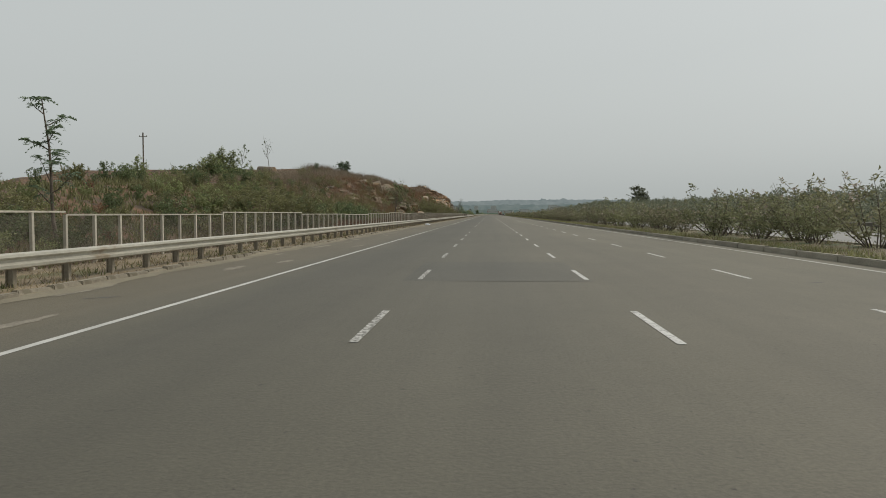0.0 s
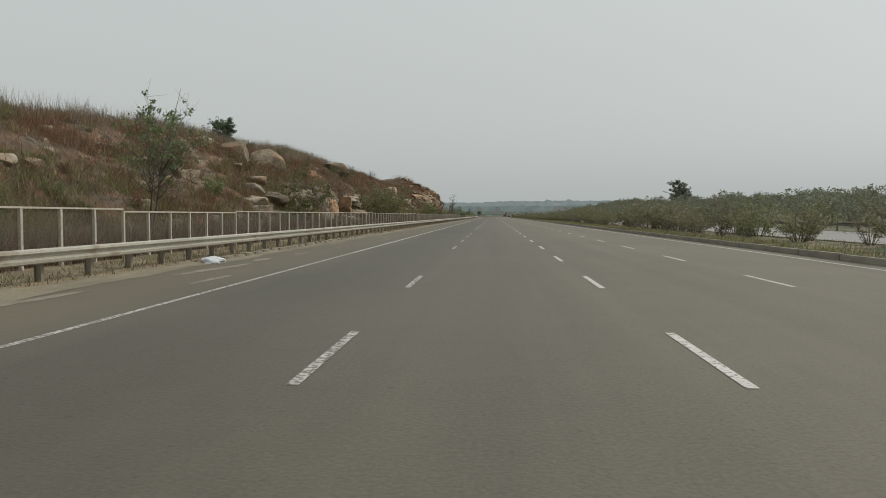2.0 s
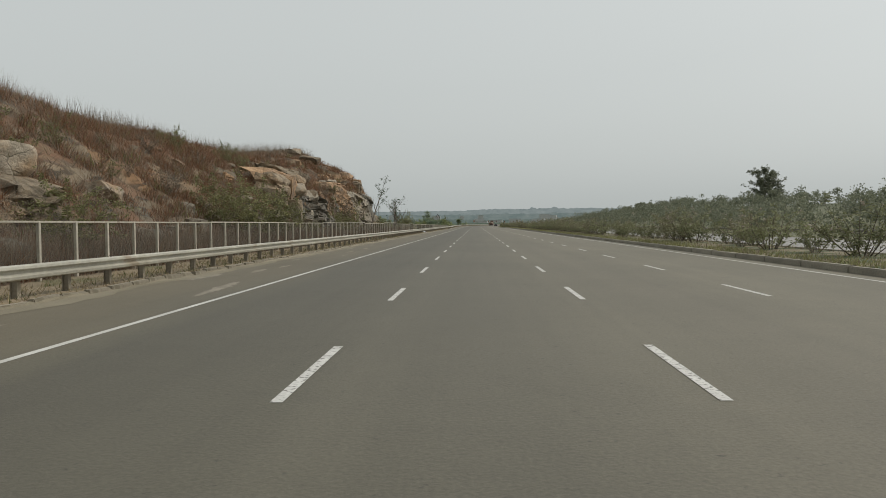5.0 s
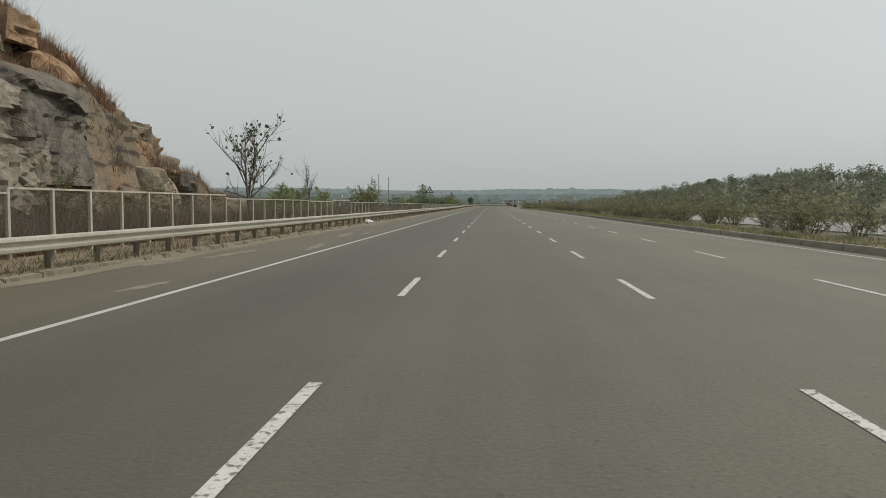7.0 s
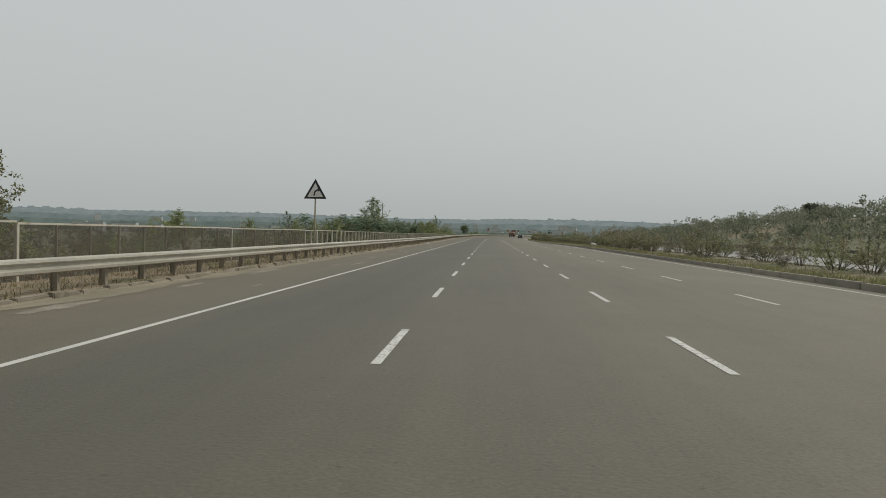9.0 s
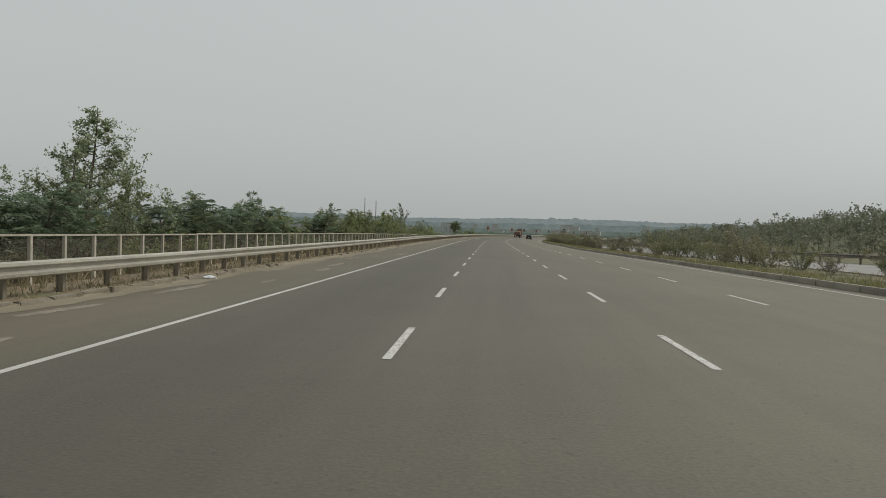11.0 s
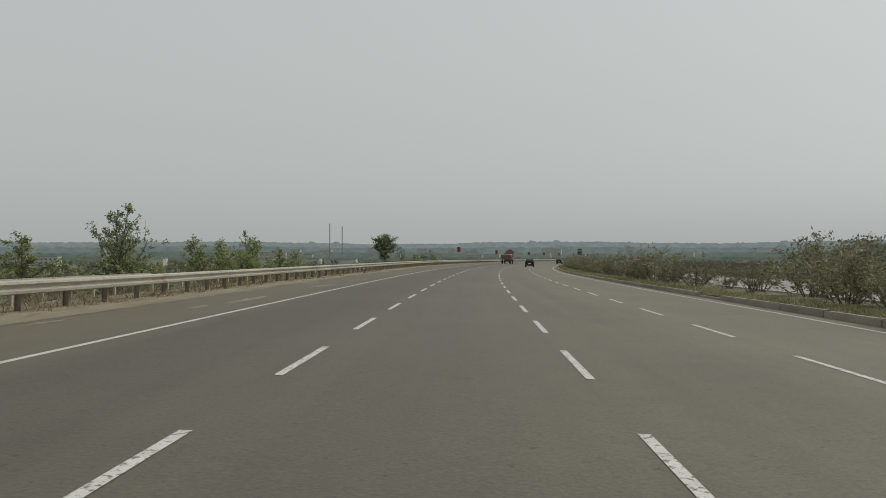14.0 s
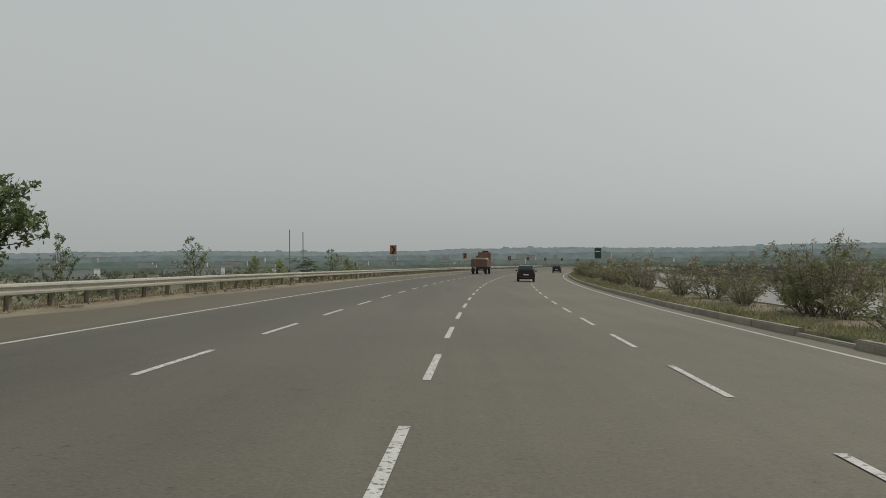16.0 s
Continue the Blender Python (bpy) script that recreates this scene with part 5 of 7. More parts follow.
def on_left(a, b, c, e, gaps=-1.0):
    def where(r):
        while True:
            s, d = r.uniform(a, b), r.uniform(c, e)
            if noise.noise((s * 0.3, d * 0.35, 4 + gaps)) + 0.5 * noise.noise((s * 0.9, d * 0.9, 6)) + 0.25 * (r.random() - 0.5) > gaps:
                return s, d, left_height(s, d)
    return where


def on_median(r):
    s, d = r.uniform(-5, 760), r.choice((r.uniform(12.4, 13.6), r.uniform(12.4, 17.3)))
    return s, d, 0.12 + 0.12 * math.sin((d - 12.3) / 5.05 * math.pi)


tufts("verge_straw", 9000, on_left(0, 700, -9.0, -7.05), STRAW, 0.04, 0.22, 6, "straw-coloured grass on the verge", "grass", 0.012, 0.8)
tufts("verge_grass", 4000, on_left(0, 700, -9.8, -7.02), DRY_BROWN, 0.04, 0.18, 6, "short dry grass round the guard-rail posts", "grass", 0.014, 0.8)
tufts("verge_weeds", 3200, on_left(0, 700, -9.0, -7.05), WEED, 0.06, 0.22, 5, "low green weeds along the verge", "weeds", 0.016)
tufts("fence_grass", 8000, on_left(0, 420, -12.2, -9.7), DRY_BROWN, 0.2, 0.7, 6, "brown grass behind the fence", "grass", 0.012)
tufts("slope_grass", 5200, on_left(420, 720, -14.0, -9.2), STRAW, 0.25, 0.7, 5, "straw-coloured grass on the embankment", "grass", 0.018)
tufts("slope_weeds", 3500, on_left(330, 720, -24.0, -10.0), WEED, 0.3, 0.8, 5, "green undergrowth on the embankment", "undergrowth", 0.04)
tufts("hill_grass", 26000, on_left(80, 312, -27.0, -13.0, -0.12), RUSSET, 0.15, 0.6, 5, "reddish dry grass over the hillside", "grass", 0.014, 0.55)
tufts("rusty_brush", 14000, on_left(108, 300, -23.5, -13.0, 0.0), RUSSET, 0.3, 0.95, 6, "rust-coloured dry brush between the boulders", "brush", 0.012, 0.4)
tufts("tall_crest_grass", 3200, on_left(157, 182, -26.5, -21.5, 0.02), DRY_BROWN, 0.4, 1.5, 5, "tall grey-brown grass on the brow of the hill", "grass", 0.013, 0.25)
tufts("hill_dry_weeds", 22000, on_left(70, 312, -27.0, -12.0, -0.08), DRY_BROWN, 0.15, 0.6, 5, "grey-brown dry weeds over the hillside", "weeds", 0.014, 0.6)
tufts("low_slope_weeds", 3200, on_left(88, 132, -18.5, -11.5, -0.1), OLIVE, 0.15, 0.6, 5, "olive weeds over the foot of the slope", "weeds", 0.03, 0.5)
tufts("fence_brush", 11000, on_left(88, 312, -12.0, -10.1, -1.0), DRY_BROWN, 0.45, 1.3, 6, "grey-brown brush standing behind the fence", "brush", 0.016, 0.35)
tufts("tall_fence_grass", 8000, on_left(60, 330, -12.6, -10.1, -0.3), RUSSET, 0.35, 1.15, 6, "tall reddish-brown grass between the fence and the rocks", "grass", 0.014, 0.25)
tufts("slope_dry_cover", 12000, on_left(80, 245, -25.0, -12.0, -1.0), DRY_BROWN, 0.15, 0.55, 5, "short grey-brown growth all over the slope", "grass", 0.016, 0.6)
tufts("hill_green_weeds", 4200, on_left(55, 318, -24.0, -10.5, 0.12), OLIVE, 0.2, 0.7, 5, "olive weeds among the rocks", "weeds", 0.03, 0.5)
tufts("cliff_top_grass", 9000, on_left(225, 318, -25.0, -13.0), RUSSET, 0.15, 0.6, 6, "brown dry grass above the rock face", "grass", 0.014, 0.6)
tufts("tall_back_grass", 4500, on_left(138, 172, -37.0, -27.0, -0.15), DRY_BROWN, 0.5, 1.8, 5, "tall grey-brown stalks over the back of the crest", "grass", 0.014, 0.25)
tufts("crest_grass", 5200, on_left(85, 308, -27.5, -22.0, -0.1), DRY_BROWN, 0.3, 1.75, 5, "tall dry grass along the crest", "grass", 0.012, 0.22)
tufts("hill_undergrowth", 6000, on_left(0, 100, -24.0, -10.0), OLIVE, 0.15, 0.5, 5, "green undergrowth under the bushes", "undergrowth", 0.05)
tufts("far_crest_grass", 6000, on_left(78, 142, -41.0, -25.0, -0.2), DRY_BROWN, 0.3, 1.0, 5, "grey-brown grass over the back of the hill", "grass", 0.02, 0.35)
tufts("median_grass", 8000, on_median, DRY_BROWN, 0.06, 0.26, 5, "dry grass on the median", "grass", 0.014)
tufts("median_weeds", 5000, on_median, OLIVE, 0.05, 0.24, 5, "low green weeds on the median", "weeds", 0.018)


def by_kerb(r):
    while True:
        s, d = r.uniform(-5, 760), 12.5 + abs(r.gauss(0, 0.55))
        if noise.noise((s * 0.22, 0, 9)) > -0.25 + 0.5 * r.random() - 0.25:
            return s, d, 0.14


tufts("kerb_weeds", 9000, by_kerb, OLIVE, 0.08, 0.34, 6, "olive weeds spilling along the median kerb", "weeds", 0.022, 0.6)


def woods(name, places, mat, label, leaves=90, size=0.5):
    """Far trees too many to count: loose crowns over short trunks."""
    r = random.Random(len(places))
    verts, faces = [], []
    for p, tall, broad in places:
        tube(verts, faces, [p - Vector((0, 0, 0.3)), p + Vector((0, 0, tall * 0.6))], [0.1 * tall / 3, 0.04], 3)
        lobes = [Vector((r.gauss(0, 0.45) * broad, r.gauss(0, 0.45) * broad, tall * r.uniform(0.4, 0.9))) for _ in range(5)]
        for _ in range(leaves):
            c = r.choice(lobes)
            q = p + c + rand_way(r) * broad * 0.4 * r.random() ** 0.4
            leaf(verts, faces, q, rand_way(r, 0.2), size * r.uniform(0.7, 1.5), 0.6, r, True)
    return tagged(new(name, mesh_of(name, verts, faces, mat)), label, "woodland", kind="stuff")


r0 = random.Random(21)
rise = []
for i in range(1500):
    s, d = r0.uniform(0, 640), 36 + abs(r0.gauss(0, 26)) if i % 2 else r0.uniform(38, 72)
    tall = r0.uniform(1.4, 3.2) if r0.random() < 0.9 else r0.uniform(3.2, 4.8)
    rise.append((at(s, d, right_height(s, d)), tall if s < 620 else tall * 0.6, r0.uniform(1.2, 2.4)))
for i in range(90):
    s, d = r0.uniform(590, 612) if i % 2 else r0.uniform(490, 600), r0.uniform(38, 52)
    rise.append((at(s, d, right_height(s, d)), r0.uniform(3.2, 4.8) if i % 2 else r0.uniform(2.2, 3.6), r0.uniform(1.6, 2.6)))
woods("far_thicket", rise, FAR_GREEN, "dense dark scrub over the rise beyond the road", 130, 0.3)
low = []
for _ in range(900):
    a, q = r0.uniform(-0.9, 0.12), r0.uniform(120, 1500) ** 1.0
    y = r0.uniform(380, 1900)
    x = -30 - abs(r0.gauss(0, 260)) if y < 900 else r0.uniform(-700, 400)
    low.append((Vector((x, y, -7)), r0.uniform(3, 6.5), r0.uniform(3, 6)))
woods("plain_trees", low, FAR_GREEN, "scattered trees over the low plain", 60, 1.3)
more = []
for _ in range(500):
    y = r0.uniform(640, 1700)
    more.append((Vector((r0.uniform(60, 700), y, -7)), r0.uniform(3, 6), r0.uniform(3, 6)))
woods("plain_trees", more, FAR_GREEN, "trees over the low land inside the bend", 50, 1.3)


# ---- rocks ----


def boulder(seed, mat=ROCK):
    """An angular block: a ball cut by planes and roughened."""
    r = random.Random(seed)
    bm = bmesh.new()
    bmesh.ops.create_icosphere(bm, subdivisions=4, radius=1.0)
    planes = [(rand_way(r), r.uniform(0.5, 0.78)) for _ in range(9)] + [(Vector((r.gauss(0, 0.15), r.gauss(0, 0.15), 1)).normalized(), 0.5)]
    for v in bm.verts:
        for n, c in planes:
            e = v.co.dot(n) - c
            if e > 0:
                v.co -= n * e * 0.93
        v.co += v.co.normalized() * (0.05 * noise.noise(v.co * 2.5 + Vector((seed, 0, 0))) + 0.02 * noise.noise(v.co * 8 + Vector((seed, 3, 0))))
    me = bpy.data.meshes.new("boulder")
    bm.to_mesh(me)
    bm.free()
    me.shade_smooth()
    me.set_sharp_from_angle(angle=0.5)
    me.materials.append(mat)
    return me


BOULDERS = [boulder(i, TAN_ROCK if i % 3 == 1 else ROCK) for i in range(7)]


def put_rock(s, d, size, which, lift=0.25, turn=0.0, flat=0.75, label="weathered granite boulder lying on the hillside"):
    ob = new("boulder", BOULDERS[which % 7])
    z = left_height(s, d)
    ob.matrix_basis = upright(s, d, z + size * flat * lift, turn) @ Matrix.Diagonal((size, size * 1.15, size * flat, 1))
    return tagged(ob, label, "boulder", "boulders on the hillside")


for i, (s, d, size, flat, lift) in enumerate((
        (129, -15.8, 0.9, 0.6, 0.3), (125.6, -13.8, 1.1, 0.6, 0.3), (140.8, -13.8, 1.0, 0.9, 0.3), (136.5, -14.0, 0.75, 1.0, 0.3), (156.5, -14.2, 1.7, 0.6, 0.3), (153.5, -14.0, 1.2, 0.7, 0.3), (134.3, -21.7, 0.8, 0.6, 0.3),
        (126.5, -14.4, 0.9, 0.6, 0.3), (169.6, -18.3, 0.8, 1.0, 0.15), (156.4, -13.6, 1.0, 0.8, 0.3), (159, -13.5, 0.85, 0.9, 0.3), (161.1, -13.1, 0.75, 0.9, 0.3), (205.8, -16.6, 1.0, 1.5, 0.5),
        (157, -14.8, 0.7, 0.9, 0.3), (252.5, -15.6, 1.7, 0.8, 0.3), (254.7, -13.7, 1.1, 0.8, 0.3), (293.3, -24.6, 1.3, 0.6, 0.4), (249.5, -14.2, 1.5, 0.8, 0.3), (283.5, -19.8, 1.5, 0.6, 0.3), (272.5, -16.1, 0.9, 0.8, 0.3), (121.6, -13.5, 1.0, 0.6, 0.3), (104.6, -20.9, 0.4, 0.7, 0.3), (104.1, -19.5, 0.45, 0.7, 0.3),
        (112, -21.6, 0.45, 0.7, 0.3), (113.2, -19.4, 0.6, 0.6, 0.3), (114.5, -17.6, 0.45, 0.7, 0.3), (109, -20, 0.4, 0.7, 0.3), (107, -18.5, 0.5, 0.6, 0.3), (196, -15.5, 0.9, 0.9, 0.3), (201, -14.8, 1.1, 0.8, 0.3), (213, -15, 1.2, 0.8, 0.3), (219, -14.5, 1.0, 0.7, 0.3))):
    put_rock(s, d, size, i, lift, i * 67, flat)
# the large boulders that stand out on the slope, by their middle
for i, (s, d, z, wide, deep, tall, turn, tilt) in enumerate(((132.8, -18.9, 5.9, 1.75, 1.6, 2.6, 20, 12), (135.3, -17.2, 5.4, 1.6, 1.6, 2.0, 75, -8), (131.6, -21.4, 6.9, 1.0, 1.1, 1.2, 140, 5), (116.4, -33.8, 8.3, 2.0, 1.8, 1.3, 60, 4), (169.8, -18.8, 7.4, 1.9, 2.2, 1.5, 35, 6), (98.5, -18.2, 2.2, 1.9, 2.0, 1.35, 30, 10), (96.6, -17.4, 1.6, 1.3, 1.6, 1.0, 200, -6), (124.5, -14.5, 2.3, 1.5, 2.4, 0.8, 10, 14), (126.0, -15.4, 3.2, 1.0, 1.6, 0.7, 60, 10))):
    ob = new("boulder", BOULDERS[(1, 4, 0, 2, 1, 3, 2, 5, 6)[i]])
    ob.matrix_basis = upright(s, d, z, turn) @ pose(0, 0, 0, 0, tilt, 0) @ Matrix.Diagonal((wide, deep, tall, 1))
    tagged(ob, "large rounded tan granite boulder bedded in the hillside", "boulder", "boulders on the hillside")
for i in range(46):
    s = rng.uniform(92, 306)
    put_rock(s, -11.6 - rng.random() * 10, rng.uniform(0.25, 0.9) * (1.0 if rng.random() < 0.8 else 1.6), i, 0.1, rng.uniform(0, 360), rng.uniform(0.5, 0.9))

# broken rock of the cutting: jointed blocks bedded in the slope


def rock_block(seed, mat, cuts, soft):
    """A jointed block: squared or rounded, corners split off, cracks let in, rough faces; one metre across."""
    r = random.Random(seed)
    bm = bmesh.new()
    bmesh.ops.create_cube(bm, size=1.0)
    bmesh.ops.subdivide_edges(bm, edges=bm.edges, cuts=cuts, use_grid_fill=True)
    planes = [(Vector((r.uniform(-1, 1), r.uniform(-1, 1), r.uniform(-0.5, 1))).normalized(), r.uniform(0.42, 0.62)) for _ in range(7)]
    cracks = [(Vector((r.uniform(-0.35, 0.35), r.uniform(-1, 1), r.uniform(-0.6, 0.6))).normalized(), r.uniform(-0.3, 0.3)) for _ in range(4)]
    base = Vector((seed * 1.7, seed * 0.9, seed * 0.3))
    for v in bm.verts:
        v.co = v.co.lerp(v.co.normalized() * 0.62, soft)
        for n, c in planes:
            e = v.co.dot(n) - c
            if e > 0:
                v.co -= n * e * 0.95
        inward = v.co.normalized()
        wave = 0.05 * noise.noise(v.co * 2 + base) + 0.04 * noise.noise(v.co * 5 + base) + 0.02 * noise.noise(v.co * 11 + base)
        for n, c in cracks:
            gap = abs(v.co.dot(n) - c + 0.08 * noise.noise(v.co * 3 + base))
            if gap < 0.06:
                wave -= 0.1 * (1 - gap / 0.06)
        v.co += inward * wave
    me = bpy.data.meshes.new("rock_block")
    bm.to_mesh(me)
    bm.free()
    me.shade_smooth()
    me.set_sharp_from_angle(angle=0.32)
    me.materials.append(mat)
    return me


ROCK_KINDS = {k: [rock_block(300 + i + j * 17, m, 5, 0.03) for i in range(5)] for j, (k, m) in enumerate((("tan", TAN_ROCK), ("grey", GREY_ROCK), ("ochre", OCHRE_ROCK), ("dark", DARK_ROCK)))}
LARGE_KINDS = {k: [rock_block(400 + i + j * 17, m, 11, q) for i in range(4)] for j, (k, m, q) in enumerate((("tan", TAN_ROCK, 0.07), ("grey", GREY_ROCK, 0.03), ("ochre", OCHRE_ROCK, 0.06), ("dark", DARK_ROCK, 0.03)))}
rb = random.Random(77)


def put_block(kind, s, d, z, deep, run, tall, turn=0.0, tilt=0.0, dip=0.0):
    return piece("rock_block", rb.choice((LARGE_KINDS if run * tall > 3.6 else ROCK_KINDS)[kind]), hill, upright(s, d, z, turn) @ pose(0, 0, 0, dip * 0.4, tilt, 0) @ Matrix.Diagonal((deep, run, tall, 1)))


def rock_face(name, s0, s1, z0, z1, lead, mat, grain=1.3, rough=0.55, seed=0, step=0.14, label="", beds=0.0):
    """A broken rock wall: flat facets of split stone stepped against one another over a leaning face; lead(s, z): how far out it stands; beds: layers to the metre."""
    cols, rows = round((s1 - s0) / step), round((z1 - z0) / step)
    verts = []
    for i in range(cols + 1):
        for j in range(rows + 1):
            s, z = s0 + (s1 - s0) * i / cols, z0 + (z1 - z0) * j / rows
            p = Vector((s / grain * 0.6 + 0.3 * z, z / grain - 0.25 * s, seed * 7.3))
            p += Vector((0.25 * noise.noise(p * 1.3), 0.25 * noise.noise(p * 1.3 + Vector((9, 0, 0))), 0))
            off = 0.0
            for size, amount in ((0.45, 1.0), (1.1, 0.6), (2.6, 0.32), (5.5, 0.13)):
                q = p * size
                near = noise.voronoi(q)[1][0]
                tilt = noise.cell_vector(near * 3.7)
                off += amount * ((tilt.z - 0.5) * 0.9 + (tilt.x - 0.5) * 1.5 * (q.x - near.x) + (tilt.y - 0.65) * 1.5 * (q.y - near.y))
            off += 0.06 * noise.noise(p * 9)
            if beds:
                off += 1.5 * (cell(z * beds + 0.5 * noise.noise((s * 0.35, z * 0.2, seed)) + 0.06 * s, math.floor(s * 0.28 + 0.3 * noise.noise((z, s * 0.2, seed))), seed) - 0.55)
            edge = min(1.0, 2.0 * min(i, cols - i) / cols * 3, 0.3 + 4.0 * (rows - j) / rows)
            sink = (1 - min(1.0, i * 6 / cols, (cols - i) * 6 / cols)) * 1.2 + max(0.0, j / rows - 0.86) * 5
            verts.append(at(s, lead(s, z) + rough * off * edge - sink, z))
    w = rows + 1
    faces = [(i * w + j, (i + 1) * w + j, (i + 1) * w + j + 1, i * w + j + 1) for i in range(cols) for j in range(rows)]
    return piece(name, mesh_of(name, verts, faces, mat), hill, None, label)


rock_face("rock_face", 272.5, 292.5, -0.4, 5.6, lambda s, z: -12.0 - 0.2 * z - 0.05 * max(0.0, s - 287) ** 2, GREY_ROCK, 1.2, 0.62, 1, label="pale grey split granite face")
rock_face("rock_face", 266.5, 274.0, 0.2, 6.2, lambda s, z: -12.1 - 0.16 * z - 0.09 * (s - 271) ** 2, OCHRE_ROCK, 1.2, 0.75, 2, label="ochre-stained granite buttress")
rock_face("rock_face", 284.4, 289.0, 1.9, 5.7, lambda s, z: -11.55 - 0.26 * z - 0.05 * max(0.0, s - 287) ** 2, DARK_ROCK, 2.2, 0.35, 3, 0.12, "dark granite slab")
rock_face("rock_face", 246.0, 262.0, -0.3, 4.6, lambda s, z: -12.2 - 0.26 * z - 0.012 * (s - 255) ** 2, DARK_ROCK, 1.2, 0.8, 4, label="dark grey layered granite face", beds=1.3)
rock_face("rock_face", 247.0, 256.5, 3.7, 6.3, lambda s, z: -13.4 - 0.55 * (z - 4) - 0.04 * (s - 252) ** 2, OCHRE_ROCK, 1.6, 0.9, 5, label="tan rounded granite brow")
rock_face("rock_face", 130.5, 142.0, 0.2, 3.9, lambda s, z: -13.9 - 0.2 * z - 0.01 * (s - 137) ** 2, GREY_ROCK, 2.4, 0.5, 6, label="grey split granite ledge")
rock_face("rock_face", 140.8, 148.2, 0.2, 3.5, lambda s, z: -14.0 - 0.12 * z - 0.03 * (s - 144.6) ** 2, TAN_ROCK, 2.6, 0.5, 9, label="tan flat-faced granite block")
rock_face("rock_face", 146.0, 148.8, 0.4, 3.3, lambda s, z: -13.7 - 0.12 * z - 0.15 * (s - 147.2) ** 2, OCHRE_ROCK, 2.2, 0.4, 10, label="ochre-stained end of the granite block")
rock_face("rock_face", 152.0, 163.5, 0.2, 3.4, lambda s, z: -13.8 - 0.25 * z - 0.02 * (s - 157.5) ** 2, GREY_ROCK, 1.1, 0.75, 7, label="grey layered granite ledge", beds=1.6)
rock_face("rock_face", 198.0, 216.0, -0.2, 3.4, lambda s, z: -12.4 - 0.5 * z, TAN_ROCK, 1.2, 0.7, 8, label="tan broken granite ledge", beds=1.0)


def face_at(s, z):
    """How far out the slope reaches a given height."""
    d = -11.4
    while d > -24 and left_height(s, d) < z:
        d -= 0.25
    return d


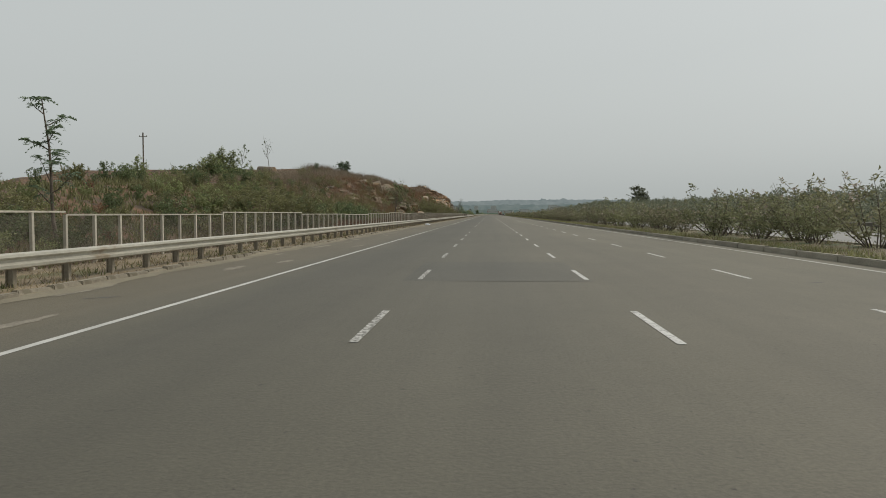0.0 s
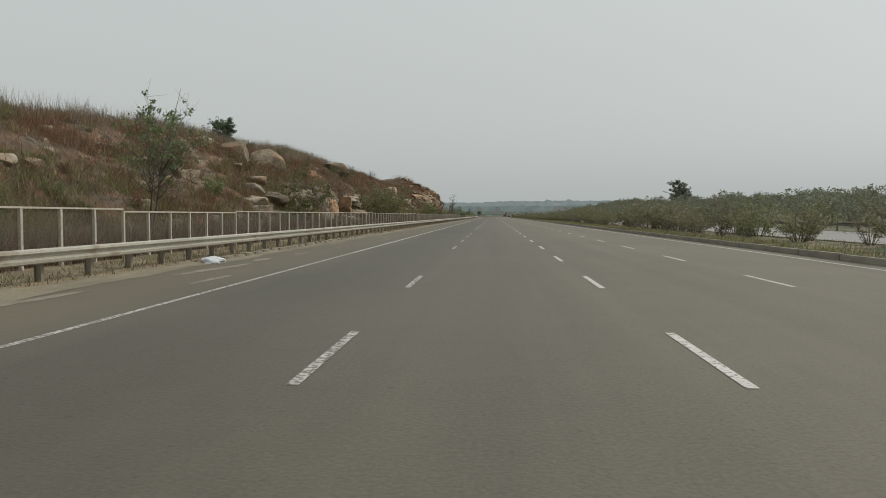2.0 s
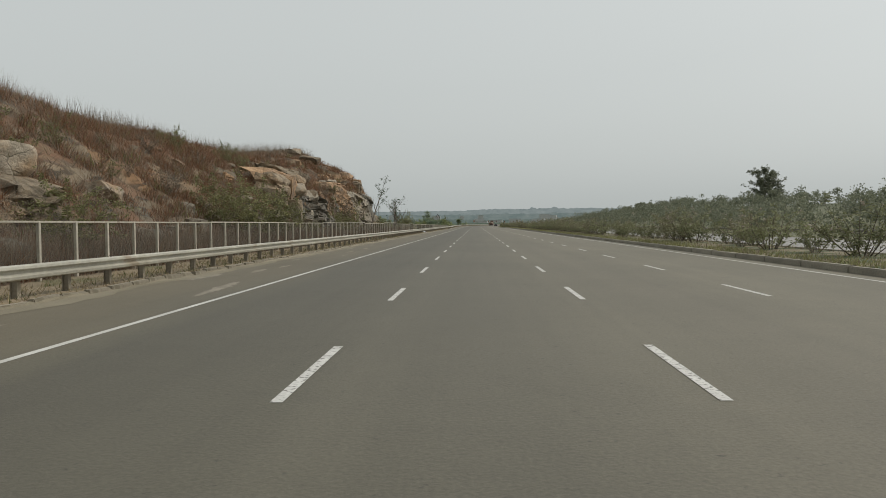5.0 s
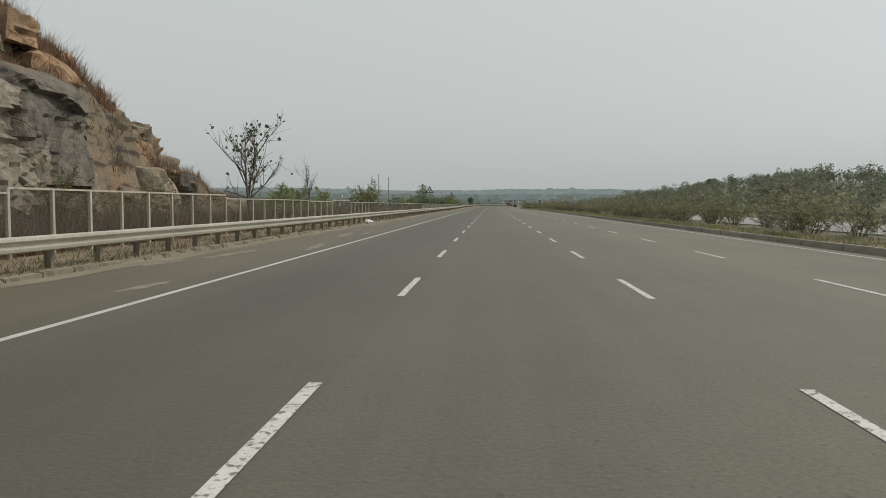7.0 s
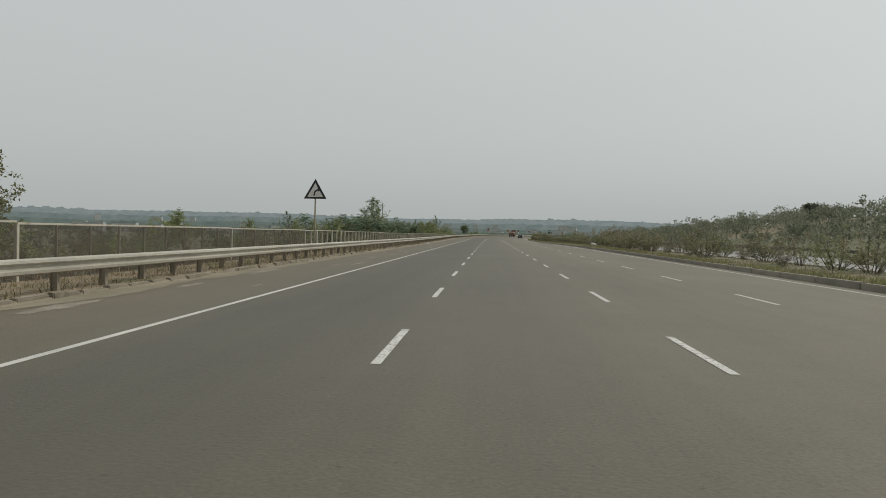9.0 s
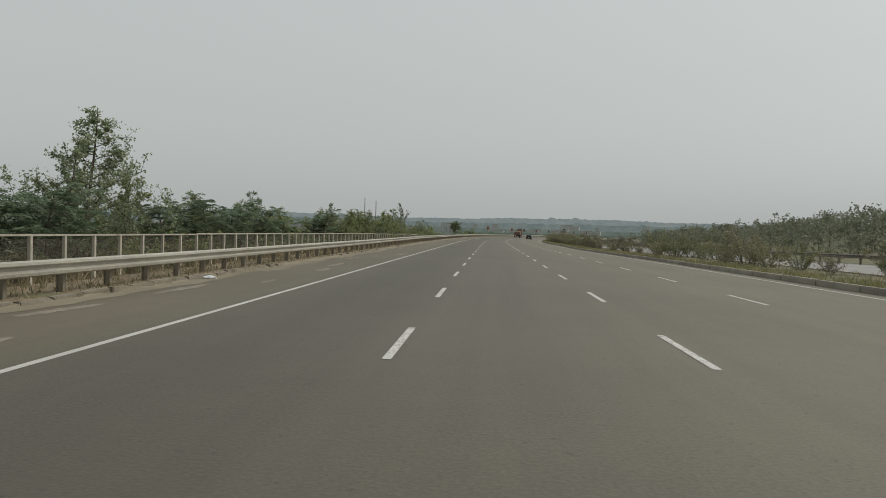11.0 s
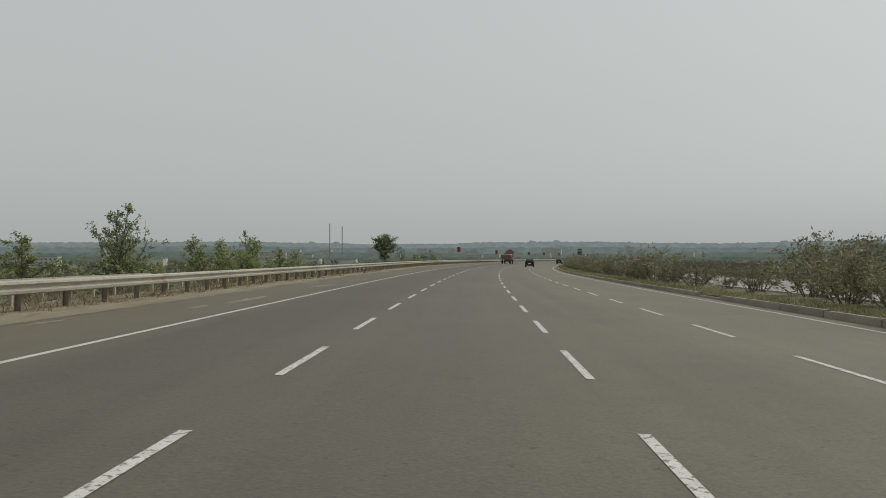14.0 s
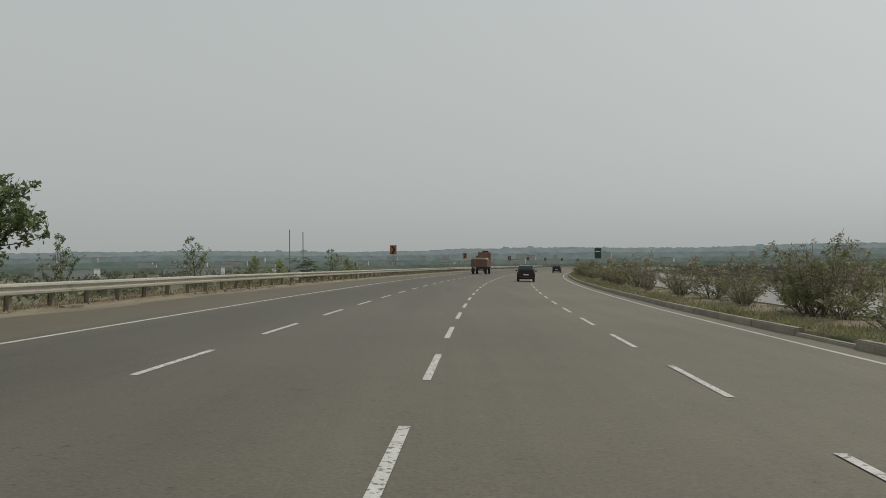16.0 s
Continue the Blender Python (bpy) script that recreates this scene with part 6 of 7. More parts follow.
# the large ones, by their places
for kind, s, d, z, deep, run, tall, turn, tilt, dip in (
        ("tan", 251.8, -15.9, 5.3, 3.6, 5.6, 2.5, 6, 8, -6), ("ochre", 249.0, -14.4, 4.6, 2.6, 3.0, 2.2, -8, 5, 4), ("tan", 251.8, -14.2, 4.7, 1.8, 1.8, 2.3, 10, 6, 10), ("ochre", 254.0, -15.2, 5.0, 2.4, 2.6, 2.0, -12, 8, -10), ("tan", 246.2, -14.6, 4.4, 2.6, 3.0, 2.4, 6, 5, 3),
        ("grey", 255.9, -14.3, 4.15, 2.6, 4.6, 1.1, 6, 4, -7), ("dark", 254.6, -14.3, 3.1, 2.2, 3.0, 1.1, -5, 3, -5), ("dark", 257.8, -14.2, 3.0, 2.2, 2.4, 1.3, 8, 3, -9), ("dark", 256.0, -13.7, 2.1, 2.0, 2.4, 1.1, -4, 4, -6), ("grey", 258.6, -13.5, 1.9, 2.0, 2.2, 1.2, 12, 4, -12), ("dark", 260.6, -13.4, 1.6, 1.8, 1.8, 1.3, -9, 6, -8), ("tan", 250.1, -13.1, 1.6, 1.5, 2.2, 1.0, 15, 10, 8), ("grey", 252.6, -13.6, 2.4, 1.8, 2.4, 1.0, 4, 5, -4), ("grey", 247.6, -13.4, 2.6, 1.8, 1.4, 2.0, 6, 2, 3), ("dark", 253.0, -13.3, 1.3, 1.6, 2.0, 1.0, 7, 3, 0), ("grey", 262.6, -13.4, 1.2, 1.6, 1.7, 1.2, 3, 3, -14),
        ("ochre", 269.2, -14.7, 3.3, 2.8, 1.9, 3.4, -10, 3, 2), ("ochre", 271.2, -14.5, 3.1, 2.6, 2.2, 3.0, 6, 4, -2), ("tan", 270.4, -13.6, 1.4, 1.8, 3.0, 1.4, 3, 6, 0), ("dark", 267.4, -14.3, 2.6, 2.2, 1.6, 2.6, 3, 2, 2), ("tan", 265.6, -14.6, 3.6, 2.4, 2.2, 2.0, 9, 4, -4),
        ("grey", 274.0, -14.5, 3.4, 2.6, 3.6, 1.8, 4, 5, -10), ("grey", 277.8, -14.6, 3.4, 2.8, 3.8, 1.7, -6, 6, -8), ("tan", 276.0, -13.9, 1.9, 2.2, 4.2, 1.8, 5, 7, -9), ("grey", 280.4, -13.8, 2.2, 2.4, 3.4, 2.2, -4, 8, -12), ("grey", 273.2, -13.4, 1.2, 1.8, 2.4, 1.4, 8, 5, -6), ("tan", 282.6, -14.4, 3.6, 2.4, 3.4, 1.2, 3, 7, -14), ("dark", 284.6, -14.2, 2.4, 2.0, 3.0, 2.2, 5, 3, -18), ("grey", 286.6, -13.9, 3.3, 2.8, 3.8, 1.0, -5, 8, -20), ("dark", 287.6, -13.4, 1.5, 1.8, 2.2, 1.8, 4, 4, -14), ("grey", 289.8, -13.4, 2.0, 2.4, 2.8, 1.8, 10, 8, -22), ("grey", 283.0, -13.1, 1.0, 1.7, 2.6, 1.2, 3, 5, -8), ("tan", 292.4, -12.9, 1.1, 2.0, 2.6, 1.5, -8, 8, -16),
        ("tan", 286.5, -19.6, 8.7, 2.2, 3.2, 1.4, 10, 5, -6), ("ochre", 291.5, -18.8, 7.6, 2.2, 2.6, 2.4, -6, 4, -8), ("tan", 294.8, -17.2, 5.8, 2.2, 2.6, 2.2, 6, 6, -10), ("ochre", 289.0, -17.2, 6.4, 2.0, 3.0, 1.5, 4, 6, -12), ("tan", 297.5, -16.0, 4.2, 2.2, 2.4, 2.0, 5, 6, -14),
        ("ochre", 151.0, -13.8, 2.5, 1.4, 0.9, 1.6, 4, 3, 0)):
    if not (272 < s < 292 and z < 4.2):
        put_block(kind, s, d, z, deep, run, tall, turn, tilt, dip)
for kind, s, d, z, deep, run, tall, turn, tilt, dip in (("dark", 141.6, -14.3, 2.3, 1.3, 1.5, 2.2, 20, 3, 2), ("grey", 136.4, -15.0, 3.3, 2.4, 3.2, 0.7, -4, 4, 3), ("dark", 138.8, -15.0, 3.5, 2.2, 2.4, 0.6, 5, 4, -3), ("grey", 157.4, -15.0, 3.3, 2.8, 3.6, 0.6, 3, 4, -3), ("tan", 158.2, -14.8, 2.6, 2.6, 3.2, 0.7, -3, 3, -2), ("dark", 158.8, -14.6, 1.9, 2.3, 3.0, 0.7, 4, 3, -3), ("ochre", 203.7, -16.4, 4.3, 1.7, 1.3, 3.2, 5, 2, 0)):
    put_block(kind, s, d, z, deep, run, tall, turn, tilt, dip)
# smaller stacked blocks between them
for a, b, step, high in ((108, 226, 4.2, 2.2), (226, 306, 3.6, 3.4)):
    s = a
    while s < b:
        z = rb.uniform(0.3, 0.9)
        while z < high * rb.uniform(0.5, 1.0) and not 272 < s < 292:
            tall = rb.uniform(0.6, 1.3)
            kind = rb.choice(("grey", "dark", "tan", "grey") if z < 2.4 else ("tan", "tan", "grey"))
            run = rb.uniform(1.4, 3.2)
            put_block(kind, s + rb.uniform(-0.6, 0.6), face_at(s, z) - rb.uniform(0.25, 0.6), z, rb.uniform(1.2, 1.8), run, tall, rb.uniform(-8, 8), rb.uniform(2, 9), rb.uniform(-10, 0))
            z += tall * 0.85
        s += step * rb.uniform(0.7, 1.4)
for i in range(64):
    s, d = rb.uniform(279, 307), -12.4 - rb.random() * 9
    z = left_height(s, d)
    if z > 0.4 and (s > 292.5 or z > 5.4):
        put_block(rb.choice(("grey", "dark", "tan", "grey") if z < 3.8 else ("ochre", "tan", "ochre")), s, d, z - 0.4, rb.uniform(1.3, 2.2), rb.uniform(1.4, 2.8), rb.uniform(0.9, 1.7), rb.uniform(-10, 10), rb.uniform(4, 14), rb.uniform(-10, 6))
for i in range(34):
    s = rb.uniform(240, 300) if i < 20 else rb.uniform(105, 240)
    z = rb.uniform(3.5, 7.5)
    put_block(rb.choice(("tan", "ochre", "tan")), s, face_at(s, z) - 0.35, z, rb.uniform(0.9, 1.5), rb.uniform(1.0, 2.4), rb.uniform(0.5, 1.0), rb.uniform(-15, 15), rb.uniform(0, 12), rb.uniform(-12, 8))
sv, sf = [], []
for i in range(1600):
    s, d = rng.uniform(0, 640), -6.95 - abs(rng.gauss(0, 0.25))
    c, q = at(s, d, 0.03), rng.uniform(0.015, 0.06)
    b = len(sv)
    sv.extend([c + Vector((q, 0, 0)), c + Vector((0, q, 0)), c + Vector((-q, 0, 0)), c + Vector((0, -q, 0)), c + Vector((0, 0, q * rng.uniform(0.6, 1.2)))])
    sf.extend([(b, b + 1, b + 4), (b + 1, b + 2, b + 4), (b + 2, b + 3, b + 4), (b + 3, b, b + 4)])
tagged(new("verge_stones", mesh_of("verge_stones", sv, sf, ROCK)), "small stones and crumbs along the road edge", "stones", kind="stuff")

# low earth-covered kerb along the shoulder, with dust swept against it
kv, kf, w = [], [], 6
for i, s in enumerate(span(-60, 960, 0.5)):
    n1, n2 = noise.noise((s * 0.6, 0, 3)), noise.noise((s * 1.9, 0, 8))
    tall = max(0.015, 0.06 + 0.05 * n1 + 0.03 * n2)
    for d, h in ((-6.76 + 0.05 * n2, 0.0), (-6.81 + 0.03 * n1, tall * 0.85), (-6.87, tall), (-6.98, tall), (-7.05, tall * 0.6), (-7.14, 0.0)):
        kv.append(at(s, d, h))
    if i:
        for j in range(w - 1):
            kf.append(((i - 1) * w + j, (i - 1) * w + j + 1, i * w + j + 1, i * w + j))
tagged(new("shoulder_kerb", mesh_of("shoulder_kerb", kv, kf, DUST)), "low broken kerb half buried in dry earth", "kerb", kind="structure")
dv, df = [], []
for i, s in enumerate(span(-60, 960, 0.6)):
    reach = -6.3 + 0.35 * noise.noise((s * 0.25, 0, 0)) + 0.2 * noise.noise((s * 1.1, 4, 0))
    dv += [at(s, -6.95, 0.006), at(s, reach, 0.005)]
    if i:
        df.append((2 * i - 2, 2 * i, 2 * i + 1, 2 * i - 1))
tagged(new("shoulder_dust", mesh_of("shoulder_dust", dv, df, DUST)), "band of pale dust along the edge of the shoulder", "dust", kind="structure")

# ---- vehicles ----


def wheel(parent, m, radius=0.32, wide=0.2):
    bm = bmesh.new()
    turn = Matrix.Rotation(math.pi / 2, 4, "Y")
    bmesh.ops.create_cone(bm, cap_ends=True, segments=28, radius1=radius, radius2=radius, depth=wide, matrix=turn)
    bmesh.ops.bevel(bm, geom=[e for e in bm.edges if e.calc_face_angle(0) > 1], offset=0.03, segments=2, affect="EDGES")
    tyre = part("tyre", bm, RUBBER, parent)
    tyre.matrix_basis = m
    bm = bmesh.new()
    bmesh.ops.create_cone(bm, cap_ends=True, segments=20, radius1=radius * 0.6, radius2=radius * 0.55, depth=wide + 0.02, matrix=turn)
    part("rim", bm, ALLOY, tyre)
    return tyre


def loft(rings, mat, name, parent, label=""):
    """A closed body through rings of equal count."""
    bm = bmesh.new()
    loops = [[bm.verts.new(p) for p in ring] for ring in rings]
    n = len(loops[0])
    for a, b in zip(loops, loops[1:]):
        for j in range(n):
            bm.faces.new((a[j], a[(j + 1) % n], b[(j + 1) % n], b[j]))
    bm.faces.new(list(reversed(loops[0])))
    bm.faces.new(loops[-1])
    bmesh.ops.recalc_face_normals(bm, faces=bm.faces)
    bmesh.ops.bevel(bm, geom=[e for e in bm.edges if e.calc_face_angle(0) > 0.5], offset=0.04, segments=2, affect="EDGES")
    return part(name, bm, mat, parent, label)


def section(y, half, low, high, tuck=0.06):
    return [(-half + tuck, y, low), (half - tuck, y, low), (half, y, low + 0.12), (half, y, high - 0.15), (half - tuck, y, high), (-half + tuck, y, high), (-half, y, high - 0.15), (-half, y, low + 0.12)]


def hatchback(label, paint):
    """A small car, its tail at y = 0, driving towards +y."""
    car = thing("car", None, label, "car", "cars ahead")
    loft([section(0.02, 0.78, 0.42, 0.95), section(0.14, 0.85, 0.28, 1.0), section(0.9, 0.86, 0.22, 0.98), section(2.6, 0.86, 0.22, 0.96), section(3.4, 0.84, 0.24, 0.88), section(3.85, 0.74, 0.32, 0.72)], paint, "body", car)
    loft([[(x * w, y, z) for x, z in ((-1, 0.9), (1, 0.9), (0.98, 1.1), (0.84, top), (-0.84, top), (-0.98, 1.1))] for y, w, top in ((0.1, 0.74, 1.15), (0.42, 0.8, 1.5), (1.3, 0.82, 1.56), (2.1, 0.8, 1.5), (2.9, 0.74, 1.12))], paint, "cabin", car)
    glass = part("rear_window", boxed((1.16, 0.03, 0.36), Matrix.Translation((0, 0.235, 1.28)) @ Matrix.Rotation(-0.62, 4, "X"), 0.012), GLASS, car, "dark rear window")
    for x in (-1, 1):
        part("side_window", boxed((0.03, 1.9, 0.3), Matrix.Translation((x * 0.775, 1.45, 1.22)) @ Matrix.Rotation(-0.28 * x, 4, "Y"), 0.01), GLASS, car, "dark side window")
        part("tail_lamp", boxed((0.16, 0.08, 0.3), Matrix.Translation((x * 0.72, 0.07, 0.86)), 0.02), LAMP_RED, car, "red tail lamp")
        part("mirror", boxed((0.18, 0.1, 0.13), Matrix.Translation((x * 0.95, 2.35, 1.02)), 0.03), paint, car)
        for y in (0.72, 3.1):
            wheel(car, Matrix.Translation((x * 0.74, y, 0.31)))
    part("bumper", boxed((1.5, 0.14, 0.22), Matrix.Translation((0, 0.05, 0.42)), 0.04), TRUCK_DARK, car, "dark plastic bumper")
    part("number_plate", boxed((0.5, 0.02, 0.12), Matrix.Translation((0, 0.005, 0.68)), 0.004), PLATE, car, "white number plate")
    return car


near_car = hatchback("black hatchback driving ahead in the third lane", BLACK)
near_car.matrix_basis = along(660, 6.9, 0.0)
copy_thing(near_car, along(742, 9.0, 0.0))


def lorry():
    truck = thing("truck", None, "red-brown cargo truck with a high body and dark chassis", "truck")
    part("chassis", boxed((0.9, 7.4, 0.25), Matrix.Translation((0, 3.8, 0.85)), 0.02), TRUCK_DARK, truck)
    part("cargo_body", boxed((2.35, 4.9, 1.1), Matrix.Translation((0, 2.6, 1.6)), 0.03), TRUCK_RED, truck, "faded red cargo body")
    part("load_cover", boxed((2.2, 4.6, 0.35), Matrix.Translation((-0.05, 2.5, 2.25)), 0.12), TARP, truck, "cream sheet over the load")
    part("head_board", boxed((1.9, 1.2, 1.5), Matrix.Translation((0.25, 5.6, 2.55)), 0.05), TRUCK_RED, truck)
    part("cab", boxed((2.3, 1.7, 2.0), Matrix.Translation((0, 6.6, 1.75)), 0.1), TRUCK_RED, truck)
    part("roof_box", boxed((0.9, 0.8, 0.3), Matrix.Translation((0.3, 6.3, 3.4)), 0.04), TRUCK_DARK, truck)
    for i in range(5):
        part("side_rib", boxed((2.42, 0.07, 1.1), Matrix.Translation((0, 0.4 + i * 1.1, 1.6)), 0.01), TRUCK_RED, truck)
    part("tail_bar", boxed((2.2, 0.12, 0.14), Matrix.Translation((0, 0.12, 0.6)), 0.02), TRUCK_DARK, truck)
    for x in (-1, 1):
        part("tail_lamp", boxed((0.2, 0.05, 0.14), Matrix.Translation((x * 0.95, 0.1, 0.95)), 0.02), LAMP_RED, truck, "red tail lamp")
        for y in (1.3, 6.4):
            wheel(truck, Matrix.Translation((x * 0.95, y, 0.5)), 0.5, 0.3)
        part("mud_flap", boxed((0.5, 0.03, 0.5), Matrix.Translation((x * 0.9, 0.62, 0.5)), 0.005), RUBBER, truck)
    return truck


lorry().matrix_basis = along(697, -0.9, 0.0)

# ---- signs, poles, buildings ----


def pole_mesh(name, radius, tall, mat):
    bm = bmesh.new()
    bmesh.ops.create_cone(bm, cap_ends=True, segments=12, radius1=radius, radius2=radius * 0.9, depth=tall, matrix=Matrix.Translation((0, 0, tall / 2)))
    me = bpy.data.meshes.new(name)
    bm.to_mesh(me)
    bm.free()
    me.materials.append(mat)
    return me


def prism(points, depth, mat, name, parent, y=0.0, label=""):
    """A flat shape in the x-z plane with a thickness."""
    bm = bmesh.new()
    front = [bm.verts.new((x, y, z)) for x, z in points]
    rear = [bm.verts.new((x, y + depth, z)) for x, z in points]
    n = len(points)
    bm.faces.new(front)
    bm.faces.new(list(reversed(rear)))
    for i in range(n):
        bm.faces.new((front[i], rear[i], rear[(i + 1) % n], front[(i + 1) % n]))
    bmesh.ops.recalc_face_normals(bm, faces=bm.faces)
    return part(name, bm, mat, parent, label)


sign = thing("warning_sign", upright(378.6, -8.25), "triangular bend warning sign on a thin post behind the guard rail", "road sign")
piece("post", pole_mesh("post", 0.045, 3.5, POST_STEEL), sign, Matrix.Translation((0, 0.03, -0.1)))
c60 = 0.866
prism([(-0.62, 3.05), (0.62, 3.05), (0.0, 3.05 + 1.24 * c60)], 0.02, SIGN_BLACK, "border", sign, -0.02, "dark border")
prism([(-0.43, 3.15), (0.43, 3.15), (0.0, 3.15 + 0.86 * c60)], 0.008, SIGN_WHITE, "face", sign, -0.03, "white face")
prism([(-0.1, 3.22), (-0.02, 3.22), (0.02, 3.42), (0.16, 3.5), (0.16, 3.43), (0.3, 3.55), (0.14, 3.66), (0.14, 3.58), (-0.04, 3.48)], 0.006, SIGN_BLACK, "arrow", sign, -0.038, "black curved arrow")


def chevron_board(pale):
    sign = thing("chevron_sign", None, "dull orange chevron board with a dark arrow on a thin post" if pale else "dark chevron board with a small orange arrow on a thin post", "road sign", "chevron boards round the bend")
    piece("post", pole_mesh("post", 0.05, 3.4, POST_STEEL), sign, Matrix.Translation((0, 0.03, -0.1)))
    prism([(-0.42, 2.75), (0.42, 2.75), (0.42, 3.85), (-0.42, 3.85)], 0.02, SIGN_ORANGE if pale else SIGN_BLACK, "board", sign, -0.02)
    prism([(-0.3, 2.82), (-0.02, 2.82), (0.3, 3.3), (-0.02, 3.78), (-0.3, 3.78), (0.02, 3.3)], 0.006, SIGN_BLACK if pale else SIGN_ORANGE, "arrow", sign, -0.028, "black arrow" if pale else "orange arrow")
    return sign


boards = [chevron_board(True), chevron_board(False)]
for i in range(8):
    m = upright(676 + 30.5 * (i + (1 if i else 0)), -9.0, -0.35, -8 - 2 * i)
    if i == 0:
        boards[0].matrix_basis = m
    elif i == 2:
        boards[1].matrix_basis = m
    else:
        copy_thing(boards[0 if i < 2 else 1], m)
right_sign = thing("road_sign", upright(705, 16.6, 0.2), "dark green rectangular sign on a post in the median", "road sign")
piece("post", pole_mesh("post", 0.05, 3.0, POST_STEEL), right_sign, Matrix.Translation((0, 0.03, -0.1)))
prism([(-0.5, 2.6), (0.5, 2.6), (0.5, 4.2), (-0.5, 4.2)], 0.02, SIGN_GREEN, "panel", right_sign, -0.02)
prism([(-0.36, 3.6), (0.36, 3.6), (0.36, 3.75), (-0.36, 3.75)], 0.006, SIGN_WHITE, "legend_bar", right_sign, -0.028)

pole = thing("utility_pole", upright(161.3, -76, left_height(161.3, -76)), "weathered wooden utility pole with a crossarm and insulators", "utility pole", "utility poles behind the hill")
piece("shaft", pole_mesh("shaft", 0.16, 10.9, BARK), pole, Matrix.Translation((0, 0, -1.0)))
part("crossarm", boxed((1.9, 0.12, 0.14), Matrix.Translation((0, 0, 9.0)), 0.01), BARK, pole)
for x in (-0.8, 0.0, 0.8):
    piece("insulator", pole_mesh("insulator", 0.07, 0.25, POST_STEEL), pole, Matrix.Translation((x, 0.1, 9.05)))
copy_thing(pole, upright(212, -76.4, left_height(212, -76.4), 20))
for i, (x, y, tall) in enumerate(((-205, 1610, 62), (-187, 1613, 58))):
    tagged(piece("chimney", pole_mesh("chimney", 0.7, tall, CONCRETE), None, Matrix.Translation((x, y, -8))), "thin far chimney standing above the plain", "chimney", "far chimneys")


def house(x, y, w, dpt, tall, turn, rows):
    b = thing("building", Matrix.Translation((x, y, -7.2)) @ pose(0, 0, 0, 0, 0, turn), "pale low building far out on the plain", "building", "buildings on the plain")
    part("wall", boxed((w, dpt, tall), Matrix.Translation((0, 0, tall / 2)), 0.05), WALL, b)
    part("roof", boxed((w + 0.8, dpt + 0.8, 0.4), Matrix.Translation((0, 0, tall + 0.2)), 0.05), ROOF, b)
    me = block_mesh("window", (1.4, 0.2, 1.3), GLASS, 0.02)
    cols = min(10, int(w / 4))
    for r in range(rows):
        for c in range(cols):
            piece("window", me, b, Matrix.Translation((-w / 2 + (c + 0.5) * w / cols, -dpt / 2 - 0.05, 1.6 + r * 3.2)))


for x, y, w, dpt, tall, turn, rows in ((-470, 1262, 30, 14, 12, 12, 3), (-436, 1266, 26, 14, 11, 12, 3), (-505, 1250, 26, 14, 11, 12, 3), (-260, 1380, 60, 20, 9, 5, 1), (-180, 1320, 40, 16, 8, -4, 1), (-330, 1250, 50, 18, 9, 8, 1), (-120, 1220, 30, 12, 8, 0, 1),
                                      (-60, 1400, 40, 16, 6, 0, 1), (60, 1450, 50, 18, 6.5, 0, 1), (180, 1400, 44, 16, 7, -6, 1), (330, 1350, 60, 20, 7, -12, 1)):
    house(x, y, w, dpt, tall, turn, rows)
rh = random.Random(31)
for i in range(64):
    a, far = radians(rh.uniform(-30, 28)), rh.choice((1800, 1830, 2300))
    house(far * math.sin(a), 300 + far * math.cos(a), rh.uniform(6, 34), 14, (16 if far < 2000 else 33) + rh.uniform(-1, 6), math.degrees(-a) + rh.uniform(-15, 15), 0)

# ---- litter ----


def sack(s, d, size, seed, label):
    r = random.Random(seed)
    bm = bmesh.new()
    bmesh.ops.create_icosphere(bm, subdivisions=3, radius=1.0)
    for v in bm.verts:
        v.co += v.co.normalized() * 0.35 * noise.noise(v.co * 1.7 + Vector((seed, 3, 0)))
        v.co.z = max(v.co.z, -0.3)
    ob = part("plastic_sack", bm, PLASTIC)
    ob.matrix_basis = upright(s, d, size * 0.12, r.uniform(0, 360)) @ Matrix.Diagonal((size, size * 1.4, size * 0.45, 1))
    return tagged(ob, label, "litter")


sack(96, -6.55, 0.34, 1, "crumpled white plastic sheet at the road edge")
sack(315.6, -7.45, 0.42, 2, "grey-white plastic sack slumped against the kerb")
sack(316.6, -7.55, 0.25, 3, "small white plastic bag beside a sack")
sack(262.2, -7.6, 0.16, 4, "scrap of white plastic under the guard rail")
sack(319.6, -7.1, 0.18, 5, "scrap of pale plastic on the kerb")
sack(431.5, -6.6, 0.14, 6, "scrap of pale litter at the road edge")

# ---- road surface pieces, kerb stones and lane dashes ----
patch = []
for i in range(7):
    edge = []
    for j in range(60):
        a = 2 * math.pi * j / 60
        q = 1 + 0.45 * noise.noise((math.cos(a) * 1.6 + i * 9, math.sin(a) * 1.6, 0.5)) + 0.5 * noise.noise((math.cos(a) * 7 + i * 9, math.sin(a) * 7, 0.5))
        edge.append((0.22 * math.cos(a) * q, 1.5 * math.sin(a) * (0.6 + 0.4 * q), 0))
    patch.append(mesh_of("dust_patch", edge, [tuple(range(60))], SMEAR))
r = random.Random(9)
for i in range(150):
    s = 3 + i * 4.0 + r.uniform(-2, 2)
    size = r.uniform(0.3, 0.9)
    piece("dust_patch", patch[i % 7], road, along(s, r.uniform(-6.0, -4.2) if i % 3 else r.uniform(-6.2, -5.6), 0.004, r.uniform(-6, 6)) @ Matrix.Diagonal((size, size * r.uniform(0.6, 1.8), 1, 1)))

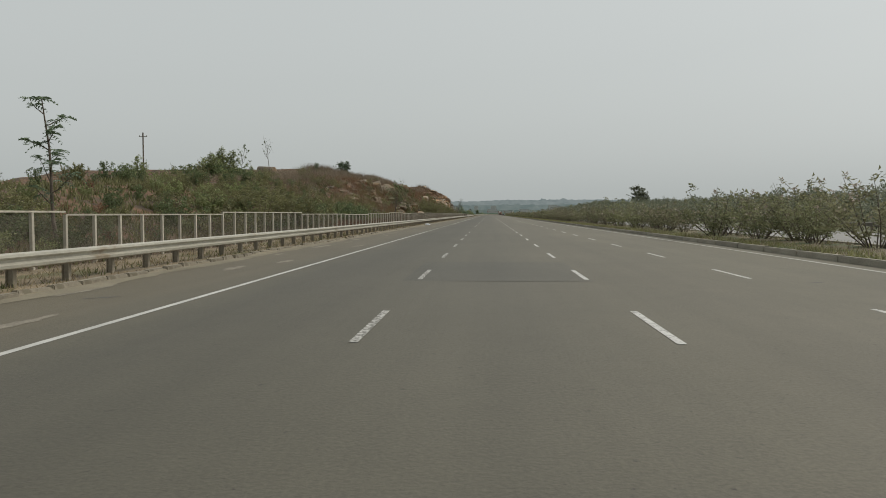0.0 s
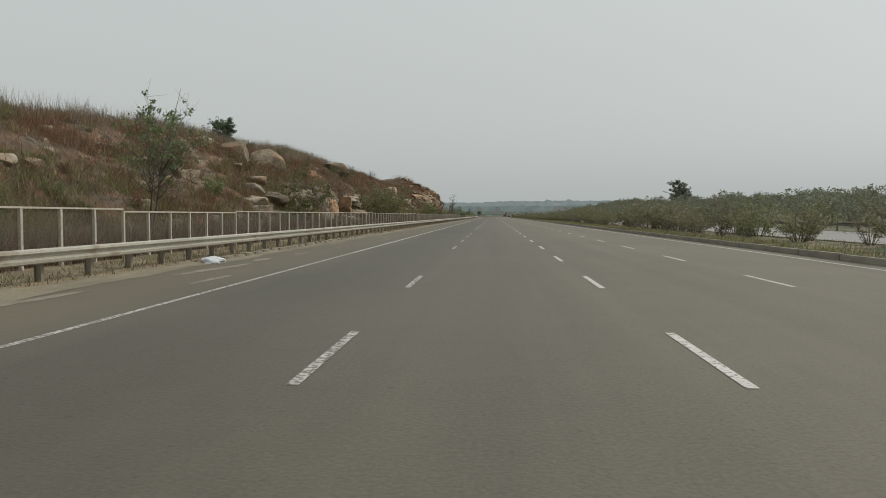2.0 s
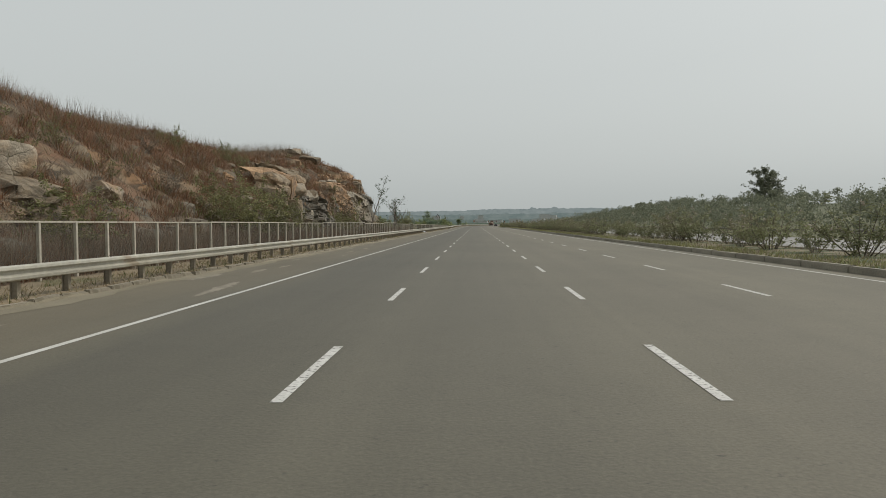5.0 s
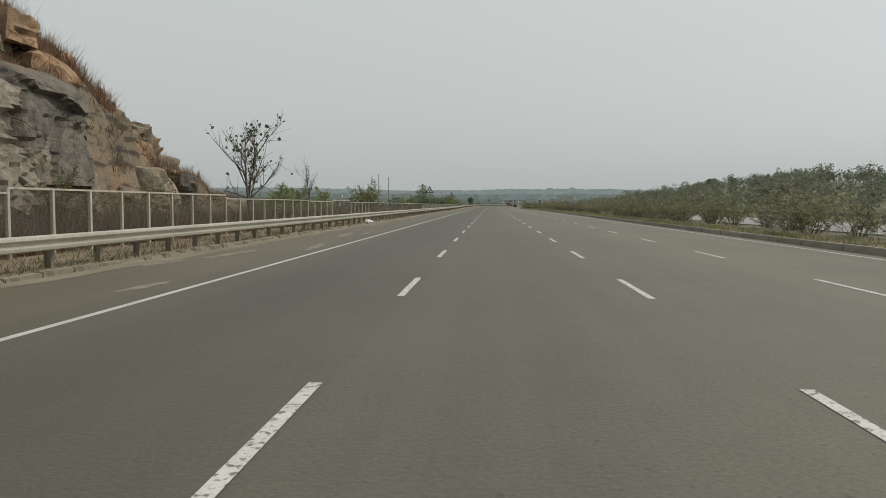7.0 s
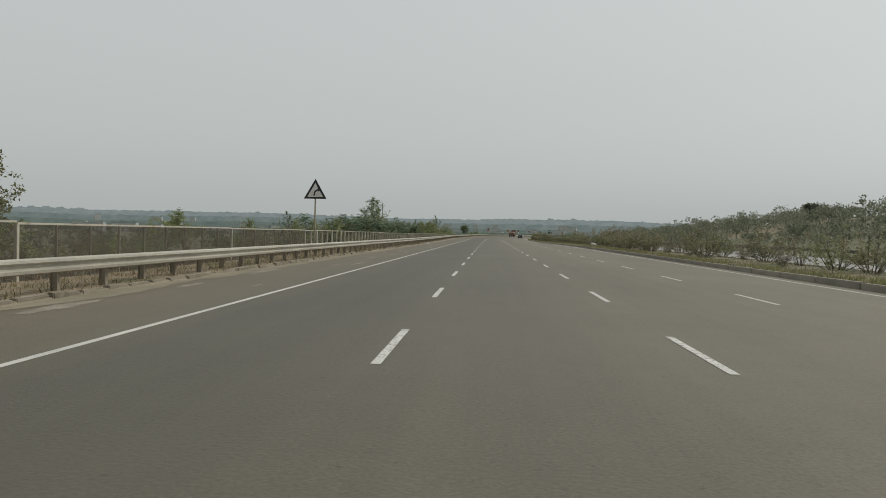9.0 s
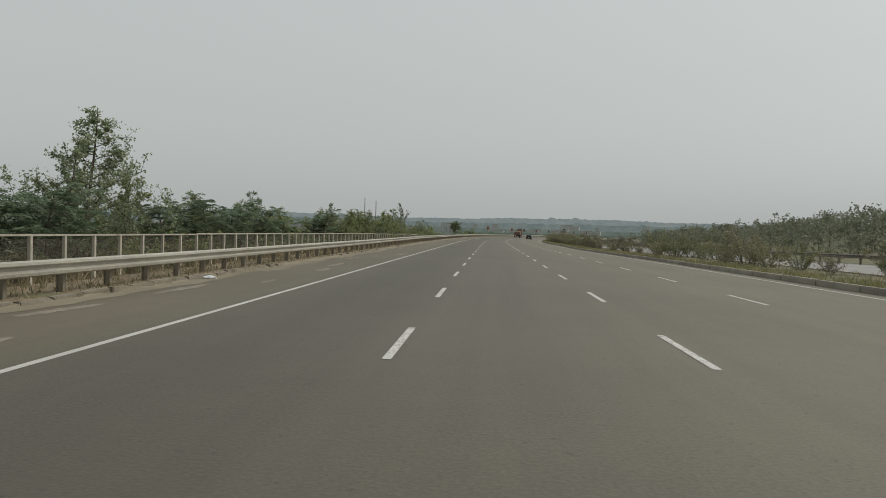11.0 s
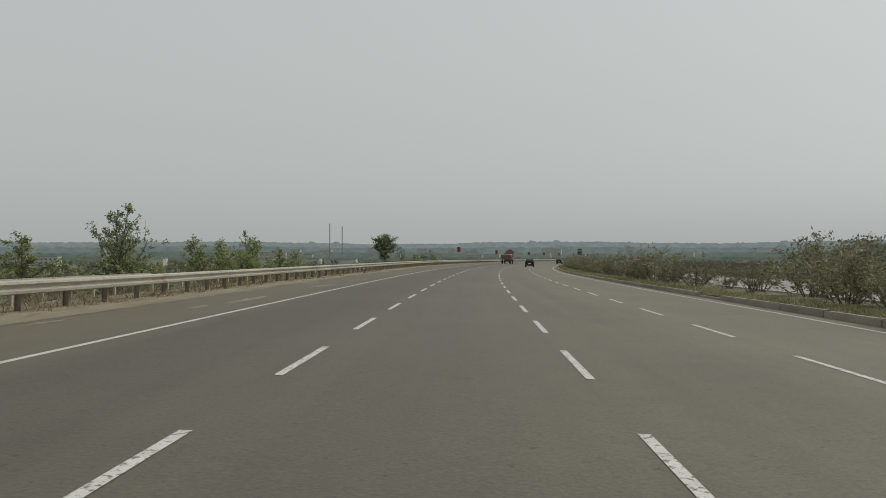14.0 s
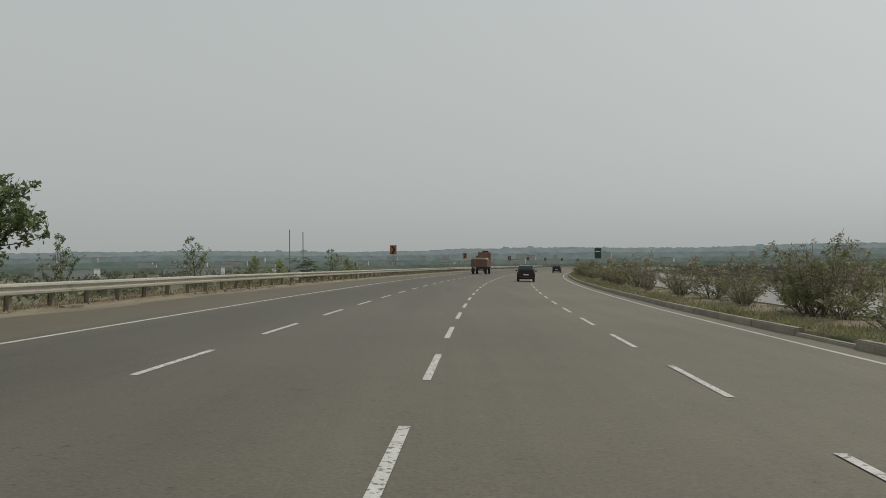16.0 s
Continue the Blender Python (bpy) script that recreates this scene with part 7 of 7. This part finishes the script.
TAR = material("darker_tar", (0.07, 0.066, 0.058), (0.105, 0.1, 0.088), 0.8, 50, 0.5, 0.3, 0.01)
SKID = material("rubber_marks", (0.1, 0.094, 0.083), (0.14, 0.132, 0.115), 0.85, 30, 1.2, 0.2, 0.006)
ob = strip("asphalt_patch", [15.9, 18, 20, 22.2], [-0.35, 1.8, 3.78], PATCH, lambda s, d: 0.004)
ob.parent = road
tagged(ob, "slightly darker resurfaced patch")
ob = strip("asphalt_patch", [131.5, 133, 135, 137, 139, 141.2], [-3.3, -1.2, 0.9], PATCH, lambda s, d: 0.004)
ob.parent = road
tagged(ob, "slightly darker resurfaced patch")
verts, faces = [], []
for i, s in enumerate(span(124.4, 156, 0.8)):
    d = 4.34 + 0.0024 * (s - 142) ** 2
    wide = 0.036 * min(1.0, (s - 123.5) / 8, (157 - s) / 4) + 0.012 * noise.noise((s, 0, 0))
    verts += [at(s, d - wide, 0.005), at(s, d + wide, 0.005)]
    if i:
        faces.append((2 * i - 2, 2 * i - 1, 2 * i + 1, 2 * i))
piece("skid_mark", mesh_of("skid_mark", verts, faces, SKID), road, None, "thin curved dark rubber skid mark")

rt = random.Random(15)
spot = mesh_of("tar_spot", [(0.3 * math.cos(a) * (1 + 0.3 * math.sin(3 * a)), 0.06 * math.sin(a) * (1 + 0.3 * math.cos(5 * a)), 0) for a in [i * 0.393 for i in range(16)]], [tuple(range(16))], TAR)
for i in range(60):
    q = rt.uniform(0.3, 1.0)
    piece("tar_spot", spot, road, along(rt.uniform(5, 640), rt.choice((-4.5, -2, 1.5, 5.5, 8.5)) + rt.uniform(-1, 1), 0.004, rt.uniform(-40, 40)) @ Matrix.Diagonal((q, q, 1, 1)))
kerb = thing("kerb", None, "weathered concrete kerb along the median", "kerb", kind="structure")
bm = boxed((0.24, 2.96, 0.5), Matrix.Translation((0, 0, -0.05)), 0.03)
for v in bm.verts:
    v.co += Vector((0.012, 0, 0.012)) * noise.noise(v.co * 3)
kme = bpy.data.meshes.new("kerb_stone")
bm.to_mesh(kme)
bm.free()
kme.materials.append(CONCRETE)
s, n = -10.0, 0
while s < 800:
    low = any(a < s < a + 3 for a in (546.5, 588.5, 604.5))
    piece("kerb_stone", kme, kerb, along(s + 1.5, 12.22 + 0.015 * (cell(n, 3, 1) - 0.5), (-0.12 if low else 0) + 0.02 * (cell(n, 5, 1) - 0.5), 0.3 * (cell(n, 7, 1) - 0.5)))
    s += 3.0
    n += 1
tagged(new("opposite_kerb", sweep("opposite_kerb", span(-60, 960, 2.0), [(17.35, -0.2), (17.6, -0.2), (17.6, 0.2), (17.35, 0.2)], CONCRETE)), "concrete kerb on the far side of the median", "kerb", kind="structure")

# the broken kerb stones along the shoulder
def kerb_block(seed):
    bm = boxed((0.15, 0.96, 0.2), None, 0.02)
    for v in bm.verts:
        v.co += Vector((0.03, 0.05, 0.035)) * noise.noise(v.co * 2.3 + Vector((seed * 3.1, seed, 0)))
    me = bpy.data.meshes.new("kerb_stone")
    bm.to_mesh(me)
    bm.free()
    me.materials.append(KERB_STONE)
    return me


edge_kerb = thing("shoulder_kerb_stones", None, "row of broken weathered stones along the edge of the shoulder", "kerb", kind="structure")
edge_stones = [kerb_block(i) for i in range(6)]
rk = random.Random(41)
s, kv, kf = 6.0, [], []
while s < 660:
    gone = noise.noise((s * 0.06, 3, 1)) + 0.5 * noise.noise((s * 0.4, 5, 2))
    if gone < (0.3 if s < 440 else -0.12):
        sunk = 0.03 + 0.035 * rk.random() + max(0.0, 0.12 * gone)
        m = along(s, -6.86 + rk.uniform(-0.03, 0.03), 0.05 - sunk, rk.uniform(-2.5, 2.5)) @ pose(0, 0, 0, rk.uniform(-1.5, 1.5), rk.uniform(-6, 6), 0) @ Matrix.Diagonal((1, rk.uniform(0.93, 1.06), 1, 1))
        me = edge_stones[rk.randrange(6)]
        if s < 310:
            piece("kerb_stone", me, edge_kerb, m)
        else:
            base = len(kv)
            kv.extend(m @ v.co for v in me.vertices)
            kf.extend([tuple(base + i for i in p.vertices) for p in me.polygons])
    s += 1.0
tagged(piece("far_kerb_stones", mesh_of("far_kerb_stones", kv, kf, KERB_STONE), edge_kerb), kind="stuff")

dash = mesh_of("lane_dash", [(-0.055, 0, 0), (0.055, 0, 0), (0.055, 2.78, 0), (-0.055, 2.78, 0)], [(0, 1, 2, 3)], PAINT)
faint = mesh_of("lane_dash", [(-0.055, 0, 0), (0.055, 0, 0), (0.055, 2.78, 0), (-0.055, 2.78, 0)], [(0, 1, 2, 3)], FAINT_PAINT)
for d, phase, turn in ((0.0, 0.17, 476.4), (3.7, 0.27, 476.8), (7.4, 0.75, 477.0)):
    starts = [phase + 8.07 * k for k in range(-1, 59)]
    starts += [turn + 5.55 * k - (0.012 * max(0.0, 5.55 * k - 62) if d == 7.4 else 0.0) for k in range(60)]
    for s in starts:
        if d == 0.0 and (58 < s < 74 or 95 < s < 100 or 132 < s < 139):
            continue
        piece("lane_dash", faint if d == 0.0 and s < 146 else dash, road, along(s, d, 0.006, -math.degrees(heading(s + 1.4) - heading(s))))
